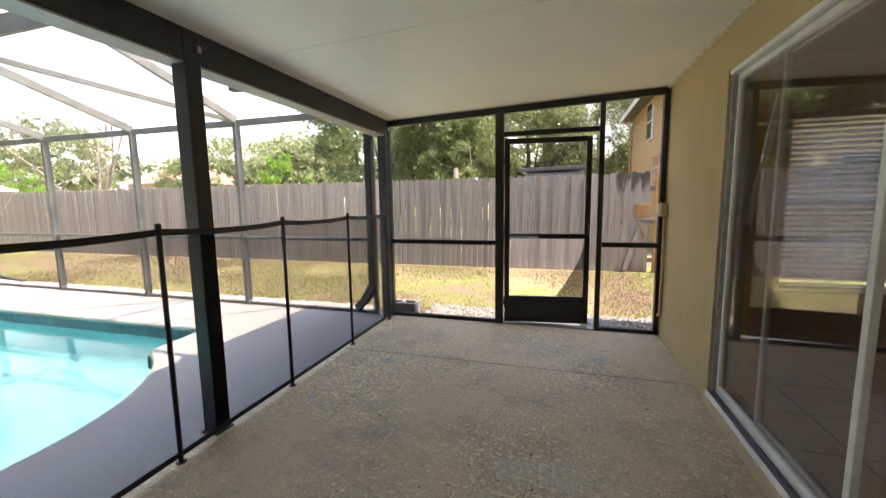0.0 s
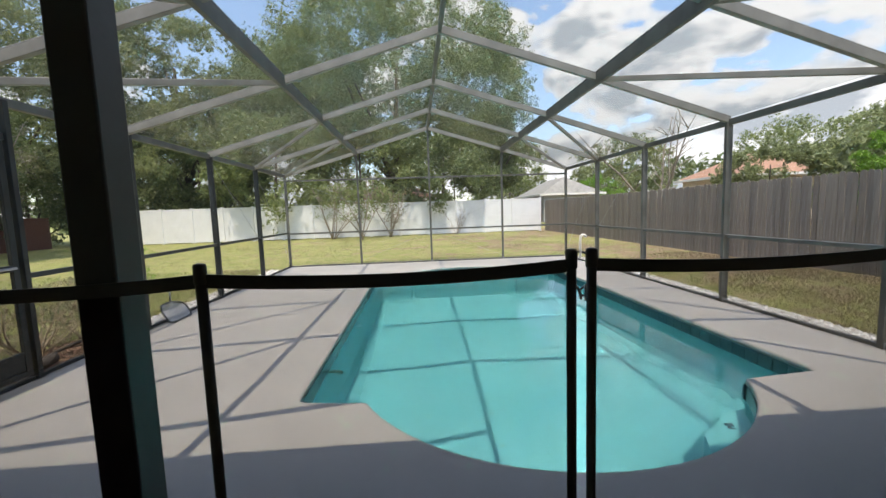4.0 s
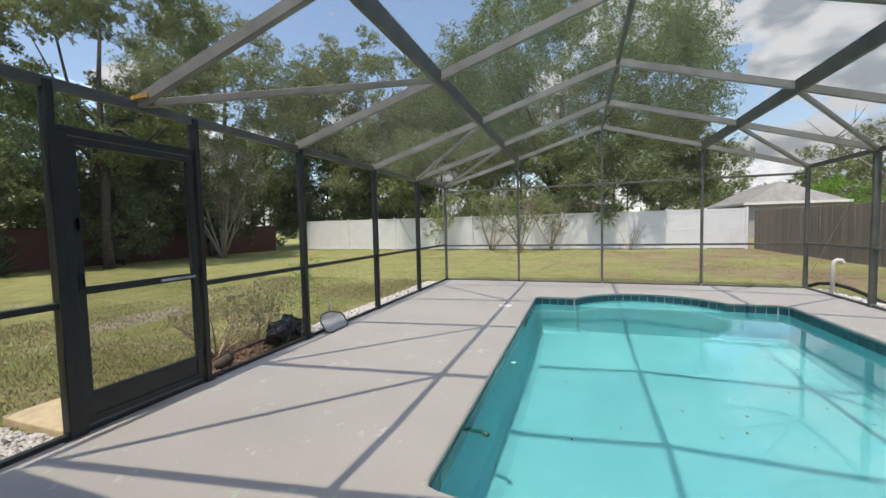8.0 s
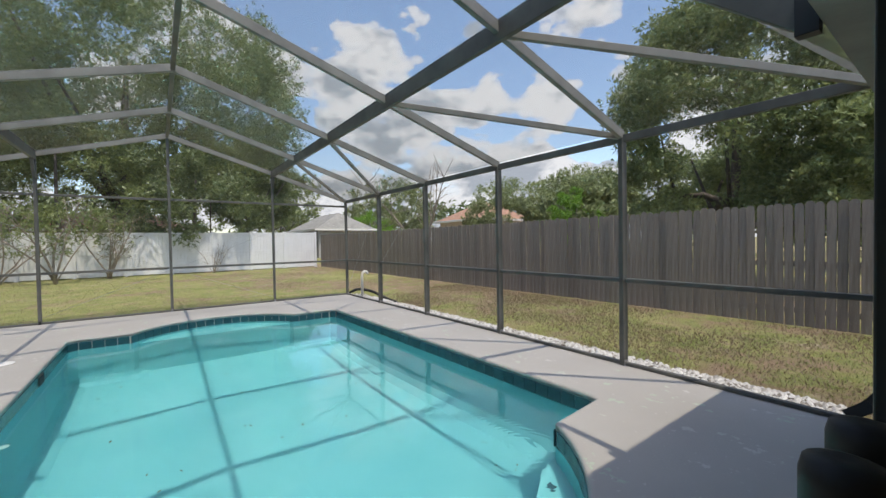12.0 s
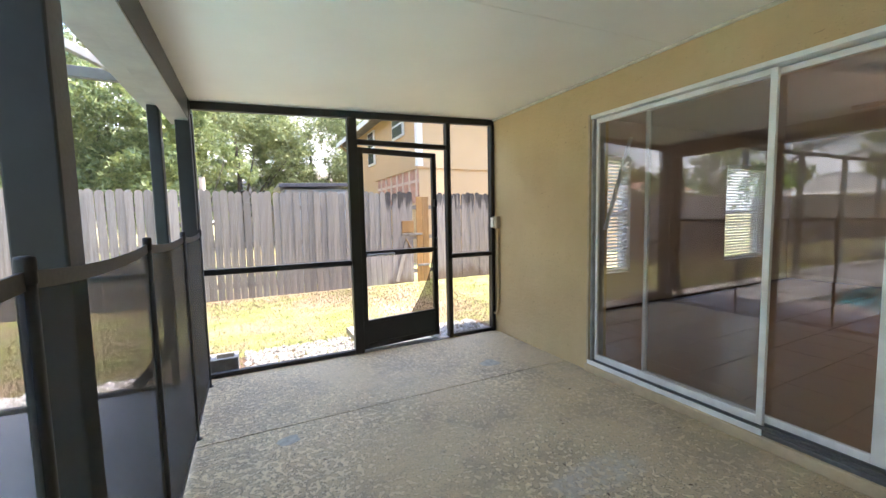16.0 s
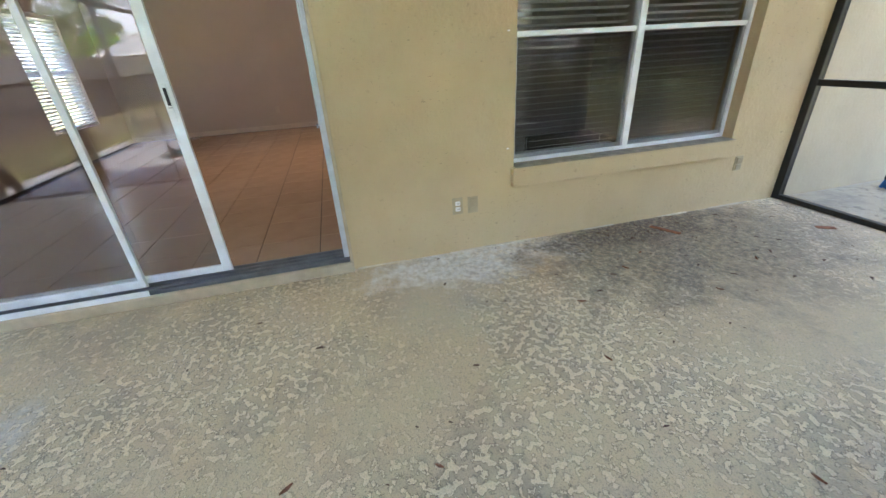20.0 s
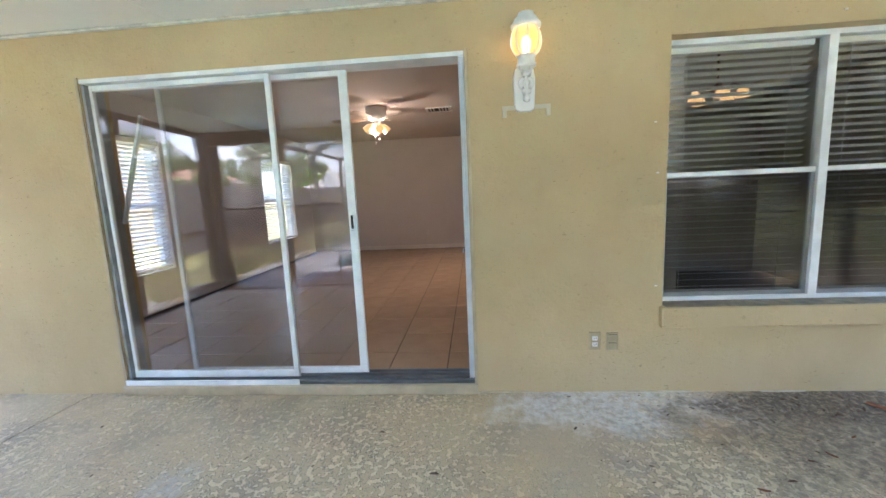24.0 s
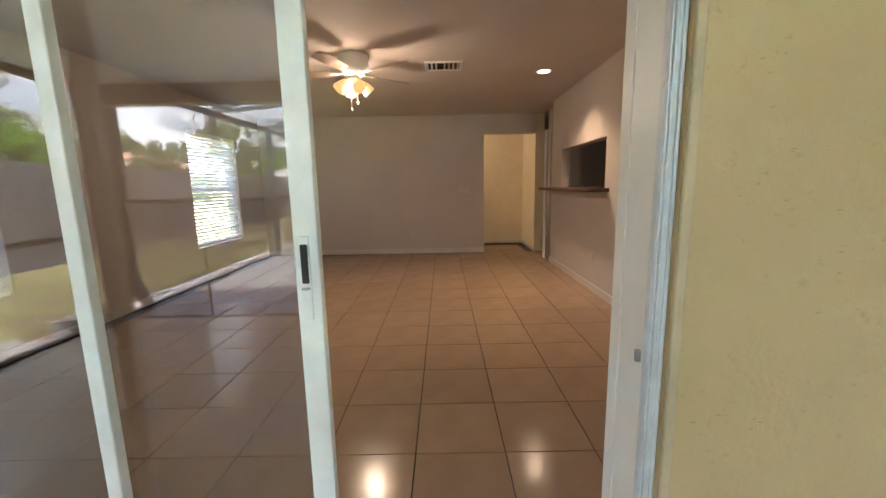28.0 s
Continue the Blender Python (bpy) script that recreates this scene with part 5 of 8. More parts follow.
for y0, y1 in ((NY0 + 0.03, -1.515), (-1.465, NY1 - 0.03)):
    box("meeting_rail", (f0 + 0.008, y0, 1.340), (f1 - 0.01, y1, 1.370), WHITEALU, win, "", 0.003)
    bm = bmesh.new()
    for lo, hi in (((f0 + 0.012, y0, NZ0 + 0.03), (f0 + 0.03, y0 + 0.02, 1.335)), ((f0 + 0.012, y1 - 0.02, NZ0 + 0.03), (f0 + 0.03, y1, 1.335)), ((f0 + 0.012, y0, NZ0 + 0.03), (f0 + 0.03, y1, NZ0 + 0.055))):
        add_box(bm, lo, hi)
    part("sash", bm, WHITEALU, win)
    g = box("pane", (f0 + 0.022, y0, NZ0 + 0.05), (f0 + 0.026, y1, 1.335), GLASS, win)
    g.visible_shadow = False
    g = box("pane", (f0 + 0.034, y0, 1.375), (f0 + 0.038, y1, NZ1 - 0.03), GLASS, win)
    g.visible_shadow = False
    sheet("insect_screen", [(f0 + 0.010, y0, NZ0 + 0.03), (f0 + 0.010, y1, NZ0 + 0.03), (f0 + 0.010, y1, 1.335), (f0 + 0.010, y0, 1.335)], screen_mat("window screen", 0.45, (0.03, 0.027, 0.025)), win)
    bl = thing("window_blind", (1.27, (y0 + y1) / 2, NZ0), "white horizontal slat blind hanging lowered behind the window", "blind", "window blinds")
    bm = bmesh.new()
    c, s_ = math.cos(radians(15)), math.sin(radians(15))
    w = 0.024
    ya, yb = y0 + 0.015, y1 - 0.015
    vs = []
    for x, z in ((-w * c, w * s_), (0, 0.003), (w * c, -w * s_)):
        vs.append((bm.verts.new((1.27 + x, ya, z)), bm.verts.new((1.27 + x, yb, z))))
    for p, q in zip(vs, vs[1:]):
        bm.faces.new((p[0], p[1], q[1], q[0]))
    bmesh.ops.solidify(bm, geom=list(bm.faces), thickness=0.003)
    me = bpy.data.meshes.new("slat")
    bm.to_mesh(me)
    bm.free()
    me.materials.append(BLIND)
    k = 0
    z = NZ0 + 0.07
    while z < NZ1 - 0.07:
        o = new("slat", me)
        o.parent = bl
        o.matrix_parent_inverse = Matrix.Translation(-bl.location)
        o.matrix_basis = Matrix.Translation((0, 0, z))
        z += 0.0425
    box("headrail", (1.245, ya, NZ1 - 0.06), (1.295, yb, NZ1 - 0.005), BLIND, bl, "", 0.003)
    box("bottom_rail", (1.25, ya, NZ0 + 0.03), (1.29, yb, NZ0 + 0.048), BLIND, bl, "", 0.003)
    for yy in (ya + 0.12, yb - 0.12):
        tube("ladder_cord", [(1.245, yy, NZ0 + 0.04), (1.245, yy, NZ1 - 0.05)], 0.0015, BLIND, bl, "", 4)

# ---- wall lantern ----
LY0 = 0.245
lan = thing("wall_lantern", (WX, LY0, 1.76), "white cast metal wall lantern with a lit bulb", "wall lamp")
LX = 0.985
bm = bmesh.new()
prof = [(-0.055, 1.80), (-0.05, 1.775), (-0.03, 1.762), (0.03, 1.762), (0.05, 1.775), (0.055, 1.80), (0.06, 1.95), (0.05, 2.0), (0.025, 2.02), (-0.025, 2.02), (-0.05, 2.0), (-0.06, 1.95)]
va = [bm.verts.new((WX - 0.022, LY0 + y, z)) for y, z in prof]
vb = [bm.verts.new((WX - 0.001, LY0 + y * 1.08, z)) for y, z in prof]
bm.faces.new(va)
for i in range(len(va)):
    j = (i + 1) % len(va)
    bm.faces.new((va[i], va[j], vb[j], vb[i]))
part("back_plate", bm, WHITEPAINT, lan)
bm = bmesh.new()
add_tube(bm, [(WX - 0.02, LY0, 1.86), (LX + 0.03, LY0, 1.84), (LX, LY0, 1.87), (LX, LY0, 1.96)], 0.011, 10)
add_tube(bm, [(LX, LY0, 1.80), (LX, LY0, 1.83), (LX, LY0, 1.85)], 0.012, 10, True, 0.016)
for zc, rc in ((1.815, 0.02), (1.852, 0.024), (1.90, 0.019), (1.945, 0.026)):
    add_tube(bm, [(LX, LY0, zc - 0.009), (LX, LY0, zc - 0.003), (LX, LY0, zc + 0.003), (LX, LY0, zc + 0.009)], rc, 12)
for sy in (-1, 1):
    add_tube(bm, [(LX + 0.012, LY0, 1.93), (LX + 0.014, LY0 + sy * 0.03, 1.925), (LX + 0.02, LY0 + sy * 0.042, 1.90), (LX + 0.03, LY0 + sy * 0.03, 1.875), (LX + 0.04, LY0 + sy * 0.012, 1.885)], 0.0055, 7)
for k in range(4):
    a = k * math.pi / 2 + 0.6
    add_tube(bm, [(LX, LY0, 1.935), (LX + 0.03 * math.cos(a), LY0 + 0.03 * math.sin(a), 1.95), (LX + 0.042 * math.cos(a), LY0 + 0.042 * math.sin(a), 1.985)], 0.006, 6)
part("scroll_arm", bm, WHITEPAINT, lan, "", smooth=True)
lathe("cup", [(0.03, 1.975), (0.052, 1.985), (0.056, 1.995), (0.05, 2.0), (0.047, 2.035), (0.055, 2.04)], (LX, LY0, 0), WHITEPAINT, lan, "", 16)
bm = bmesh.new()
gl_prof = [(0.048, 2.04), (0.070, 2.062), (0.083, 2.095), (0.085, 2.125), (0.078, 2.16), (0.064, 2.188)]
for k in range(8):
    a = k * math.pi / 4
    add_tube(bm, [(LX + r * math.cos(a), LY0 + r * math.sin(a), z) for r, z in gl_prof], 0.004, 6)
part("cage_ribs", bm, WHITEPAINT, lan)
m_lan, n_, l_, b_ = nodes_of("amber seeded glass")
b_.inputs["Base Color"].default_value = (1.0, 0.86, 0.6, 1)
b_.inputs["Transmission Weight"].default_value = 1.0
b_.inputs["Roughness"].default_value = 0.35
b_.inputs["IOR"].default_value = 1.2
b_.inputs["Emission Color"].default_value = (1.0, 0.55, 0.16, 1)
b_.inputs["Emission Strength"].default_value = 0.022
g = lathe("glass_globe", [(r - 0.003, z) for r, z in gl_prof], (LX, LY0, 0), m_lan, lan, "amber glass globe", 20)
g.visible_shadow = False
lathe("hood", [(0.068, 2.185), (0.082, 2.189), (0.082, 2.202), (0.070, 2.212), (0.062, 2.232), (0.046, 2.246), (0.042, 2.262), (0.020, 2.270), (0.005, 2.272)], (LX, LY0, 0), WHITEPAINT, lan, "", 20)
lathe("bulb", [(0.008, 2.06), (0.02, 2.085), (0.022, 2.11), (0.012, 2.135), (0.003, 2.14)], (LX, LY0, 0), emit("warm bulb", (1.0, 0.72, 0.36), 0.35), lan, "glowing warm bulb", 12)
lamp = new("lantern_light", bpy.data.lights.new("lantern_light", "POINT"))
lamp.data.energy, lamp.data.color, lamp.data.shadow_soft_size = 0.22, (1.0, 0.68, 0.34), 0.02
lamp.location = (LX - 0.005, LY0, 2.11)
bm = bmesh.new()
add_box(bm, (WX - 0.012, LY0 - 0.15, 1.775), (WX - 0.008, LY0 + 0.13, 1.80))
for y in (LY0 - 0.15, LY0 + 0.105):
    add_box(bm, (WX - 0.010, y, 1.735), (WX - 0.001, y + 0.025, 1.80), 0.002)
brk = part("hanging_bracket", bm, plain("yellowed clear plastic", (0.55, 0.50, 0.38), 0.4))
tagged(brk, "yellowed plastic bracket strip screwed under the wall lantern", "bracket")


# ---- outlets and electrical ----
def outlet(y, z, style):
    o = thing("wall_outlet", (WX, y, z), {"duplex": "metal cover outlet with a white duplex receptacle on tan stucco", "blank": "grey weatherproof double cover plate on tan stucco", "side": "small open weatherproof outlet cover near the corner"}[style], "outlet")
    h, w = 0.058, 0.036
    box("cover_plate", (WX - 0.008, y - w, z - h), (WX, y + w, z + h), plain("painted metal cover", (0.40, 0.33, 0.20), 0.5, 0.2, 0.2), o, "", 0.003)
    if style == "duplex":
        for dz in (-0.02, 0.02):
            r = box("receptacle", (WX - 0.014, y - 0.017, z + dz - 0.015), (WX - 0.008, y + 0.017, z + dz + 0.015), PLASTICWHITE, o, "white receptacle", 0.004)
            for dy in (-0.006, 0.006):
                box("slot", (WX - 0.0155, y + dy - 0.0015, z + dz - 0.004), (WX - 0.0138, y + dy + 0.0015, z + dz + 0.006), RUBBER, r)
    else:
        for dz in (-0.027, 0.027):
            box("flap", (WX - 0.018, y - 0.028, z + dz - 0.022), (WX - 0.008, y + 0.028, z + dz + 0.022), plain("painted metal flap", (0.38, 0.31, 0.19), 0.5, 0.2, 0.2), o, "hinged flap", 0.004)
    return o


outlet(-0.170, 0.345, "duplex")
outlet(-0.278, 0.340, "blank")
outlet(-2.525, 0.36, "side")
cond = thing("electrical_box", (WX, 4.37, 0.2), "grey weatherproof box with painted conduit running down to the slab", "electrical box")
box("box_body", (WX - 0.06, 4.33, 1.20), (WX, 4.41, 1.33), plain("grey box", (0.42, 0.36, 0.25), 0.5), cond, "", 0.006)
box("cover", (WX - 0.072, 4.385, 1.21), (WX - 0.01, 4.43, 1.32), PLASTICWHITE, cond, "white cover", 0.005)
tube("conduit", [(WX - 0.02, 4.36, 1.20), (WX - 0.02, 4.36, 0.35), (WX - 0.02, 4.365, 0.27), (WX - 0.02, 4.39, 0.22), (WX - 0.02, 4.45, 0.21), (WX - 0.02, 4.52, 0.21)], 0.014, STUCCO, cond, "tan painted conduit")

# ---- interior ----
FZ = 0.095
CZ = 2.53
bm = bmesh.new()
add_box(bm, (1.25, -4.0, -0.1), (9.6, 4.3, FZ - 0.006))
sub = tagged(part("floor_interior", bm, DARKGROUT), "brown grout under tan ceramic tiles", "floor", kind="structure")
bm = bmesh.new()
for lo, hi in (((1.29, 4.27, -0.1), (1.98, 4.47, 2.9)), ((1.98, 4.27, -0.1), (3.15, 4.47, 0.55)), ((1.98, 4.27, 2.08), (3.15, 4.47, 2.9)), ((3.15, 4.27, -0.1), (5.38, 4.47, 2.9)),
               ((5.38, 4.27, -0.1), (6.55, 4.47, 0.55)), ((5.38, 4.27, 2.08), (6.55, 4.47, 2.9)), ((6.55, 4.27, -0.1), (9.8, 4.47, 2.9))):
    add_box(bm, lo, hi)
tagged(part("wall_side", bm, INWALL), "beige painted living room wall with two windows", "wall", kind="structure")
bm = bmesh.new()
add_box(bm, (7.40, 0.31, FZ), (7.55, 4.27, CZ))
add_box(bm, (7.40, -0.63, 2.20), (7.55, 0.31, CZ))
tagged(part("wall_back", bm, INWALL), "beige painted living room back wall beside the hall opening", "wall", kind="structure")
bm = bmesh.new()
KY = -0.63
for lo, hi in (((1.29, KY - 0.12, FZ), (4.42, KY, CZ)), ((4.42, KY - 0.12, FZ), (5.95, KY, 1.22)), ((4.42, KY - 0.12, 1.78), (5.95, KY, CZ)), ((5.95, KY - 0.12, FZ), (6.42, KY, CZ))):
    add_box(bm, lo, hi)
tagged(part("wall_kitchen", bm, INWALL), "beige painted wall with a kitchen pass-through", "wall", kind="structure")
bm = bmesh.new()
add_box(bm, (8.50, -0.60, FZ), (8.62, 4.27, CZ))
add_box(bm, (7.4, -0.75, FZ), (8.62, -0.60, CZ))
tagged(part("wall_hall", bm, plain("cream hall paint", (0.66, 0.57, 0.42), 0.7, 0, 0.04)), "cream painted hall wall", "wall", kind="structure")
bm = bmesh.new()
add_box(bm, (6.4, -4.0, -0.1), (9.8, -3.9, 2.9))
add_box(bm, (9.6, -3.9, -0.1), (9.8, 4.27, 2.9))
add_box(bm, (1.29, -3.3, FZ), (6.6, -3.2, CZ))
add_box(bm, (4.2, -3.2, FZ), (4.3, KY - 0.9, CZ))
add_box(bm, (7.0, -2.4, FZ), (7.1, -0.75, CZ))
tagged(part("wall_inner", bm, INWALL), "beige painted inner walls", "wall", kind="structure")
bm = bmesh.new()
add_box(bm, (1.29, -3.9, CZ), (9.6, 4.27, CZ + 0.15))
tagged(part("ceiling_interior", bm, INCEIL), "flat painted living room ceiling", "ceiling", kind="structure")
bm = bmesh.new()
for lo, hi in (((7.386, 0.31, FZ), (7.40, 4.27, FZ + 0.085)), ((1.29, KY, FZ), (6.42, KY + 0.014, FZ + 0.085)), ((8.486, -0.6, FZ), (8.5, 4.27, FZ + 0.085)), ((7.4, -0.6, FZ), (8.5, -0.586, FZ + 0.085)), ((1.29, 4.256, FZ), (7.40, 4.27, FZ + 0.085))):
    add_box(bm, lo, hi, 0.003)
tagged(part("baseboard_interior", bm, plain("aged baseboard paint", (0.66, 0.59, 0.53), 0.5, 0.0, 0.05)), "white painted baseboards", "baseboard", kind="structure")
box("door_casing", (6.70, -0.63, FZ), (6.78, -0.60, 2.16), WHITEPAINT, None, "")
tagged(bpy.data.objects["door_casing"], "white painted door casing at the hall", "trim", kind="structure")
box("cased_jamb", (1.262, 0.55, FZ), (1.31, 0.616, 2.13), WHITEPAINT)
tagged(bpy.data.objects["cased_jamb"], "white painted inner jamb of the sliding door", "trim", kind="structure")

def thin_blind_mat():
    """Thin painted slats that let some daylight glow through."""
    m, n, l, b = nodes_of("daylit blind slat")
    df, tl, mx = n.new("ShaderNodeBsdfDiffuse"), n.new("ShaderNodeBsdfTranslucent"), n.new("ShaderNodeMixShader")
    col = ramp(n, l, noise_node(n, l, coords(n, l, 1.0), 6.0, 3), [(0.3, (0.74, 0.75, 0.74)), (0.7, (0.82, 0.83, 0.82))])
    l.new(col, df.inputs["Color"])
    l.new(col, tl.inputs["Color"])
    mx.inputs["Fac"].default_value = 0.32
    l.new(df.outputs[0], mx.inputs[1])
    l.new(tl.outputs[0], mx.inputs[2])
    l.new(mx.outputs[0], n["Material Output"].inputs["Surface"])
    return m


THINBLIND = thin_blind_mat()
WW = 1.17
for x0 in (1.98, 5.38):
    x1 = x0 + WW
    wi = thing("window", ((x0 + x1) / 2, 4.3, 0.55), "white window with bright lowered blinds in the living room", "window", kind="structure")
    wi.name = "window_2" if x0 < 3 else "window_3"
    bm = bmesh.new()
    for lo, hi in (((x0, 4.36, 0.55), (x1, 4.42, 0.59)), ((x0, 4.36, 2.04), (x1, 4.42, 2.08)), ((x0, 4.36, 0.59), (x0 + 0.04, 4.42, 2.04)), ((x1 - 0.04, 4.36, 0.59), (x1, 4.42, 2.04)), ((x0 + 0.04, 4.37, 1.30), (x1 - 0.04, 4.41, 1.34))):
        add_box(bm, lo, hi)
    part("window_frame", bm, WHITEALU, wi)
    g = box("pane", (x0 + 0.04, 4.388, 0.59), (x1 - 0.04, 4.392, 2.04), GLASS, wi)
    g.visible_shadow = False
    bl = thing("window_blind", ((x0 + x1) / 2, 4.29, 0.55), "white horizontal slat blind lit by daylight", "blind", "living room blinds")
    bm = bmesh.new()
    vs = []
    for y, z in ((-0.017, 0.0135), (0.002, 0.002), (0.017, -0.0135)):
        vs.append((bm.verts.new((x0 + 0.015, 4.30 + y, z)), bm.verts.new((x1 - 0.015, 4.30 + y, z))))
    for p, q in zip(vs, vs[1:]):
        bm.faces.new((p[0], p[1], q[1], q[0]))
    me = bpy.data.meshes.new("slat")
    bm.to_mesh(me)
    bm.free()
    me.materials.append(THINBLIND)
    z = 0.61
    while z < 2.0:
        o = new("slat", me)
        o.parent = bl
        o.matrix_parent_inverse = Matrix.Translation(-bl.location)
        o.matrix_basis = Matrix.Translation((0, 0, z))
        z += 0.046
    box("headrail", (x0 + 0.01, 4.275, 2.015), (x1 - 0.01, 4.325, 2.07), BLIND, bl)
    box("bottom_rail", (x0 + 0.015, 4.28, 0.57), (x1 - 0.015, 4.32, 0.595), BLIND, bl)

# ceiling fan
FNC = (4.20, 1.87)
fan = thing("ceiling_fan", (FNC[0], FNC[1], CZ), "white flush ceiling fan with four lit glass shades", "ceiling fan")
lathe("motor_housing", [(0.14, CZ), (0.145, CZ - 0.02), (0.14, CZ - 0.12), (0.11, CZ - 0.15), (0.10, CZ - 0.17), (0.07, CZ - 0.19)], (FNC[0], FNC[1], 0), WHITEPAINT, fan, "", 24)
BLADE = plain("pale wood fan blade", (0.36, 0.27, 0.19), 0.55, 0.0, 0.2, 8.0, 0.1)
SHADE = emit("lit frosted shade", (1.0, 0.60, 0.24), 0.042, (0.30, 0.20, 0.11))
for k in range(5):
    a = k * 2 * math.pi / 5 + 0.35
    d, s = Vector((math.cos(a), math.sin(a), 0)), Vector((-math.sin(a), math.cos(a), 0))
    bm = bmesh.new()
    c0 = Vector((FNC[0], FNC[1], CZ - 0.165))
    vs = []
    for r, w in ((0.17, 0.045), (0.24, 0.058), (0.55, 0.068), (0.60, 0.055), (0.62, 0.03)):
        vs.append((bm.verts.new(c0 + d * r + s * w + Vector((0, 0, 0.012))), bm.verts.new(c0 + d * r - s * w - Vector((0, 0, 0.012)))))
    for p, q in zip(vs, vs[1:]):
        bm.faces.new((p[0], p[1], q[1], q[0]))
    bmesh.ops.solidify(bm, geom=list(bm.faces), thickness=0.008)
    blade = part("blade", bm, BLADE, fan)
    bar("blade_iron", c0 + d * 0.08, c0 + d * 0.22, 0.03, 0.012, WHITEPAINT, blade)
lathe("light_kit", [(0.05, CZ - 0.19), (0.06, CZ - 0.2), (0.06, CZ - 0.23), (0.03, CZ - 0.25)], (FNC[0], FNC[1], 0), WHITEPAINT, fan, "", 16)
for k in range(4):
    a = k * math.pi / 2 + 0.5
    d = Vector((math.cos(a), math.sin(a), 0))
    c0 = Vector((FNC[0], FNC[1], CZ - 0.225)) + d * 0.062
    axis = (d * 0.95 + Vector((0, 0, -1))).normalized()
    bm = bmesh.new()
    prof = [(0.02, 0.0), (0.03, 0.02), (0.045, 0.05), (0.058, 0.10), (0.062, 0.13)]
    s1 = axis.orthogonal().normalized()
    s2 = axis.cross(s1)
    rings = [[bm.verts.new(c0 + axis * t + (s1 * math.cos(j * math.pi / 6) + s2 * math.sin(j * math.pi / 6)) * r) for j in range(12)] for r, t in prof]
    for p, q in zip(rings, rings[1:]):
        for j in range(12):
            bm.faces.new((p[j], p[(j + 1) % 12], q[(j + 1) % 12], q[j]))
    part("shade", bm, SHADE, fan, "glowing bell glass shade", smooth=True)
for dy in (0.03, -0.03):
    tube("pull_chain", [(FNC[0], FNC[1] + dy, CZ - 0.25), (FNC[0], FNC[1] + dy, CZ - 0.44 - dy)], 0.002, WHITEPAINT, fan, "", 5)
    lathe("chain_fob", [(0.003, 0), (0.009, 0.01), (0.003, 0.03)], (FNC[0], FNC[1] + dy, CZ - 0.47 - dy), WHITEPAINT, fan, "", 8)
fl = new("fan_light", bpy.data.lights.new("fan_light", "POINT"))
fl.data.energy, fl.data.color, fl.data.shadow_soft_size = 2.05, (1.0, 0.80, 0.61), 0.09
fl.location = (FNC[0], FNC[1], CZ - 0.36)

can = thing("recessed_light", (4.85, -0.08, CZ), "lit recessed ceiling downlight with a white ring", "downlight")
lathe("trim_ring", [(0.065, CZ - 0.001), (0.085, CZ - 0.006), (0.09, CZ)], (4.85, -0.08, 0), WHITEPAINT, can, "", 20)
lathe("lens", [(0.064, CZ - 0.004), (0.05, CZ - 0.002)], (4.85, -0.08, 0), emit("downlight lens", (1.0, 0.80, 0.55), 0.8), can, "", 20)
dl = new("downlight", bpy.data.lights.new("downlight", "SPOT"))
dl.data.energy, dl.data.color, dl.data.spot_size, dl.data.spot_blend, dl.data.shadow_soft_size = 6, (1.0, 0.76, 0.54), radians(115), 0.7, 0.05
dl.matrix_world = look((4.85, -0.08, CZ - 0.012), (4.85, -0.081, 0))
vent = thing("ceiling_vent", (4.57, 1.02, CZ), "white louvred ceiling air vent", "air vent")
bm = bmesh.new()
for lo, hi in (((4.42, 0.83, CZ - 0.012), (4.72, 0.86, CZ)), ((4.42, 1.18, CZ - 0.012), (4.72, 1.21, CZ)), ((4.42, 0.86, CZ - 0.012), (4.45, 1.18, CZ)), ((4.69, 0.86, CZ - 0.012), (4.72, 1.18, CZ))):
    add_box(bm, lo, hi)
part("vent_frame", bm, WHITEPAINT, vent)
box("vent_back", (4.45, 0.86, CZ - 0.003), (4.69, 1.18, CZ - 0.001), RUBBER, vent)
for i in range(7):
    y = 0.875 + i * 0.045 + (0.04 if i > 3 else 0)
    bar("louvre", (4.45, y, CZ - 0.008), (4.69, y, CZ - 0.008), 0.02, 0.003, WHITEPAINT, vent, "", (0, 0.5, 1), 0)
# pass-through ledge and kitchen beyond
led = tagged(box("pass_through_ledge", (4.30, KY - 0.18, 1.22), (6.45, KY + 0.20, 1.26), LEDGE, None, "", 0.012), "dark speckled ledge of the kitchen pass-through", "ledge")
kc2 = thing("kitchen_cabinet", (4.5, -0.9, 1.55), "dark cherry end cabinet beside the pass-through", "cabinet")
box("body", (4.33, -1.6, 1.52), (4.66, KY - 0.125, 2.3), WOODDARK, kc2, "", 0.004)
st2 = thing("cooktop", (5.2, -0.95, 1.0), "black cooktop grates seen over the ledge", "cooktop")
box("body", (4.7, -1.3, 1.0), (5.6, -0.78, 1.19), RUBBER, st2, "", 0.01)
for i in range(6):
    bar("grate", (4.75 + i * 0.15, -1.25, 1.265), (4.75 + i * 0.15, -0.80, 1.265), 0.015, 0.02, RUBBER, st2)
    box("grate_foot", (4.745 + i * 0.15, -0.83, 1.19), (4.755 + i * 0.15, -0.81, 1.258), RUBBER, st2)
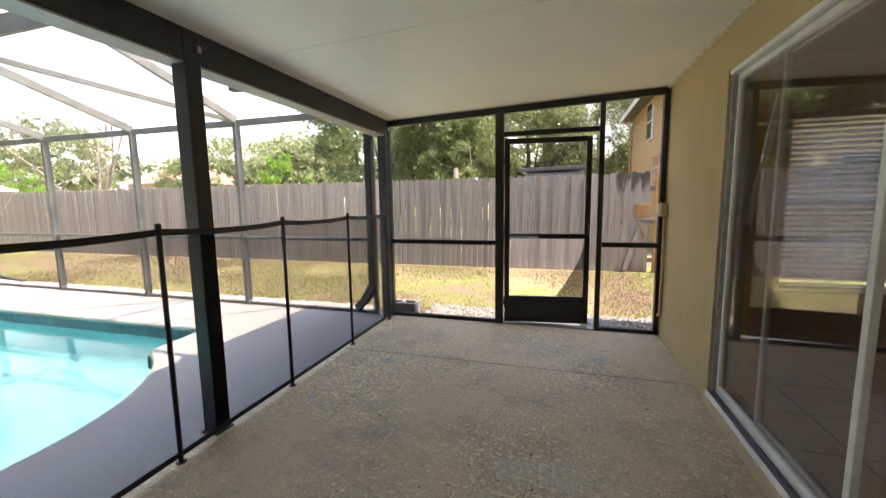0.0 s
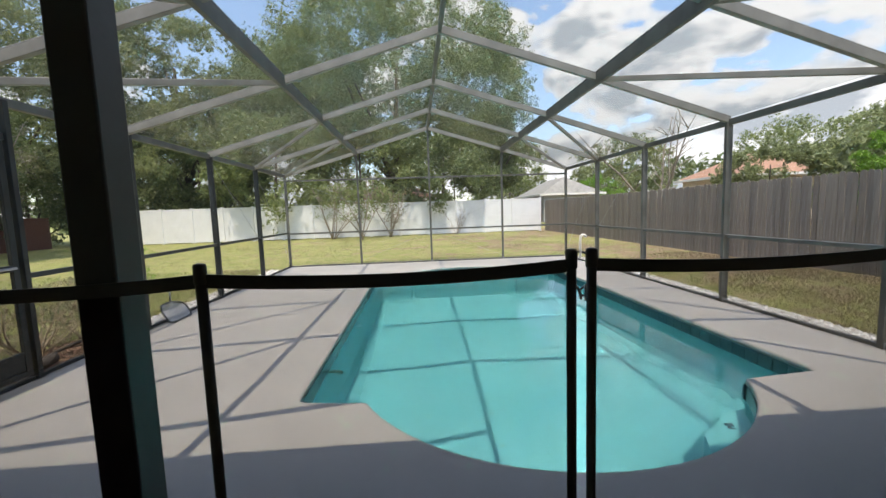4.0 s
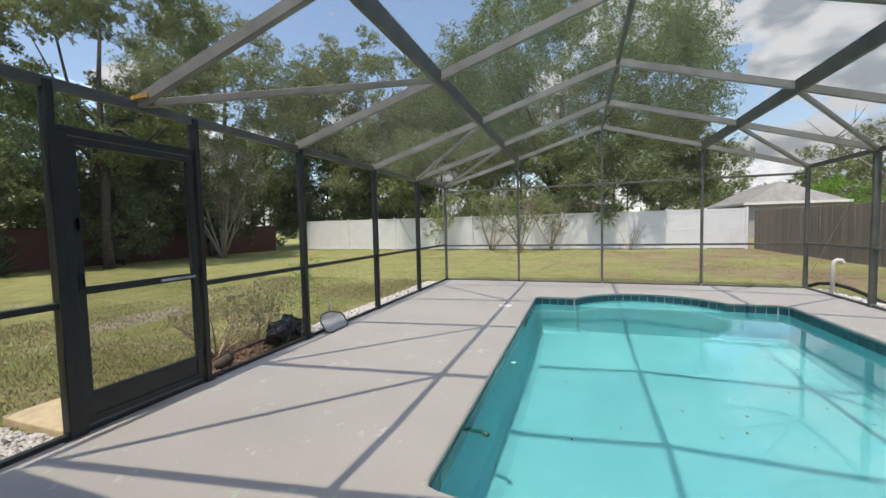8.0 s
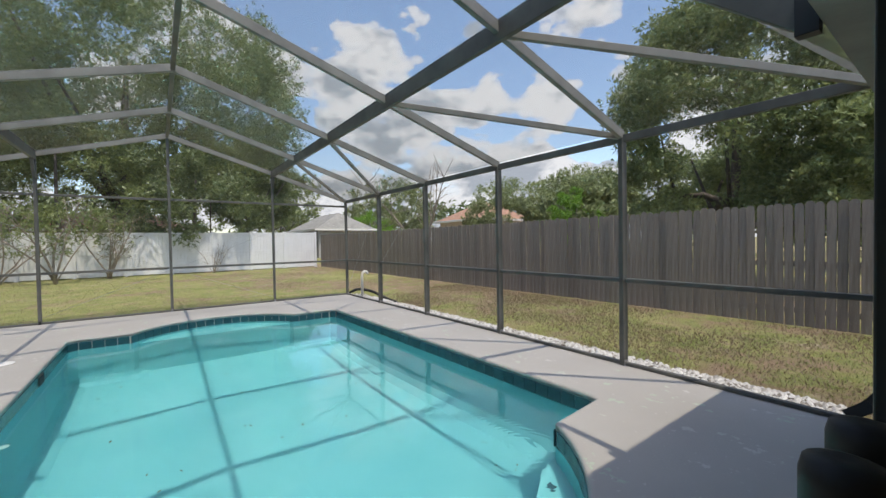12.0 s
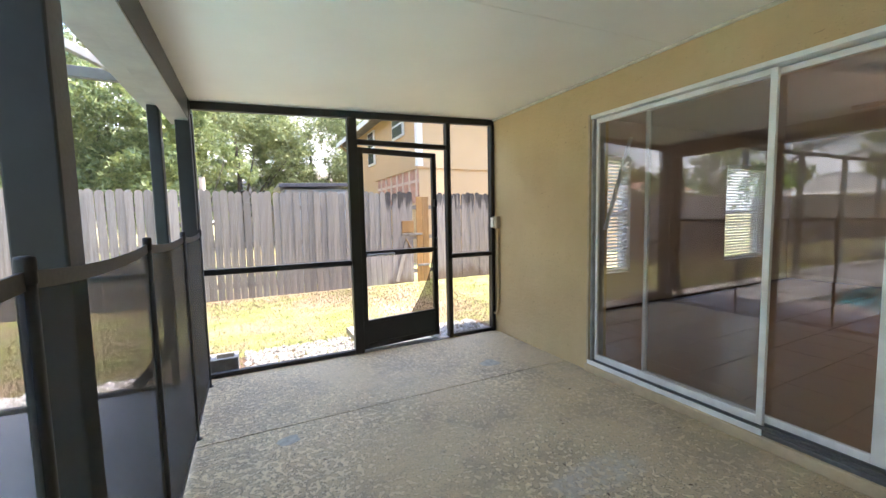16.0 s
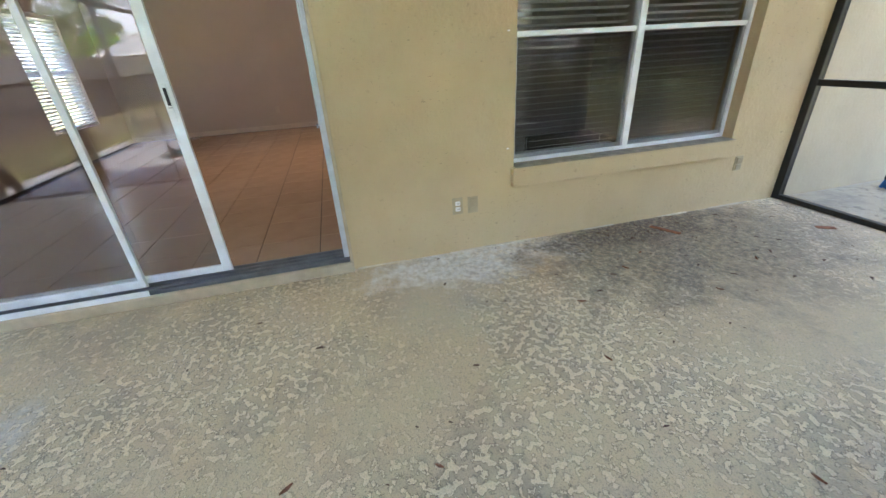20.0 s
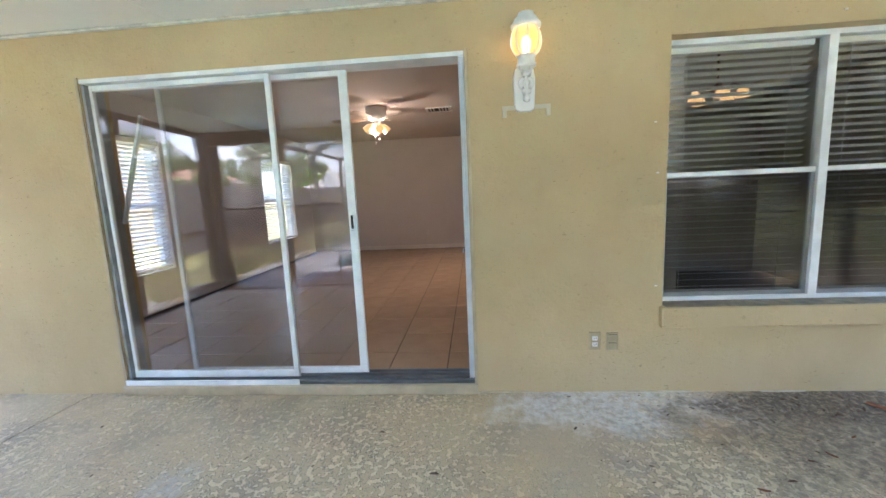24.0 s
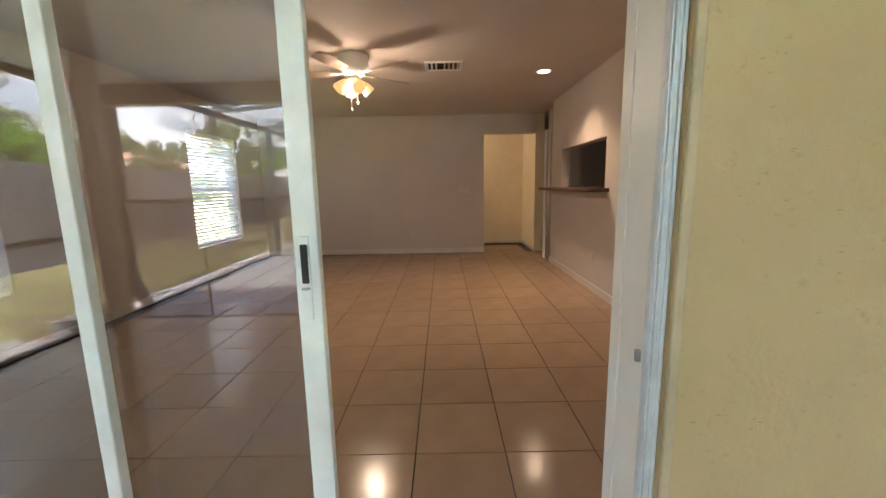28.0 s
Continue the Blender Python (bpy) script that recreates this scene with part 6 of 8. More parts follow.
for (y, z, nm) in ((1.62, 0.46, "wall_socket"), (0.62, 1.22, "light_switch"), (0.72, 1.22, "light_switch")):
    o = thing(nm, (7.40, y, z), "small white plate on the beige back wall", "wall plate")
    box("plate", (7.392, y - 0.035, z - 0.057), (7.40, y + 0.035, z + 0.057), PLATE, o, "", 0.003)
    box("insert", (7.388, y - 0.012, z - 0.02), (7.3925, y + 0.012, z + 0.02), PLATE, o, "", 0.002)
o = thing("wall_socket", (4.68, KY, 0.5), "small white plate low on the kitchen wall", "wall plate")
box("plate", (4.645, KY, 0.44), (4.715, KY + 0.007, 0.56), PLATE, o, "", 0.003)
box("insert", (4.668, KY + 0.007, 0.48), (4.692, KY + 0.010, 0.52), PLATE, o, "", 0.002)

# unseen ceiling light, added behind the back wall to warm and brighten the hall
hl = thing("ceiling_light", (8.0, 1.3, CZ), "unseen dome ceiling light added to light the hall", "ceiling light")
lathe("base_ring", [(0.15, CZ - 0.03), (0.16, CZ - 0.02), (0.16, CZ)], (8.0, 1.3, 0), WHITEPAINT, hl, "", 20)
lathe("dome", [(0.02, CZ - 0.10), (0.08, CZ - 0.085), (0.13, CZ - 0.05), (0.145, CZ - 0.03)], (8.0, 1.3, 0), emit("lit dome glass", (1.0, 0.78, 0.5), 1.0), hl, "glowing glass dome", 20)
hp = new("hall_light", bpy.data.lights.new("hall_light", "POINT"))
hp.data.energy, hp.data.color, hp.data.shadow_soft_size = 1.6, (1.0, 0.80, 0.56), 0.03
hp.location = (8.0, 1.3, CZ - 0.16)

# chandelier in the room behind the twin window
CH = Vector((2.6, -1.70, 0.0))
chan = thing("chandelier", (CH.x, CH.y, CZ), "small lit chandelier with amber glass shades", "chandelier")
tube("stem", [(CH.x, CH.y, CZ), (CH.x, CH.y, 2.12)], 0.009, WOODDARK, chan)
lathe("ceiling_canopy", [(0.06, CZ), (0.05, CZ - 0.03), (0.012, CZ - 0.04)], (CH.x, CH.y, 0), WOODDARK, chan, "", 14)
lathe("hub", [(0.01, 2.19), (0.035, 2.17), (0.04, 2.12), (0.015, 2.08)], (CH.x, CH.y, 0), WOODDARK, chan, "", 12)
for k in range(5):
    a = k * 2 * math.pi / 5 + 0.3
    d = Vector((math.cos(a), math.sin(a), 0))
    p = CH + d * 0.19
    tube("arm", [CH + d * 0.03 + Vector((0, 0, 2.12)), CH + d * 0.12 + Vector((0, 0, 2.17)), p + Vector((0, 0, 2.13))], 0.007, WOODDARK, chan, "", 6)
    lathe("shade", [(0.02, 2.13), (0.035, 2.11), (0.055, 2.07), (0.062, 2.04)], (p.x, p.y, 0), SHADE, chan, "glowing amber glass shade", 12)

# ---- the house's wing beyond the back patio ----
WE = -7.27
bm = bmesh.new()
wn_y = ((-4.82, -4.30), (-6.50, -6.12))
ycuts = [-3.06, -4.30, -4.82, -6.12, -6.50, WE]
for a, b in zip(ycuts, ycuts[1:]):
    if (b, a) in wn_y:
        add_box(bm, (WX, b, -0.2), (WX + 0.2, a, 0.66))
        add_box(bm, (WX, b, 2.12), (WX + 0.2, a, 2.46))
    else:
        add_box(bm, (WX, b, -0.2), (WX + 0.2, a, 2.46))
add_box(bm, (WX + 0.2, WE, -0.2), (9.8, WE + 0.2, 2.46))
add_box(bm, (WX + 0.2, -7.0, 2.40), (9.6, -3.9, 2.46))
wing = tagged(part("wall_wing", bm, WING), "pale textured stucco wall of the house wing by the patio", "wall", kind="structure")
for (y0, y1) in wn_y:
    w = thing("window", (WX + 0.1, (y0 + y1) / 2, 0.66), "narrow white single-hung window in the pale stucco wing", "window", "wing windows", "structure")
    w.name = "window_4" if y0 > -5 else "window_5"
    bm = bmesh.new()
    for lo, hi in (((1.165, y0, 0.66), (1.205, y1, 0.70)), ((1.165, y0, 2.08), (1.205, y1, 2.12)), ((1.165, y0, 0.70), (1.205, y0 + 0.035, 2.08)), ((1.165, y1 - 0.035, 0.70), (1.205, y1, 2.08)), ((1.160, y0 + 0.035, 1.32), (1.205, y1 - 0.035, 1.36))):
        add_box(bm, lo, hi)
    part("window_frame", bm, WHITEALU, w)
    box("pane", (1.180, y0 + 0.035, 1.36), (1.185, y1 - 0.035, 2.08), plain("pale shade behind glass", (0.45, 0.5, 0.55), 0.12), w)
    box("pane", (1.180, y0 + 0.035, 0.70), (1.185, y1 - 0.035, 1.32), DARKGLASS if y0 > -5 else plain("pale blue shade behind glass", (0.5, 0.55, 0.6), 0.12), w)
    box("window_sill", (1.06, y0 - 0.04, 0.56), (1.0885, y1 + 0.04, 0.655), WING, w, "", 0.006)
bm = bmesh.new()
for i in range(22):
    z = 2.46 + i * 0.115
    vs = [bm.verts.new(p) for p in ((WX - 0.03, -3.06 - 0.0, z), (WX - 0.03, WE - 0.03, z), (WX - 0.008, WE - 0.008, z + 0.115), (WX - 0.008, -3.06, z + 0.115))]
    bm.faces.new(vs)
    vs = [bm.verts.new(p) for p in ((WX - 0.03, -3.06, z), (WX, -3.06, z), (WX, WE - 0.03, z), (WX - 0.03, WE - 0.03, z))]
    bm.faces.new(vs)
up = tagged(part("siding_upper", bm, SIDING), "cream lap siding on the upper storey of the wing", "siding", kind="structure")
bm = bmesh.new()
add_box(bm, (WX, WE, 2.461), (9.8, -3.06, 5.1))
tagged(part("wall_upper", bm, SIDING), "cream upper storey of the wing", "wall", kind="structure")
bm = bmesh.new()
vs = [bm.verts.new(p) for p in ((0.7, -7.7, 5.1), (10.2, -7.7, 5.1), (10.2, -2.7, 5.1), (0.7, -2.7, 5.1), (3.5, -5.2, 6.6), (7.5, -5.2, 6.6))]
for f in ((0, 1, 5, 4), (1, 2, 5), (2, 3, 4, 5), (3, 0, 4), (3, 2, 1, 0)):
    bm.faces.new([vs[i] for i in f])
tagged(part("roof_wing", bm, SHINGLE), "grey shingle hip roof over the wing", "roof", kind="structure")
bm = bmesh.new()
vs = [bm.verts.new(p) for p in ((0.98, -3.06, 2.76), (10.2, -3.06, 2.76), (10.2, 4.9, 2.76), (0.98, 4.9, 2.76), (4.5, -3.06, 4.4), (7.0, -3.06, 4.4), (7.0, 2.5, 4.4), (4.5, 2.5, 4.4))]
for f in ((0, 3, 7, 4), (3, 2, 6, 7), (2, 1, 5, 6), (4, 7, 6, 5), (0, 1, 2, 3), (0, 4, 5, 1)):
    bm.faces.new([vs[i] for i in f])
tagged(part("roof_main", bm, SHINGLE), "grey shingle roof over the living room", "roof", kind="structure")
bm = bmesh.new()
vs = [bm.verts.new(p) for p in ((0.98, -3.34, 2.72), (0.98, 4.56, 2.72), (-1.98, 4.56, 2.42), (-1.98, -3.34, 2.42), (0.98, -3.34, 2.53), (0.98, 4.56, 2.53), (-1.98, 4.56, 2.365), (-1.98, -3.34, 2.365))]
for f in ((0, 1, 2, 3), (4, 7, 6, 5), (0, 4, 5, 1), (1, 5, 6, 2), (2, 6, 7, 3), (3, 7, 4, 0)):
    bm.faces.new([vs[i] for i in f])
tagged(part("roof_lanai", bm, GUTTER), "flat aluminium panel roof over the lanai", "roof", kind="structure")

bm = bmesh.new()
random.seed(12)
y = -5.1
z = 0.43
while y > -6.1:
    y2 = y - random.uniform(0.05, 0.12)
    z2 = z + random.uniform(-0.025, 0.02)
    w = random.uniform(0.006, 0.018)
    bm.faces.new([bm.verts.new(p) for p in ((WX - 0.004, y, z - w), (WX - 0.004, y2, z2 - w), (WX - 0.004, y2, z2 + w), (WX - 0.004, y, z + w))])
    y, z = y2, z2
part("crack", bm, plain("grey patched crack", (0.30, 0.26, 0.20), 0.9), wing, "dark patched crack in the stucco")

# patio and what lies on it
bm = bmesh.new()
add_box(bm, (-2.3, -8.2, -0.3), (1.09, -3.105, -0.01), 0.01)
add_box(bm, (1.09, -8.2, -0.3), (2.0, WE, -0.01), 0.01)
tagged(part("patio", bm, PATIO), "pinkish grey concrete patio slab with leaf stains", "patio", kind="structure")
ds = thing("window_screen", (-0.8, -3.85, 0), "loose grey window screen lying flat on the patio", "window screen")
m4 = pose(-0.82, -3.83, 0.0, 0, 0, -2)
bm = bmesh.new()
for lo, hi in (((-0.30, -0.42, -0.008), (0.30, -0.40, 0.004)), ((-0.30, 0.40, -0.008), (0.30, 0.42, 0.004)), ((-0.30, -0.40, -0.008), (-0.28, 0.40, 0.004)), ((0.28, -0.40, -0.008), (0.30, 0.40, 0.004))):
    add_box(bm, lo, hi)
fr = part("screen_frame", bm, WHITEALU, ds)
fr.matrix_basis = m4
sc = sheet("screen_mesh", [(-0.28, -0.40, -0.002), (0.28, -0.40, -0.002), (0.28, 0.40, -0.002), (-0.28, 0.40, -0.002)], screen_mat("grey mesh", 0.7, (0.07, 0.075, 0.08)), ds)
sc.matrix_basis = m4
br = thing("broom", (0.84, -4.15, 0), "push broom with blue bristles leaning on the stucco wall", "broom")
tube("handle", [(0.84, -4.08, 0.10), (1.075, -3.77, 1.38)], 0.011, WHITEPAINT, br, "white painted metal handle")
tube("grip", [(1.053, -3.799, 1.285), (1.078, -3.766, 1.40)], 0.015, RUBBER, br, "black grip")
bm = bmesh.new()
add_box(bm, (0.73, -4.13, 0.06), (0.945, -4.07, 0.115), 0.014)
part("head", bm, RUBBER, br, "black plastic head")
bm = bmesh.new()
random.seed(8)
for i in range(120):
    x, y = random.uniform(0.735, 0.94), random.uniform(-4.13, -4.07)
    add_bar(bm, (x, y, 0.06), (x + random.uniform(-0.02, 0.02), y + random.uniform(-0.03, 0.02), -0.008), 0.008, 0.008)
part("bristles", bm, plain("blue bristle", (0.02, 0.16, 0.42), 0.6), br, "blue bristles")

# ---- fences ----
FY = 8.65

def board_mesh(w, h):
    b = bmesh.new()
    prof = [(-w / 2, 0), (w / 2, 0), (w / 2, h - 0.045), (w / 2 - 0.014, h - 0.02), (w / 2 - 0.032, h), (-w / 2 + 0.032, h), (-w / 2 + 0.014, h - 0.02), (-w / 2, h - 0.045)]
    f = [b.verts.new((x, -0.009, z)) for x, z in prof]
    k = [b.verts.new((x, 0.009, z)) for x, z in prof]
    b.faces.new(f)
    b.faces.new(k[::-1])
    for i in range(len(f)):
        j = (i + 1) % len(f)
        b.faces.new((f[j], f[i], k[i], k[j]))
    m = bpy.data.meshes.new("board")
    b.to_mesh(m)
    b.free()
    m.materials.append(FENCEWOOD)
    return m


def streaked_mat():
    """Bleached boards, black with algae along the top and damp brown at the foot."""
    m, n, l, b = nodes_of("rain-streaked bleached board")
    ge = n.new("ShaderNodeNewGeometry")
    sp = n.new("ShaderNodeSeparateXYZ")
    l.new(ge.outputs["Position"], sp.inputs[0])

    def world(scale):
        mp = n.new("ShaderNodeMapping")
        mp.inputs["Scale"].default_value = scale
        l.new(ge.outputs["Position"], mp.inputs["Vector"])
        return mp.outputs[0]
    g = noise_node(n, l, world((26, 26, 1.6)), 1.0, 6, 0.65)
    drip = noise_node(n, l, world((11, 11, 0.7)), 1.0, 5, 0.7)
    patch = noise_node(n, l, world((2.5, 2.5, 1.2)), 1.0, 4, 0.6)
    base = ramp(n, l, g, [(0.3, (0.19, 0.15, 0.125)), (0.7, (0.31, 0.26, 0.225))])
    top = math_node(n, l, "ADD", math_node(n, l, "SUBTRACT", sp.outputs[2], GZ + 1.62), math_node(n, l, "MULTIPLY", math_node(n, l, "SUBTRACT", drip, 0.5), 1.9))
    base = mix(n, l, ramp(n, l, top, [(0.0, (0, 0, 0)), (0.16, (0.92, 0.92, 0.92))]), base, (0.04, 0.032, 0.028))
    foot = math_node(n, l, "ADD", math_node(n, l, "SUBTRACT", GZ + 0.25, sp.outputs[2]), math_node(n, l, "MULTIPLY", math_node(n, l, "SUBTRACT", patch, 0.5), 0.8))
    base = mix(n, l, ramp(n, l, foot, [(0.0, (0, 0, 0)), (0.2, (0.7, 0.7, 0.7))]), base, (0.13, 0.08, 0.052))
    base = mix(n, l, ramp(n, l, drip, [(0.58, (0, 0, 0)), (0.68, (0.75, 0.75, 0.75))]), base, (0.10, 0.07, 0.055))
    l.new(base, b.inputs["Base Color"])
    b.inputs["Roughness"].default_value = 0.85
    bump(n, l, b, g, 0.4, 0.004)
    return m


FENCEPALE = streaked_mat()
boards = [board_mesh(0.1185, 1.97), board_mesh(0.120, 1.985), board_mesh(0.1175, 1.955)]
slim_boards = [board_mesh(0.112, 1.965), board_mesh(0.114, 1.98), board_mesh(0.110, 1.96)]
pale_boards = [board_mesh(0.119, 1.98), board_mesh(0.120, 1.96)]
for k in pale_boards:
    k.materials[0] = FENCEPALE
wf = thing("wood_fence", (-8, FY, GZ), "weathered grey dog-eared cedar privacy fence along the side yard", "fence")
random.seed(21)
x = 5.6
count = 0
joined = bmesh.new()
while x > -26.0:
    lean = random.gauss(0, 0.25)
    dz = random.uniform(-0.012, 0.01)
    if count < 225:
        if not (1.80 < x < 2.20):
            o = new("board", pale_boards[count % 2] if x > 1.1 else (slim_boards if -4.6 < x < -0.95 or -9.6 < x < -8.4 else boards)[count % 3])
            o.parent = wf
            o.matrix_parent_inverse = Matrix.Translation(-wf.location)
            o.matrix_basis = pose(x, FY + random.uniform(-0.006, 0.006), GZ + 0.0 + dz, random.gauss(0, 0.3), lean, random.gauss(0, 0.8))
    else:
        h = 1.97 + dz
        add_box(joined, (x - 0.059, FY - 0.009, GZ), (x + 0.059, FY + 0.009, GZ + h))
    x -= 0.1215 + (0.005 if random.random() < 0.12 else 0)
    count += 1
tagged(part("far_boards", joined, FENCEWOOD, wf), kind="stuff")
for z in (0.25, 1.0, 1.65):
    bar("rail", (-26, FY + 0.03, GZ + z), (5.7, FY + 0.03, GZ + z), 0.04, 0.085, FENCEWOOD, wf)
for i, x in enumerate((1.925, 2.075)):
    box("repair_board", (x - 0.072, FY - 0.012, GZ), (x + 0.072, FY + 0.008, GZ + 1.88), NEWWOOD, wf, "new orange cedar repair board", 0.004)
box("repair_rail", (1.50, FY - 0.035, GZ + 1.04), (1.98, FY - 0.013, GZ + 1.09), FENCEWOOD, wf, "pale cleat over the repair", 0.004)
box("repair_rail", (1.86, FY - 0.035, GZ + 0.35), (2.14, FY - 0.013, GZ + 0.40), FENCEWOOD, wf, "pale cleat over the repair", 0.004)
bar("brace_stick", (1.58, FY - 0.035, GZ + 0.98), (1.72, FY - 0.035, GZ + 0.72), 0.02, 0.03, NEWWOOD, wf, "short orange stick", (0, 1, 0))
box("repair_patch", (1.50, FY - 0.03, GZ + 1.10), (1.78, FY - 0.014, GZ + 1.36), NEWWOOD, wf, "new orange cedar patch", 0.01)
bar("loose_board", (1.35, FY - 0.06, GZ + 0.05), (1.60, FY - 0.03, GZ + 0.9), 0.09, 0.02, FENCEWOOD, wf, "leaning broken board", (0, 1, 0))

for x in (-2.15, -4.6, -7.05, -9.5, -11.95, -14.4):
    tube("fence_post", [(x, FY + 0.10, GZ - 0.1), (x, FY + 0.10, GZ + (2.20 if x > -3 else 1.9))], 0.05, FENCEWOOD, wf, "", 10)

vf = thing("vinyl_fence", (-26, -5, GZ), "white vinyl privacy fence across the back of the yard", "fence")
y = 8.3
k = 0
while y > -18:
    y2 = y - 1.83
    box("fence_post", (-26.065, y - 0.065, GZ - 0.1), (-25.935, y + 0.065, GZ + 2.18), VINYLFENCE, vf, "", 0.01)
    bm = bmesh.new()
    n = 11
    for i in range(n):
        a = y - 0.065 - (y - y2 - 0.13) * i / n
        b = y - 0.065 - (y - y2 - 0.13) * (i + 1) / n
        add_box(bm, (-26.012, b + 0.002, GZ + 0.15), (-25.988, a - 0.002, GZ + 2.02))
    part("fence_panel", bm, VINYLFENCE, vf)
    box("top_rail", (-26.025, y2 + 0.06, GZ + 2.0), (-25.975, y - 0.06, GZ + 2.12), VINYLFENCE, vf, "", 0.006)
    box("mid_rail", (-26.02, y2 + 0.06, GZ + 1.02), (-25.98, y - 0.06, GZ + 1.12), VINYLFENCE, vf, "", 0.006)
    box("bottom_rail", (-26.025, y2 + 0.06, GZ + 0.04), (-25.975, y - 0.06, GZ + 0.18), VINYLFENCE, vf, "", 0.006)
    y = y2

bw = thing("brick_wall", (-8, -22, GZ), "long red brick garden wall under the trees", "brick wall")
box("wall_core", (-26, -22.15, GZ - 0.1), (16, -22.012, GZ + 1.78), MORTAR, bw)
bm_v, bm_f = [], []
row = 0
z = GZ
while z < GZ + 1.72:
    x = -26.0 + (0.15 if row % 2 else 0)
    while x < 15.8:
        i0 = len(bm_v)
        x1 = x + 0.29
        bm_v += [(x, -22.0, z + 0.008), (x1, -22.0, z + 0.008), (x1, -22.0, z + 0.092), (x, -22.0, z + 0.092), (x, -22.02, z + 0.008), (x1, -22.02, z + 0.008), (x1, -22.02, z + 0.092), (x, -22.02, z + 0.092)]
        bm_f += [(i0, i0 + 1, i0 + 2, i0 + 3), (i0 + 1, i0, i0 + 4, i0 + 5), (i0 + 2, i0 + 1, i0 + 5, i0 + 6), (i0 + 3, i0 + 2, i0 + 6, i0 + 7), (i0, i0 + 3, i0 + 7, i0 + 4)]
        x += 0.30
    z += 0.10
    row += 1
me = bpy.data.meshes.new("bricks")
me.from_pydata(bm_v, [], bm_f)
tagged(mesh_ob("bricks", me, BRICK, bw), kind="stuff")
box("coping", (-26, -22.2, GZ + 1.78), (16, -21.97, GZ + 1.86), BRICK, bw, "", 0.01)

# ---- neighbouring houses ----
def gable_house(name, x0, y0, x1, y1, h, rise, wall_m, roof_m, label, along="x", windows=()):
    t = thing(name, ((x0 + x1) / 2, (y0 + y1) / 2, GZ), label, "house")
    wallp = box("wall", (x0, y0, GZ), (x1, y1, h), wall_m, t)
    bm = bmesh.new()
    o = 0.5
    if along == "x":
        ym = (y0 + y1) / 2
        vs = [(x0 - o, y0 - o, h - 0.1), (x1 + o, y0 - o, h - 0.1), (x1 + o, y1 + o, h - 0.1), (x0 - o, y1 + o, h - 0.1), (x0 + (y1 - y0) * 0.35, ym, h + rise), (x1 - (y1 - y0) * 0.35, ym, h + rise)]
    else:
        xm = (x0 + x1) / 2
        vs = [(x0 - o, y1 + o, h - 0.1), (x0 - o, y0 - o, h - 0.1), (x1 + o, y0 - o, h - 0.1), (x1 + o, y1 + o, h - 0.1), (xm, y0 + (x1 - x0) * 0.35, h + rise), (xm, y1 - (x1 - x0) * 0.35, h + rise)]
        vs = [vs[1], vs[2], vs[3], vs[0], vs[4], vs[5]]
    bv = [bm.verts.new(p) for p in vs]
    if along == "x":
        faces = ((0, 1, 5, 4), (1, 2, 5), (2, 3, 4, 5), (3, 0, 4), (3, 2, 1, 0))
    else:
        faces = ((0, 1, 4), (1, 2, 5, 4), (2, 3, 5), (3, 0, 4, 5), (3, 2, 1, 0))
    for f in faces:
        bm.faces.new([bv[i] for i in f])
    part("roof", bm, roof_m, t)
    bm = bmesh.new()
    for a, b in ((vs[0], vs[1]), (vs[1], vs[2]), (vs[2], vs[3]), (vs[3], vs[0])):
        add_bar(bm, Vector(a) + Vector((0, 0, 0.02)), Vector(b) + Vector((0, 0, 0.02)), 0.04, 0.18)
    part("fascia", bm, WHITEPAINT, t)
    for lo, hi in windows:
        wp = box("window", lo, hi, WHITEPAINT, t, "white framed window", 0.01)
        l2, h2 = Vector(lo), Vector(hi)
        d = h2 - l2
        thin = min(range(3), key=lambda i: d[i])
        for j in range(3):
            if j != thin:
                l2[j] += 0.07
                h2[j] -= 0.07
        l2[thin] -= 0.012
        h2[thin] += 0.0
        zm = (l2.z + h2.z) / 2
        a, b = l2.copy(), h2.copy()
        b.z = zm - 0.03
        box("pane", a, b, DARKGLASS, wp)
        a, b = l2.copy(), h2.copy()
        a.z = zm + 0.03
        box("pane", a, b, DARKGLASS, wp)
    return t


nh = gable_house("neighbour_house", 3.2, 11.6, 14.0, 20.4, 5.1, 2.0, YELLOW, SHINGLE, "yellow two-storey stucco house behind the wood fence", "x",
                 [((3.13, 15.95, 3.5), (3.2, 16.8, 4.85)), ((3.13, 12.7, 4.0), (3.2, 13.75, 4.85)), ((6.2, 11.53, 1.2), (7.2, 11.6, 2.35)), ((7.5, 11.53, 3.6), (8.3, 11.6, 4.85))])
bm = bmesh.new()
add_box(bm, (3.155, 11.56, 2.9), (3.2, 11.76, 4.95))
add_box(bm, (3.2, 11.555, 2.9), (3.32, 11.6, 4.95))
part("corner_board", bm, WHITEPAINT, nh, "white corner board")
bm = bmesh.new()
add_box(bm, (3.14, 11.56, 2.82), (3.2, 15.9, 2.90))
add_box(bm, (3.2, 11.55, 2.84), (9.0, 11.6, 2.90))
part("belt_trim", bm, YELLOW, nh)
RAW = plain("exposed pinkish sheathing", (0.50, 0.26, 0.18), 0.85, 0, 0.3, 3.0, 0.3, 40)
bm = bmesh.new()
for k in range(7):
    add_box(bm, (3.15, 11.7 + k * 0.58, 2.0), (3.19, 11.78 + k * 0.58, 2.82))
add_box(bm, (3.16, 11.62, 2.42), (3.185, 15.7, 2.50))
part("exposed_studs", bm, plain("bare wall stud", (0.62, 0.46, 0.34), 0.8), nh, "bare studs where the siding is stripped")
box("stripped_wall", (3.185, 11.62, 1.8), (3.196, 15.7, 2.82), RAW, nh, "stripped pinkish wall sheathing")
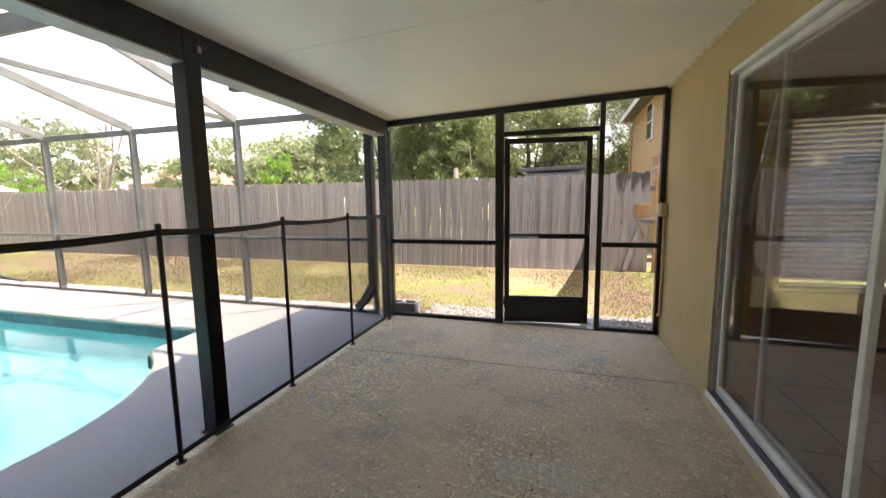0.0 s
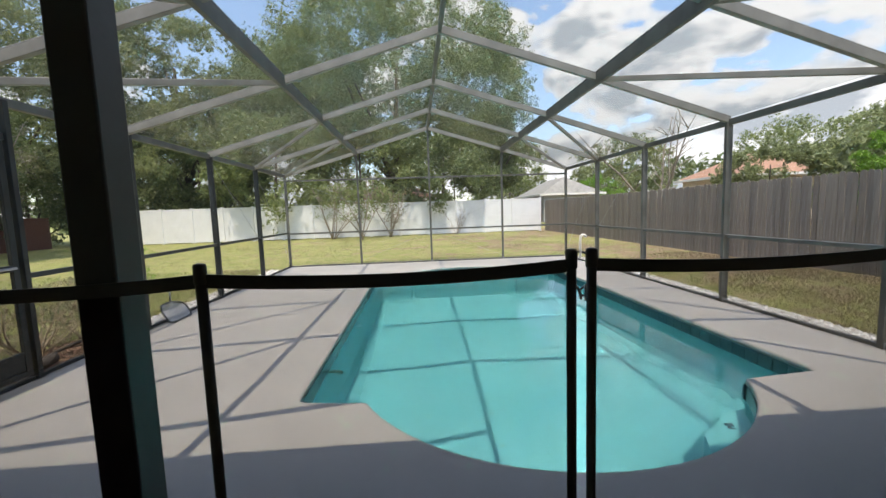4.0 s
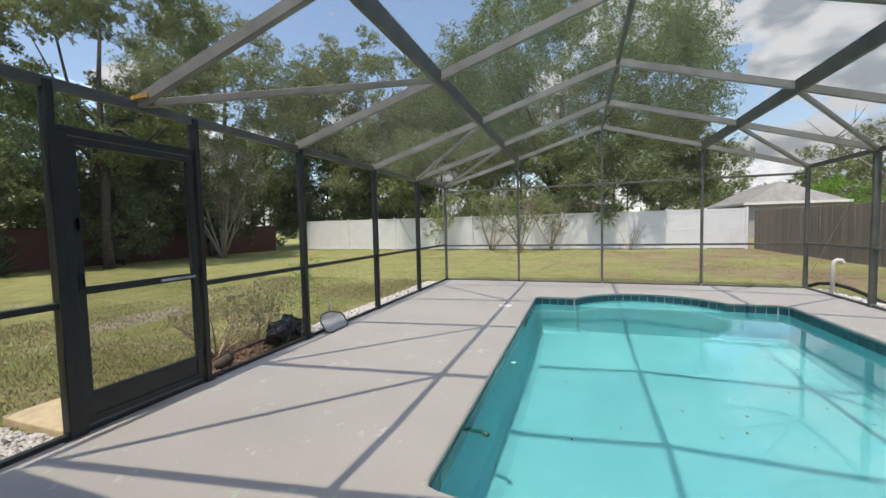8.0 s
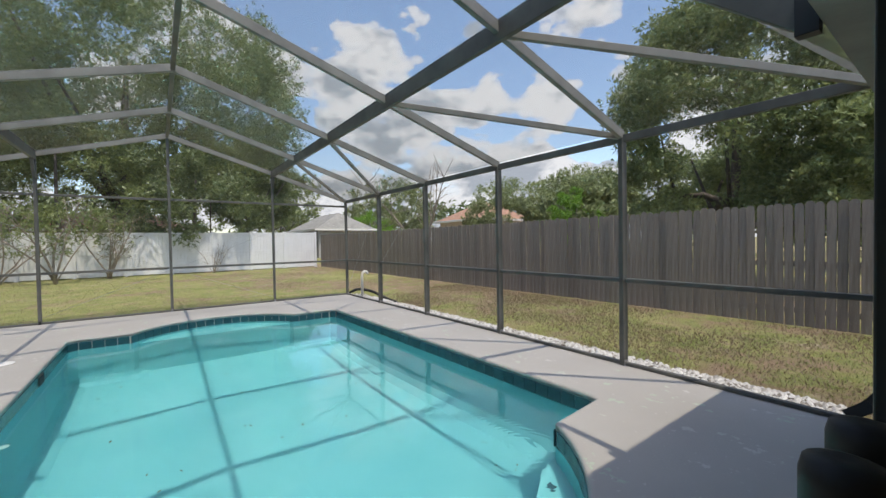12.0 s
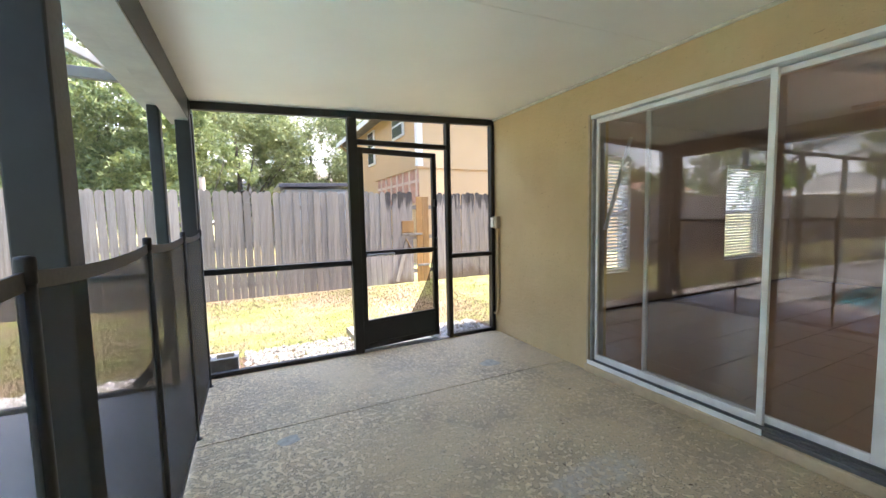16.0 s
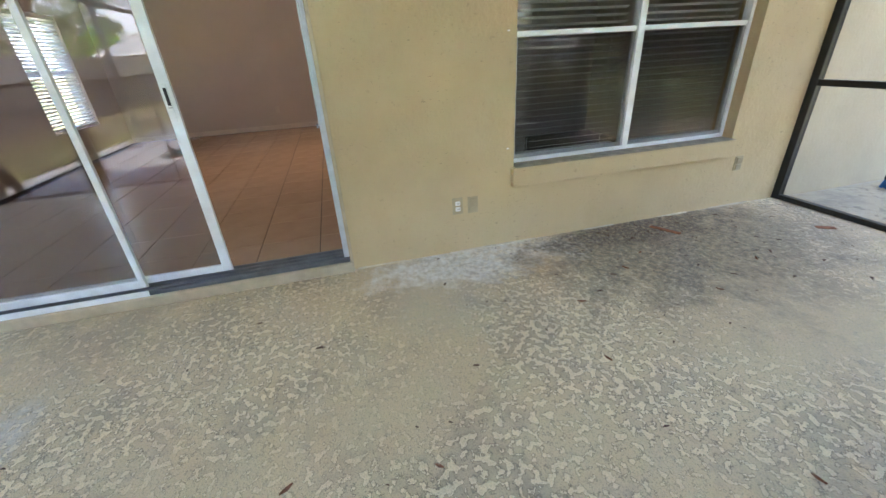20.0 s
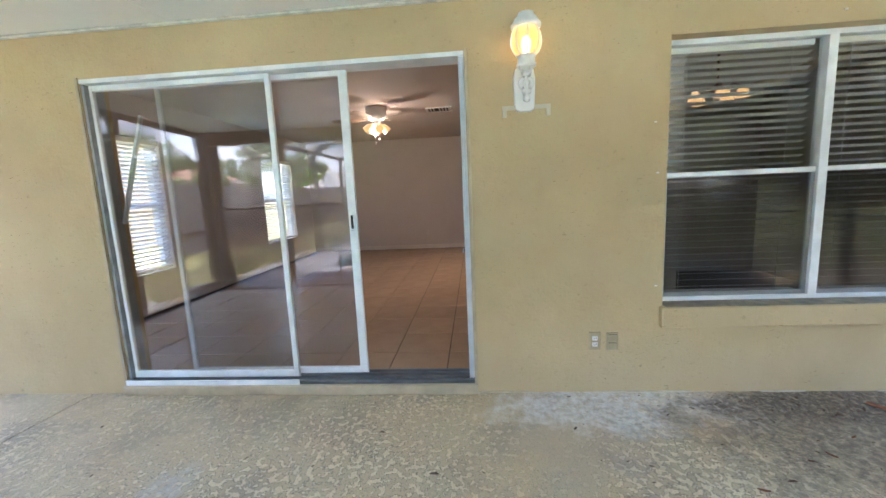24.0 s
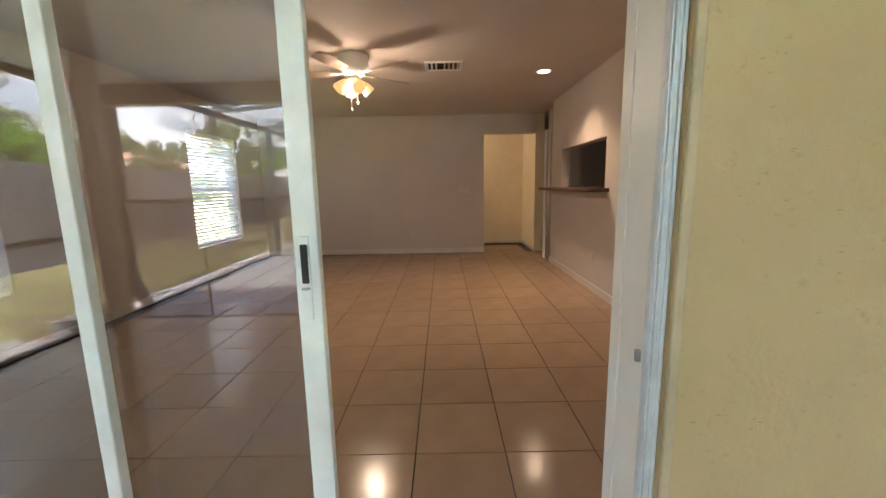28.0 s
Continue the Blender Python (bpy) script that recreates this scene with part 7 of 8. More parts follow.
tube("downspout", [(2.78, 20.3, 4.95), (3.12, 20.3, 4.6), (3.12, 20.3, 0.1)], 0.05, YELLOW, nh)
sh = thing("shed", (-0.1, 10.6, GZ), "low grey metal-roofed shed behind the fence", "shed")
box("wall", (-0.75, 9.7, GZ), (0.6, 11.6, 2.02), SMOOTHGREY, sh)
bm = bmesh.new()
add_bar(bm, (-0.85, 10.7, 2.10), (0.7, 10.7, 2.14), 2.2, 0.05)
part("roof", bm, plain("pale metal roof", (0.5, 0.5, 0.52), 0.4, 0.5), sh)
bar("roof_edge", (-0.85, 9.58, 2.08), (0.7, 9.58, 2.12), 0.05, 0.08, plain("dark roof edge", (0.08, 0.07, 0.07), 0.6), sh)
gable_house("neighbour_house", -50, 13.2, -40, 19.0, 2.8, 1.8, SMOOTHGREY, plain("bleached roof shingle", (0.27, 0.265, 0.245), 0.9, 0.0, 0.2, 2.0, 0.5, 20), "grey bungalow with a shingle roof behind the white fence", "x")
gable_house("neighbour_house", -52, -8.0, -42, 3, 2.8, 1.7, plain("tan far wall", (0.45, 0.36, 0.28), 0.8), ORANGEROOF, "bungalow with an orange tile roof behind the trees", "y")
gable_house("neighbour_house", -33, 23.0, -27, 29, 3.3, 1.7, plain("pale far wall", (0.55, 0.48, 0.4), 0.8), ORANGEROOF, "bungalow with an orange tile roof beyond the wood fence", "x")
gable_house("neighbour_house", 3, -44, 16, -34, 5.0, 2.0, plain("white far wall", (0.62, 0.62, 0.6), 0.8), SHINGLE, "pale two-storey house behind the brick wall", "x", [((4.5, -34.0, 2.9), (6.0, -33.93, 4.3)), ((8.0, -34.0, 2.9), (9.5, -33.93, 4.3))])
gable_house("neighbour_house", -3, 27, 7, 36, 3.0, 2.0, plain("cream far wall", (0.5, 0.45, 0.4), 0.8), plain("brown grey roof", (0.28, 0.24, 0.22), 0.9), "bungalow with a pale roof beyond the side yard", "x")


# slim radio mast far beyond the fence corner
mast = thing("radio_mast", (-136.2, 58.9, GZ), "slim steel lattice radio mast far beyond the roofs", "mast")
for k in range(3):
    a = k * 2 * math.pi / 3
    tube("mast_leg", [(-136.2 + 0.35 * math.cos(a), 58.9 + 0.35 * math.sin(a), GZ), (-136.2 + 0.2 * math.cos(a), 58.9 + 0.2 * math.sin(a), 21.0)], 0.05, MILL, mast, "", 5)
bm = bmesh.new()
for i in range(28):
    for k in range(3):
        a, b = k * 2 * math.pi / 3, (k + 1) * 2 * math.pi / 3
        add_bar(bm, (-136.2 + 0.3 * math.cos(a), 58.9 + 0.3 * math.sin(a), 0.75 * i), (-136.2 + 0.3 * math.cos(b), 58.9 + 0.3 * math.sin(b), 0.75 * i + 0.75), 0.04, 0.04)
part("lattice", bm, MILL, mast)

# ---- trees ----
def leaf_cloud(name, centres, radii, per, size, material, parent, rng, flat=0.75):
    """Small pointed leaves on short twigs that fill and fray out of clumps; one mesh."""
    n = len(centres)
    per, twig = 3 * per // 2, 9
    size *= 0.95
    k = np.arange(n * per) // twig
    c = np.repeat(np.asarray(centres), per, axis=0)
    r = np.repeat(np.asarray(radii), per)
    d = rng.normal(size=(k[-1] + 1, 3))
    d /= np.linalg.norm(d, axis=1, keepdims=True) + 1e-9
    rad = 1.04 * rng.random((k[-1] + 1, 1)) ** 0.55
    along = (d + rng.normal(size=d.shape) * 0.45)[k] * (rng.random((n * per, 1)) - 0.6) * np.minimum(0.30 * r, 3.0 * size)[:, None]
    p = c + (d * rad)[k] * r[:, None] * np.array([1, 1, flat]) + along + rng.normal(size=(n * per, 3)) * np.minimum(0.10 * r, size)[:, None]
    u = rng.normal(size=(n * per, 3))
    u /= np.linalg.norm(u, axis=1, keepdims=True) + 1e-9
    w = np.cross(u, rng.normal(size=(n * per, 3)))
    w /= np.linalg.norm(w, axis=1, keepdims=True) + 1e-9
    s = size * rng.uniform(0.6, 1.3, (n * per, 1))
    tip = np.stack([p - u * s, p + w * s * 0.6, p + u * s], 1).reshape(-1, 3)
    me = bpy.data.meshes.new(name)
    m = n * per
    me.vertices.add(m * 3)
    me.vertices.foreach_set("co", tip.ravel())
    me.loops.add(m * 3)
    me.loops.foreach_set("vertex_index", np.arange(m * 3, dtype=np.int32))
    me.polygons.add(m)
    me.polygons.foreach_set("loop_start", np.arange(0, m * 3, 3, dtype=np.int32))
    me.update(calc_edges=True)
    return mesh_ob(name, me, material, parent)


def tree(x, y, h, spread, seed, leaf, label, trunk=0.25, crown_from=0.35, per=70, clumps=110, size=0.16, bark=None, limbs=7, group="", name="tree", tight=1.0, gap=-0.11):
    rng = np.random.default_rng(seed)
    t = thing(name, (x, y, GZ), label, "tree", group)
    bk = bark or BARK
    base = Vector((x, y, GZ))
    lean = Vector((rng.normal() * 0.03 * h, rng.normal() * 0.03 * h, 0))
    top = base + lean + Vector((0, 0, h * 0.72))
    fork = base + lean * 0.4 + Vector((0, 0, h * crown_from))
    tube("trunk", [base - Vector((0, 0, 0.2)), base + Vector((0.02, 0.03, h * 0.12)), fork, (fork + top) / 2 + Vector((0.1, -0.1, 0)), top], trunk, bk, t, "", 10, trunk * 0.25)
    ends = [top]
    for k in range(limbs):
        a = k * 2.4 + rng.uniform(-0.4, 0.4)
        e = fork + Vector((math.cos(a) * spread * rng.uniform(0.5, 0.85), math.sin(a) * spread * rng.uniform(0.5, 0.85), h * rng.uniform(0.12, 0.5)))
        mid = fork.lerp(e, 0.5) + Vector((rng.normal() * 0.06 * spread, rng.normal() * 0.06 * spread, -0.03 * h))
        s = base.lerp(fork, 0.85) if k % 2 else fork.lerp(top, 0.25)
        tube("limb", [s, s.lerp(mid, 0.5) + Vector((0, 0, 0.02 * h)), mid, e], trunk * 0.5, bk, t, "", 7, trunk * 0.1)
        ends.append(e)
    clumps, per, size = int(clumps * 1.5), int(per * 2.0), size * 0.68
    cz0, cz1 = GZ + h * crown_from, GZ + h
    cs, rs = [], []
    while len(cs) < clumps:
        q = rng.normal(size=3)
        q /= np.linalg.norm(q)
        q *= rng.uniform(0.45, 1.0) ** 0.5
        px, py, pz = x + lean.x + q[0] * spread, y + lean.y + q[1] * spread, (cz0 + cz1) / 2 + q[2] * (cz1 - cz0) / 2
        lump = noise.noise(Vector((px * 0.35 + seed, py * 0.35, pz * 0.35)))
        if lump < gap:
            continue
        cs.append((px, py, pz))
        rs.append(spread * rng.uniform(0.13, 0.24) * tight)
    leaf_cloud("crown", cs, rs, per, size, leaf, t, rng)
    return t


OAK = leaf_mat("dark oak leaf", (0.105, 0.142, 0.056), (0.28, 0.335, 0.14))
MID = leaf_mat("mid green leaf", (0.165, 0.215, 0.078), (0.385, 0.435, 0.175))
BRIGHT = leaf_mat("bright green leaf", (0.15, 0.32, 0.03), (0.30, 0.50, 0.065))
OLIVE = leaf_mat("dusty olive leaf", (0.20, 0.235, 0.105), (0.41, 0.455, 0.205))
DRYLEAF = leaf_mat("thin grey-green leaf", (0.160, 0.176, 0.096), (0.288, 0.288, 0.160))

# behind the white fence
tree(-36.5, -1.5, 19.5, 12.0, 1, MID, "huge spreading oak towering behind the white fence", 0.55, 0.22, 74, 720, 0.175, limbs=9, tight=0.50, gap=-0.14)
tree(-34, -18, 18.5, 7.4, 2, OLIVE, "tall olive-green oak behind the corner of the fences", 0.4, 0.25, 62, 260, 0.21, tight=0.6)
tree(-43, -10, 18.5, 8.0, 3, MID, "tall green oak behind the white fence", 0.45, 0.3, 80, 130, 0.28)
tree(-40, 7, 11, 5.0, 4, OAK, "dark oak behind the white fence", 0.35, 0.3, 70, 100, 0.24)
tree(-28.2, -3.2, 8.5, 4.6, 5, MID, "green tree leaning over the white fence", 0.2, 0.05, 70, 80, 0.18)
tree(-28.6, -9.5, 8.5, 4.6, 6, MID, "green tree behind the white fence", 0.22, 0.05, 70, 90, 0.18)
tree(-28.4, 2.2, 7.5, 4.0, 7, OAK, "dark bushy tree behind the white fence", 0.2, 0.05, 70, 70, 0.18)
tree(-31, -15.5, 10, 4.5, 23, OLIVE, "olive-green tree filling the corner behind the white fence", 0.2, 0.12, 70, 100, 0.22)
tree(-33, -24, 17.0, 6.0, 24, OAK, "dark tree filling the corner behind the fences", 0.22, 0.1, 70, 100, 0.22)
tree(-30.5, -20.5, 9.5, 4.2, 41, OAK, "dark leafy tree closing the corner behind the white fence", 0.2, 0.04, 80, 90, 0.19)
tree(-29.5, -13.0, 7.5, 3.6, 42, OAK, "dark leafy tree behind the white fence", 0.18, 0.06, 80, 70, 0.18)
tree(-27.5, -24.5, 9.0, 3.8, 43, OAK, "dark leafy tree filling the gap behind the brick wall", 0.2, 0.04, 80, 80, 0.18)
# along the brick wall
tree(-24, -24.5, 17.5, 6.8, 8, OLIVE, "tall olive-green oak behind the brick wall", 0.38, 0.16, 90, 210, 0.185, tight=0.72)
tree(-16, -25.5, 9.5, 4.4, 9, OAK, "dark oak behind the brick wall", 0.35, 0.2, 100, 120, 0.17)
tree(-13.0, -19.3, 15, 4.6, 10, MID, "tall dark oak standing before the brick wall", 0.22, 0.30, 70, 270, 0.15, tight=0.62)
tree(-9, -25.0, 6.4, 4.0, 11, MID, "green tree behind the brick wall", 0.25, 0.15, 70, 110, 0.2)
tree(-3.5, -24.5, 7, 4.2, 12, MID, "green tree behind the brick wall", 0.25, 0.15, 70, 110, 0.2)
tree(2.5, -26.5, 10, 5.0, 13, OAK, "dark tree behind the brick wall", 0.28, 0.2, 70, 110, 0.2)
tree(-19.5, -21.0, 9, 3.5, 14, OAK, "dark leafy tree before the brick wall", 0.16, 0.12, 90, 110, 0.14)
tree(2.3, -17.5, 10, 6.5, 15, OAK, "spreading live oak with heavy crooked limbs over the lawn", 0.26, 0.2, 80, 170, 0.14, limbs=14)
tree(-0.9, -19.2, 8, 3.6, 26, OAK, "dark leafy tree standing before the brick wall", 0.12, 0.3, 80, 110, 0.13)
tree(9.0, -20, 10, 5.0, 16, MID, "green tree beyond the house wing", 0.3, 0.2, 60, 90, 0.2)
for i, (x, y) in enumerate(((-14.5, -20.8), (-10.5, -21.2), (-7.0, -20.9), (-3.0, -21.3))):
    tree(x, y, 4.2 + 0.5 * (i % 2), 2.2, 30 + i, OAK, "dense dark green shrub growing against the brick wall", 0.08, 0.08, 60, 60, 0.13, limbs=5, group="wall shrubs", name="shrub")
for i in range(8):
    tree(-23 + i * 3.6, -24.0 - (i % 3), 5.4 + 0.5 * (i % 3), 2.9, 80 + i, MID if i % 2 else OAK, "dense green tree hiding the view over the brick wall", 0.14, 0.06, 55, 62, 0.19, limbs=4, group="trees over the brick wall")
# beyond the wood fence
tree(-6.4, 14.8, 9.0, 3.5, 17, MID, "broad green tree just behind the wood fence", 0.28, 0.12, 110, 230, 0.13)
tree(-1.8, 24.5, 8.2, 3.6, 18, OLIVE, "rounded green tree beyond the side yard", 0.25, 0.2, 90, 150, 0.15)
tree(2.2, 26, 9.0, 4.0, 19, OLIVE, "rounded green tree beyond the side yard", 0.25, 0.2, 90, 150, 0.15)
tree(-2.8, 13.0, 4.6, 1.7, 20, MID, "fresh green young tree behind the wood fence", 0.08, 0.25, 60, 60, 0.12)
tree(-14.5, 18.5, 4.3, 1.5, 21, BRIGHT, "bright lime-green bush behind the wood fence", 0.06, 0.15, 80, 60, 0.09, name="bush")
tree(-21, 19.4, 4.7, 2.4, 25, OLIVE, "low olive-green tree behind the wood fence", 0.1, 0.1, 70, 80, 0.16)
tree(-45, 22.0, 5.2, 2.8, 22, BRIGHT, "bright lime-green bush behind the fence corner", 0.06, 0.15, 70, 60, 0.12, name="bush")
for i, (x, y, h, s) in enumerate(((-52, 28, 11, 6), (-42, 44, 11, 6.5), (-30, 42, 10, 6), (-20, 40, 10, 5.5), (-12, 36, 8.5, 5), (-20, 27, 6, 3.2), (-16, 22, 5.0, 3.4), (-58, 14, 12, 6), (-5, 44, 10, 6), (12, 40, 11, 6), (18, 26, 10, 5))):
    tree(x, y, h, s, 50 + i, MID if i % 2 else OLIVE, "distant green tree beyond the neighbouring roofs", 0.3, 0.18, 48, 80, 0.29, limbs=4, group="distant trees")


def bare_tree(x, y, h, seed, label, trunk=0.1, n=6, leaf=None, name="tree", spread=0.35, leaves=0, bark=None):
    rng = np.random.default_rng(seed)
    t = thing(name, (x, y, GZ), label, "tree" if h > 3.2 else "shrub")
    tips = []
    for k in range(n):
        a = k * 2.4 + rng.uniform(-0.5, 0.5)
        bm = bmesh.new()
        p = Vector((x + rng.normal() * 0.05, y + rng.normal() * 0.05, GZ - 0.05))
        d = Vector((math.cos(a) * spread, math.sin(a) * spread, 1)).normalized()
        pts = [p]
        seg = h / 6
        for i in range(6):
            d = (d + Vector((rng.normal() * 0.13, rng.normal() * 0.13, 0.04))).normalized()
            pts.append(pts[-1] + d * seg * rng.uniform(0.75, 1.1))
        add_tube(bm, pts, trunk * rng.uniform(0.6, 1.0), 6, True, trunk * 0.12)
        for i in range(2, 6):
            for j in range(2):
                e = pts[i] + Vector((rng.normal() * 0.5, rng.normal() * 0.5, rng.uniform(0.2, 0.7))).normalized() * h * rng.uniform(0.12, 0.25)
                mid = (pts[i] + e) / 2 + Vector((rng.normal(), rng.normal(), 0)) * 0.02 * h
                add_tube(bm, [pts[i], mid, e], trunk * 0.28, 5, True, trunk * 0.07)
                tips.append(e)
                f = mid + Vector((rng.normal() * 0.5, rng.normal() * 0.5, rng.uniform(0.1, 0.6))).normalized() * h * 0.1
                add_tube(bm, [mid, f], trunk * 0.14, 4, True, trunk * 0.05)
                tips.append(f)
        part("stem", bm, bark or PALEBARK, t, "", smooth=True)
    if leaves:
        leaf_cloud("foliage", [tuple(p) for p in tips], [h * 0.075] * len(tips), leaves, 0.018 if h < 1.6 else 0.045 if h < 4 else 0.07, leaf, t, rng)
    return t


DRYHEAD = leaf_mat("dry beige flower head", (0.24, 0.22, 0.15), (0.46, 0.43, 0.31))
TWIG = bark_mat("dry tan twig", (0.32, 0.25, 0.17), (0.52, 0.43, 0.31))
bare_tree(-24.9, -4.9, 3.6, 61, "crape myrtle with thin grey stems before the white fence", 0.045, 7, MID, "crape_myrtle", 0.4, 14)
bare_tree(-23.3, -2.9, 4.0, 62, "crape myrtle with thin grey stems before the white fence", 0.05, 7, MID, "crape_myrtle", 0.4, 14)
bare_tree(-25.0, -1.4, 3.4, 63, "crape myrtle with thin grey stems before the white fence", 0.05, 7, DRYLEAF, "crape_myrtle", 0.4, 10)
bare_tree(-25.5, 2.8, 1.9, 64, "small bare shrub before the white fence", 0.03, 5, None, "bare_shrub", 0.5)
bare_tree(-18.5, -19.0, 7.5, 65, "pale multi-stemmed crape myrtle with dry flower heads", 0.09, 11, DRYHEAD, "crape_myrtle", 0.42, 34)
bare_tree(-27, 17, 9.0, 66, "dead bare tree behind the wood fence", 0.12, 5, None, "dead_tree", 0.45)
bare_tree(-5.21, -3.99, 0.85, 67, "scraggly dry shrub with bare twigs beside the pool cage", 0.017, 15, DRYLEAF, "dry_shrub", 0.9, 1, TWIG)
bare_tree(-5.85, -4.05, 1.0, 69, "thin feathery shrub beside the rubbish bag", 0.010, 12, DRYLEAF, "dry_shrub", 0.7, 10, TWIG)
bare_tree(-6.5, -3.75, 1.25, 68, "thin green weed growing against the cage", 0.010, 3, BRIGHT, "weed", 0.2, 10)


# far woods along the horizon
rng = np.random.default_rng(99)
cs, rs = [], []
for k in range(420):
    a = rng.uniform(0, 2 * math.pi)
    r = rng.uniform(62, 95)
    cs.append((-8 + r * math.cos(a), r * math.sin(a), rng.uniform(0.5, 8.5)))
    rs.append(rng.uniform(2.2, 4.2))
woods = leaf_cloud("far_woods", cs, rs, 70, 0.75, OAK, None, rng, 0.9)
tagged(woods, "distant belt of dark green woods", "woods", kind="stuff")


# ---- plants and yard clutter ----
def rosette(x, y, r, n, seed, label, m, name, width=0.035):
    rng = np.random.default_rng(seed)
    t = thing(name, (x, y, GZ), label, "plant")
    for k in range(n):
        a = k * 2.399
        lift = rng.uniform(0.55, 1.4)
        bm = bmesh.new()
        d = Vector((math.cos(a), math.sin(a), 0))
        s = Vector((-math.sin(a), math.cos(a), 0))
        rows = []
        L = r * rng.uniform(0.75, 1.1)
        for i in range(6):
            u = i / 5
            p = Vector((x, y, GZ)) + d * (L * u * math.cos(lift * (1 - 0.35 * u))) + Vector((0, 0, L * (u * math.sin(lift) - 0.25 * u * u)))
            w = width * (1 - u) ** 0.7 * (0.7 + u)
            rows.append((bm.verts.new(p - s * w), bm.verts.new(p - Vector((0, 0, w * 0.5))), bm.verts.new(p + s * w)))
        for p, q in zip(rows, rows[1:]):
            bm.faces.new((p[0], p[1], q[1], q[0]))
            bm.faces.new((p[1], p[2], q[2], q[1]))
        part("leaf", bm, m, t, "", smooth=True)


AGAVE = plain("agave leaf", (0.10, 0.16, 0.06), 0.45, 0, 0.3, 12)
rosette(-2.78, -3.70, 0.62, 24, 5, "spiky green agave growing in gravel by the cage", AGAVE, "agave", 0.027)
rosette(-9.9, -20.6, 1.25, 30, 6, "large strappy plant before the brick wall", AGAVE, "strappy_plant", 0.06)
rosette(3.4, -21.2, 1.2, 26, 7, "palm-like plant before the brick wall", AGAVE, "strappy_plant", 0.05)

bg = thing("rubbish_bag", (-5.85, -3.52, GZ), "crumpled black plastic rubbish bag beside the cage", "rubbish bag")
bm = bmesh.new()
bmesh.ops.create_icosphere(bm, subdivisions=4, radius=1.0)
for v in bm.verts:
    k = 1 + 0.35 * noise.noise(v.co * 2.3) + 0.16 * noise.noise(v.co * 6.5)
    v.co = Vector((v.co.x * 0.30 * k, v.co.y * 0.15 * k, max(-0.9, v.co.z) * 0.19 * k + 0.17)) + Vector((-5.85, -3.52, GZ))
part("bag", bm, plain("black plastic film", (0.008, 0.008, 0.009), 0.22, 0, 0.2, 20, 0.4, 25), bg, "", smooth=True)
tube("stick", [(-5.2, -3.75, 0.0), (-5.55, -3.66, 0.05), (-5.9, -3.6, 0.02)], 0.02, BARK, bg, "dead stick")
lg = thing("cut_log", (-4.98, -3.62, GZ), "short dark cut log lying in the mulch", "log")
tube("wood", [(-5.08, -3.66, GZ + 0.06), (-4.97, -3.62, GZ + 0.065), (-4.87, -3.57, GZ + 0.06)], 0.06, BARK, lg, "", 12, 0.052)
nt = thing("pool_skimmer_net", (-6.28, -3.21, 0.0), "grey leaf skimmer net leaning on the cage", "skimmer net")
bm = bmesh.new()
ring = [(-6.62, -3.205, 0.20), (-6.67, -3.175, 0.13), (-6.68, -3.135, 0.03), (-6.62, -3.10, 0.014), (-6.22, -3.09, 0.014), (-6.14, -3.115, 0.04), (-6.11, -3.17, 0.18), (-6.15, -3.20, 0.26), (-6.37, -3.21, 0.27), (-6.62, -3.205, 0.20)]
add_tube(bm, ring, 0.012, 8)
part("net_frame", bm, plain("grey net frame", (0.10, 0.11, 0.12), 0.5), nt, "", smooth=True)
bm = bmesh.new()
bm.faces.new([bm.verts.new(p) for p in ring[:-1]])
part("net_mesh", bm, screen_mat("pale net", 0.75, (0.62, 0.64, 0.66)), nt, "pale mesh")
tube("handle_socket", [(-6.36, -3.205, 0.26), (-6.36, -3.21, 0.33), (-6.38, -3.215, 0.40)], 0.013, MILL, nt)
stp = box("stepping_stone", (-3.98, -4.25, GZ - 0.05), (-3.47, -3.36, -0.015), plain("buff paver", (0.52, 0.42, 0.26), 0.85, 0, 0.2, 6, 0.4), None, "", 0.012)
tagged(stp, "buff concrete paver outside the cage door", "paver")
stp2 = box("stepping_stone", (-0.42, 4.62, GZ - 0.05), (0.35, 5.55, -0.02), plain("buff paver", (0.5, 0.44, 0.33), 0.85, 0, 0.2, 6, 0.4), None, "", 0.012)
tagged(stp2, "buff concrete paver outside the lanai screen door", "paver")
cb = thing("cinder_block", (-1.80, 4.78, GZ), "grey hollow concrete block beside the lanai post", "concrete block")
bm = bmesh.new()
bx0, bx1, by0, by1 = -2.00, -1.60, 4.60, 4.80
for lo, hi in (((bx0, by0, GZ), (bx1, by0 + 0.035, GZ + 0.19)), ((bx0, by1 - 0.035, GZ), (bx1, by1, GZ + 0.19)), ((bx0, by0 + 0.035, GZ), (bx0 + 0.035, by1 - 0.035, GZ + 0.19)), ((bx1 - 0.035, by0 + 0.035, GZ), (bx1, by1 - 0.035, GZ + 0.19)), ((-1.82, by0 + 0.035, GZ), (-1.78, by1 - 0.035, GZ + 0.19))):
    add_box(bm, lo, hi)
part("block", bm, CONCRETE, cb)
pv = thing("standpipe", (-11.35, 4.75, GZ), "white pvc vent pipe with a hooked top", "pipe")
tube("pipe", [(-11.35, 4.75, GZ - 0.05), (-11.35, 4.75, 0.52), (-11.35, 4.77, 0.58), (-11.35, 4.82, 0.61), (-11.35, 4.88, 0.60), (-11.35, 4.91, 0.55)], 0.034, WATERPIPE, pv, "", 12)
dp = thing("drain_hose", (-11.4, 5.0, GZ), "black corrugated drain hose arching over the lawn", "hose")
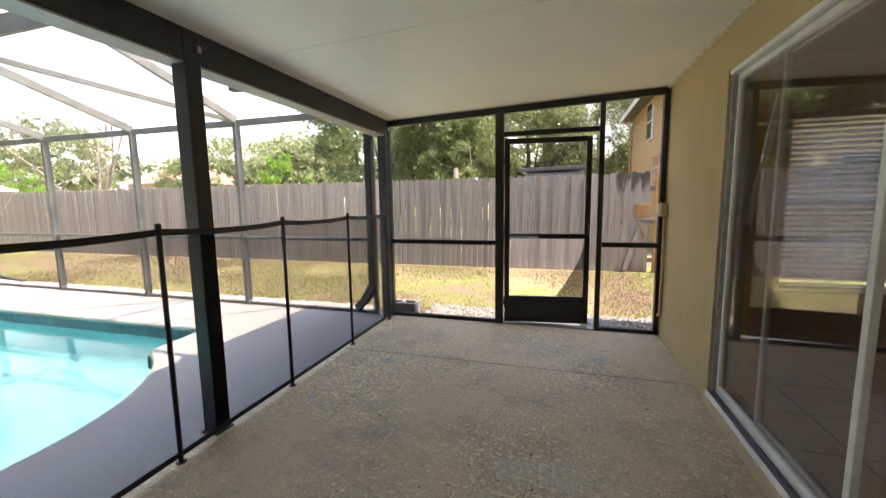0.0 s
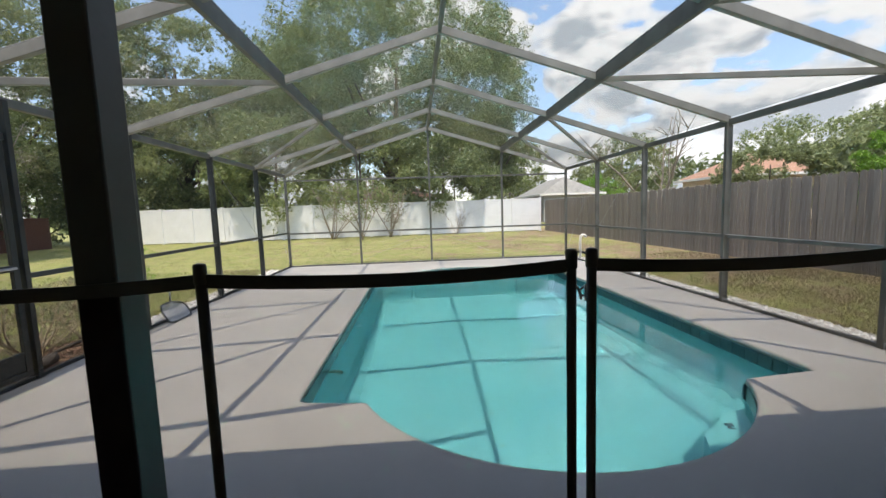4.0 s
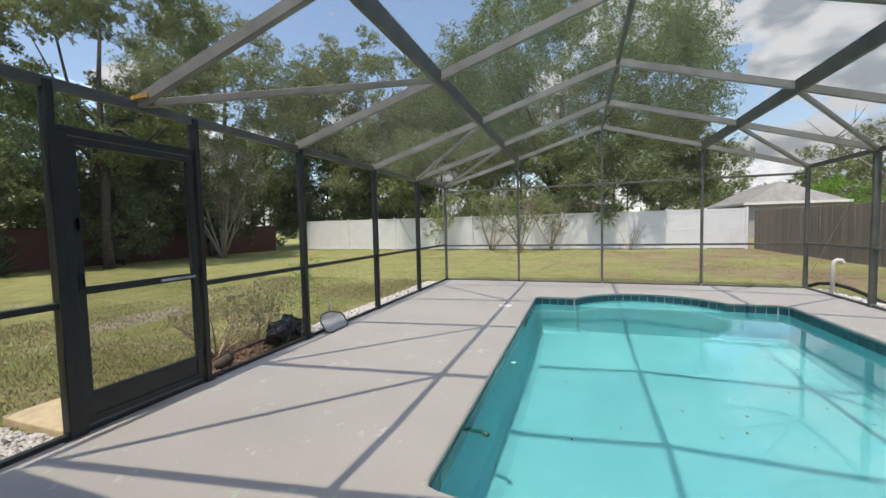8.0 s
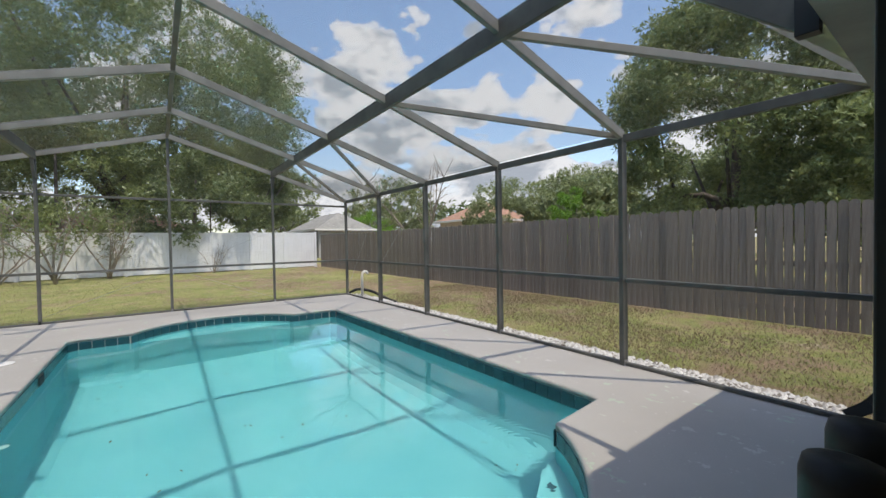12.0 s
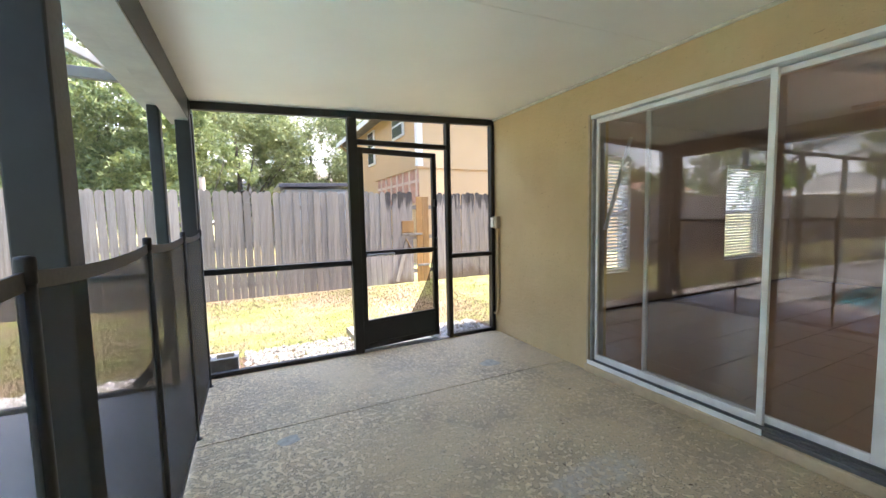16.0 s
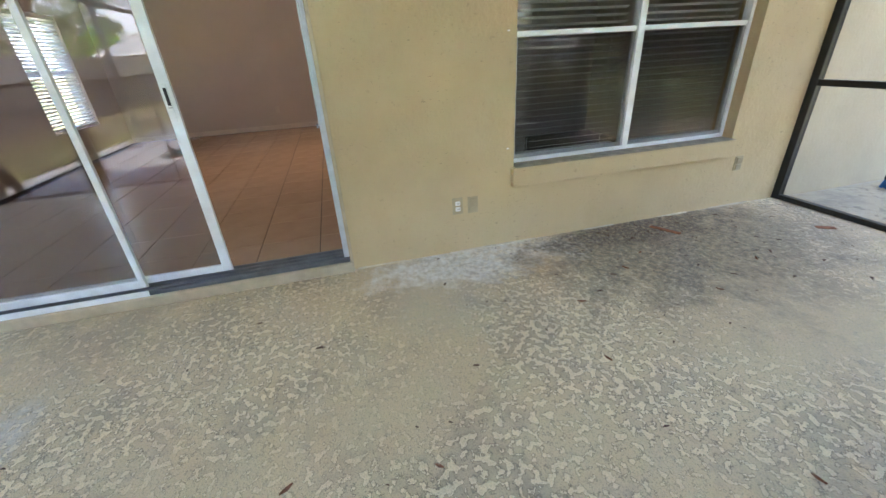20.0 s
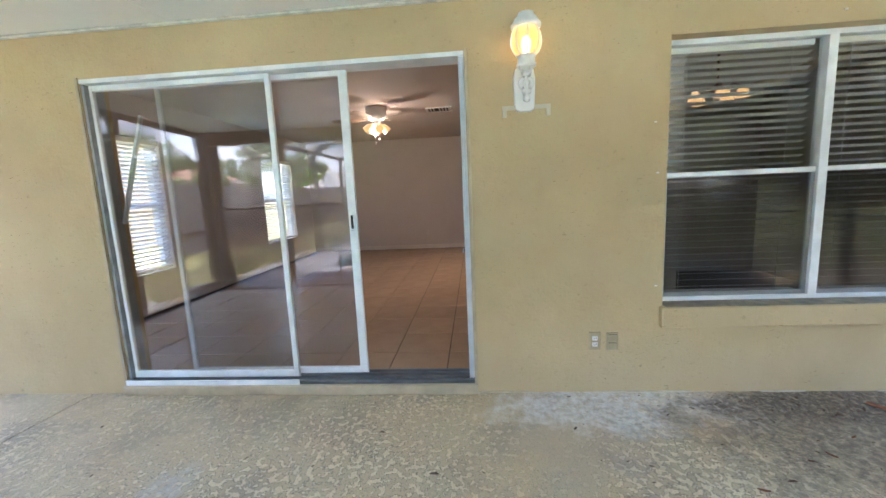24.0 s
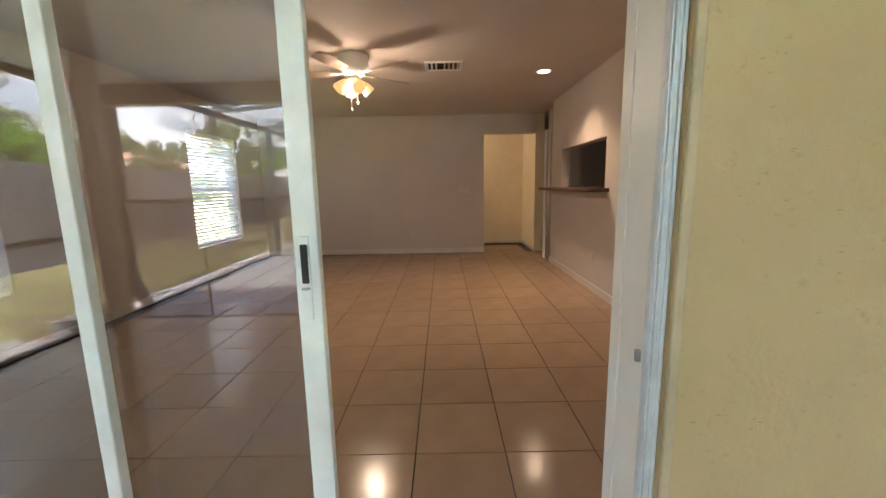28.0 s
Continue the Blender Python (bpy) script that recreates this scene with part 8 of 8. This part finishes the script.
tube("hose", [(-12.3, 4.75, GZ + 0.02), (-12.0, 4.85, 0.06), (-11.7, 4.9, 0.10), (-11.3, 5.0, 0.07), (-10.9, 5.05, 0.0), (-10.5, 5.05, GZ + 0.02), (-9.9, 4.95, GZ + 0.02)], 0.036, RUBBER, dp, "", 10)


# pebbles, grass, leaf litter
def scatter_stones(name, areas, n, size, m, label, seed):
    rng = np.random.default_rng(seed)
    base = np.array([(1, 0, 0), (-1, 0, 0), (0, 1, 0), (0, -1, 0), (0, 0, 0.7), (0, 0, -0.7)], float)
    tri = np.array([(0, 2, 4), (2, 1, 4), (1, 3, 4), (3, 0, 4), (2, 0, 5), (1, 2, 5), (3, 1, 5), (0, 3, 5)])
    tot = sum((a[1] - a[0]) * (a[3] - a[2]) for a in areas)
    vs, fs, k = [], [], 0
    for x0, x1, y0, y1 in areas:
        m_ = int(n * (x1 - x0) * (y1 - y0) / tot)
        for i in range(m_):
            s = size * rng.uniform(0.5, 1.3)
            a = rng.uniform(0, 6.28)
            ca, sa = math.cos(a), math.sin(a)
            q = base * rng.uniform(0.7, 1.3, (6, 3)) * s
            q = np.stack([q[:, 0] * ca - q[:, 1] * sa, q[:, 0] * sa + q[:, 1] * ca, q[:, 2]], 1)
            vs.append(q + (rng.uniform(x0, x1), rng.uniform(y0, y1), GZ + 0.008 + s * 0.3))
            fs.append(tri + k)
            k += 6
    me = bpy.data.meshes.new(name)
    me.from_pydata(np.concatenate(vs).tolist(), [], np.concatenate(fs).tolist())
    ob = mesh_ob(name, me, m)
    return tagged(ob, label, "gravel", kind="stuff")


scatter_stones("gravel", [(-3.45, -2.2, -3.75, -3.33), (-3.42, -2.75, -4.15, -3.75)], 2300, 0.023, PEBBLE, "white marble pebbles round the agave by the cage door", 6)
scatter_stones("gravel", [(-11.6, -6.4, -3.8, -3.36), (-11.9, -2.3, 4.55, 4.98), (-12.1, -11.8, -3.4, 4.8)], 9500, 0.029, PEBBLE, "white marble pebbles along the pool cage edge", 3)
scatter_stones("gravel", [(-1.55, -0.45, 4.56, 5.3), (0.45, 1.2, 4.56, 5.25)], 1700, 0.024, pebble_mat(0.55), "grey-white pebbles mixed with weeds by the lanai", 4)
bm = bmesh.new()
fill(bm, [[Vector((x, y, GZ + 0.004)) for x, y in ((-6.3, -4.1), (-4.5, -4.3), (-4.5, -3.35), (-6.3, -3.35))]])
fill(bm, [[Vector((x, y, GZ + 0.004)) for x, y in ((-2.2, 4.54), (-0.44, 4.54), (-0.44, 5.3), (-2.2, 5.1))]])
fill(bm, [[Vector((x, y, GZ + 0.004)) for x, y in ((0.37, 4.54), (1.3, 4.54), (1.3, 5.25), (0.37, 5.3))]])
fill(bm, [[Vector((x, y, GZ + 0.004)) for x, y in ((-11.9, 4.54), (-2.3, 4.54), (-2.3, 4.9), (-11.9, 4.88))]])
tagged(part("mulch_bed", bm, SOIL), "brown mulch with chips beside the cage", "mulch", kind="structure")
scatter_stones("mulch_chips", [(-6.2, -4.55, -4.05, -3.38)], 500, 0.022, plain("mulch chip", (0.20, 0.12, 0.08), 0.9, 0, 0.5, 30), "brown bark chips and shell bits", 5)


def grass(name, areas, seed, m, label, h):
    rng = np.random.default_rng(seed)
    pts = []
    for x0, x1, y0, y1, n in areas:
        p = np.stack([rng.uniform(x0, x1, n), rng.uniform(y0, y1, n)], 1)
        keep = np.array([noise.noise(Vector((a * 0.55, b * 0.55, seed))) + rng.normal() * 0.25 > 0.0 for a, b in p])
        pts.append(p[keep])
    p = np.concatenate(pts)
    n = len(p)
    a = rng.uniform(0, 6.28, n)
    w = rng.uniform(0.003, 0.008, n)[:, None]
    hh = h * rng.uniform(0.4, 1.3, n)
    side = np.stack([np.cos(a), np.sin(a), 0 * a], 1) * w
    b0 = np.concatenate([p, np.full((n, 1), GZ)], 1)
    tip = b0 + np.stack([rng.normal(0, 0.02, n), rng.normal(0, 0.02, n), hh], 1)
    tri = np.stack([b0 - side, b0 + side, tip], 1).reshape(-1, 3)
    me = bpy.data.meshes.new(name)
    me.vertices.add(n * 3)
    me.vertices.foreach_set("co", tri.ravel())
    me.loops.add(n * 3)
    me.loops.foreach_set("vertex_index", np.arange(n * 3, dtype=np.int32))
    me.polygons.add(n)
    me.polygons.foreach_set("loop_start", np.arange(0, n * 3, 3, dtype=np.int32))
    me.update(calc_edges=True)
    return tagged(mesh_ob(name, me, m), label, "grass", kind="stuff")


GRASS = leaf_mat("grass blade", (0.22, 0.265, 0.075), (0.42, 0.45, 0.17))
STRAW = leaf_mat("dry grass blade", (0.22, 0.165, 0.10), (0.36, 0.272, 0.178))
grass("lawn_grass", [(-26, -12, -20, 8.4, 70000), (-12, -2, -12, -3.8, 62000), (-3, 3, 5.0, 8.5, 9000), (0, 3, 5.0, 8.5, 6000), (-1.6, 1.2, 4.6, 5.4, 3000), (-12, -3, 4.9, 8.5, 10000), (-2.5, 9, -20, -8.4, 24000)], 11, GRASS, "short green lawn grass", 0.036)
grass("dry_grass", [(-26, -12, -10, 8.4, 30000), (-12, 2, 4.9, 8.5, 70000), (-12, -2, -9, -3.8, 60000)], 12, STRAW, "short dry straw-coloured grass", 0.04)

# dead leaves on the lanai slab
random.seed(31)
LITTER = plain("dead brown leaf", (0.10, 0.05, 0.028), 0.7, 0, 0.5, 30)
lit = thing("leaf_litter", (0.6, -1.4, 0), "scattered dead brown leaves on the lanai floor", "leaves")
for i in range(300):
    if i < 110:
        x, y = random.gauss(0.93, 0.10), random.gauss(-1.45, 0.45)
    elif i < 230:
        x, y = random.gauss(0.60, 0.36), random.gauss(-1.5, 0.70)
    else:
        x, y = random.uniform(-1.5, 1.0), random.uniform(-2.9, 3.0)
    if not (-1.7 < x < 1.05 and -2.95 < y < 3.2):
        continue
    s = random.uniform(0.004, 0.010) * (1.8 if random.random() < 0.2 else 1.0)
    bm = bmesh.new()
    a = random.uniform(0, 6.28)
    ca, sa = math.cos(a), math.sin(a)
    pts = [(-1.4, 0, 0.0), (-0.5, 0.5, 0.25), (0.6, 0.42, 0.3), (1.5, 0, 0.05), (0.6, -0.42, 0.3), (-0.5, -0.5, 0.25)]
    bm.faces.new([bm.verts.new((x + s * (p[0] * ca - p[1] * sa), y + s * (p[0] * sa + p[1] * ca), 0.001 + s * p[2])) for p in pts])
    part("leaf", bm, LITTER, lit)

for x, y, s, a in ((0.48, -1.08, 0.024, 0.5), (0.25, -0.62, 0.024, 1.2), (-0.18, -0.48, 0.022, 0.3), (-0.45, 0.38, 0.018, 0.9), (-0.38, 0.89, 0.026, 2.2), (-0.85, -0.76, 0.022, 0.2), (0.62, -1.3, 0.02, 2.0), (0.1, -1.4, 0.02, 0.7), (0.3, -1.9, 0.024, 2.6)):
    bm = bmesh.new()
    rows = []
    for i in range(5):
        u = i / 4 * 2 - 1
        w = 0.5 * math.cos(u * 1.45)
        rows.append([bm.verts.new((x + 0.7 * s * (u * 1.4 * math.cos(a) - k * w * math.sin(a)), y + 0.7 * s * (u * 1.4 * math.sin(a) + k * w * math.cos(a)), 0.001 + s * (0.25 * abs(k) + 0.2 * u * u))) for k in (-1, 0, 1)])
    for p, q in zip(rows, rows[1:]):
        for k in range(2):
            bm.faces.new((p[k], p[k + 1], q[k + 1], q[k]))
    part("leaf", bm, plain("rust-brown leaf", (0.20, 0.075, 0.03), 0.7, 0, 0.4, 40), lit, "curled rust-brown leaf")
BARKCHIP = plain("red-brown bark", (0.30, 0.12, 0.06), 0.8, 0, 0.4, 30)
for a, b, w in (((0.95, -1.66, 0.006), (0.76, -1.76, 0.006), 0.035), ((0.51, -2.70, 0.004), (0.45, -2.80, 0.004), 0.04), ((-0.66, -2.62, 0.004), (-0.80, -2.72, 0.004), 0.045)):
    tagged(bar("bark_strip", a, b, w, 0.007, BARKCHIP, None, "", (0, 0, 1), 0.002), "red-brown strip of bark lying on the lanai floor", "bark", "bark strips")

# interior floor tiles
bm = bmesh.new()
add_box(bm, (-0.2045, -0.2045, -0.012), (0.2045, 0.2045, 0.0), 0.0015)
ft_me = bpy.data.meshes.new("floor_tile")
bm.to_mesh(ft_me)
bm.free()
ft_me.materials.append(FLOORTILE)
TP = 0.4145
bm = bmesh.new()
add_box(bm, (1.254, -0.2045, -0.012), (1.5315, 0.2045, 0.0), 0.0015)
cut_me = bpy.data.meshes.new("floor_tile")
bm.to_mesh(cut_me)
bm.free()
cut_me.materials.append(FLOORTILE)
for j in range(-4, 8):
    cy = 1.20 + TP * (j + 0.5)
    if cy > -0.6 and cy < 4.1:
        t = new("floor_tile", cut_me)
        t.parent = sub
        t.matrix_basis = Matrix.Translation((0, cy, FZ))
for i in range(-1, 15):
    for j in range(-5, 8):
        cx, cy = 1.95 + TP * (i + 0.5), 1.20 + TP * (j + 0.5)
        if cx > 7.3 and (cy > 0.45 or cy < -0.6):
            continue
        if cy < -0.75 or cx - 0.2 < 1.24 and i > -2 and cx < 1.4 and not (SY0 < cy < SY1):
            continue
        if cy > 4.2:
            continue
        t = new("floor_tile", ft_me)
        t.parent = sub
        t.matrix_basis = Matrix.Translation((cx, cy, FZ + random.uniform(-0.0006, 0.0006)))

# ---- clouds ----
def cloud_mat():
    m, n, l, b = nodes_of("cloud bank")
    v = coords(n, l, (1.0, 1.0, 1.7))
    big = noise_node(n, l, v, 0.0046, 8, 0.52)
    puff = n.new("ShaderNodeTexVoronoi")
    puff.feature = "SMOOTH_F1"
    puff.inputs["Scale"].default_value = 0.021
    puff.inputs["Smoothness"].default_value = 0.35
    l.new(v, puff.inputs["Vector"])
    big = math_node(n, l, "SUBTRACT", big, math_node(n, l, "MULTIPLY", math_node(n, l, "SUBTRACT", puff.outputs["Distance"], 0.45), 0.10))
    sp = n.new("ShaderNodeSeparateXYZ")
    l.new(coords(n, l, 1.0), sp.inputs[0])
    low = n.new("ShaderNodeMapRange")
    low.inputs["From Min"].default_value, low.inputs["From Max"].default_value = 60.0, 460.0
    low.inputs["To Min"].default_value, low.inputs["To Max"].default_value = 0.11, -0.12
    l.new(sp.outputs[2], low.inputs["Value"])
    side = n.new("ShaderNodeMapRange")
    side.inputs["From Min"].default_value, side.inputs["From Max"].default_value = -300.0, 500.0
    side.inputs["To Min"].default_value, side.inputs["To Max"].default_value = -0.06, 0.06
    l.new(sp.outputs[1], side.inputs["Value"])
    d = math_node(n, l, "ADD", math_node(n, l, "ADD", big, low.outputs[0]), side.outputs[0])
    fac = ramp(n, l, d, [(0.500, (0, 0, 0)), (0.522, (0.75, 0.75, 0.75)), (0.56, (1, 1, 1))])
    grey = math_node(n, l, "ADD", noise_node(n, l, coords(n, l, (1, 1, 2.2)), 0.008, 6, 0.6), math_node(n, l, "MULTIPLY", math_node(n, l, "SUBTRACT", 0.55, d), 0.7))
    shade = ramp(n, l, grey, [(0.36, (0.46, 0.53, 0.64)), (0.50, (0.92, 0.97, 1.06))])
    em = n.new("ShaderNodeEmission")
    em.inputs["Strength"].default_value = 0.53
    l.new(shade, em.inputs["Color"])
    tr = n.new("ShaderNodeBsdfTransparent")
    mx = n.new("ShaderNodeMixShader")
    l.new(fac, mx.inputs["Fac"])
    l.new(tr.outputs[0], mx.inputs[1])
    l.new(em.outputs[0], mx.inputs[2])
    l.new(mx.outputs[0], n["Material Output"].inputs["Surface"])
    return m


bm = bmesh.new()
R = 900.0
rows = []
for i in range(13):
    e = radians(-1 + 52 * i / 12)
    rows.append([bm.verts.new((R * math.cos(e) * math.cos(radians(a)), R * math.cos(e) * math.sin(radians(a)), R * math.sin(e))) for a in range(20, 341, 8)])
for a, b in zip(rows, rows[1:]):
    for i in range(len(a) - 1):
        bm.faces.new((a[i], a[i + 1], b[i + 1], b[i]))
tagged(part("backdrop", bm, cloud_mat(), None, "", True), "white and grey cumulus clouds low in a blue sky", "clouds", kind="structure")
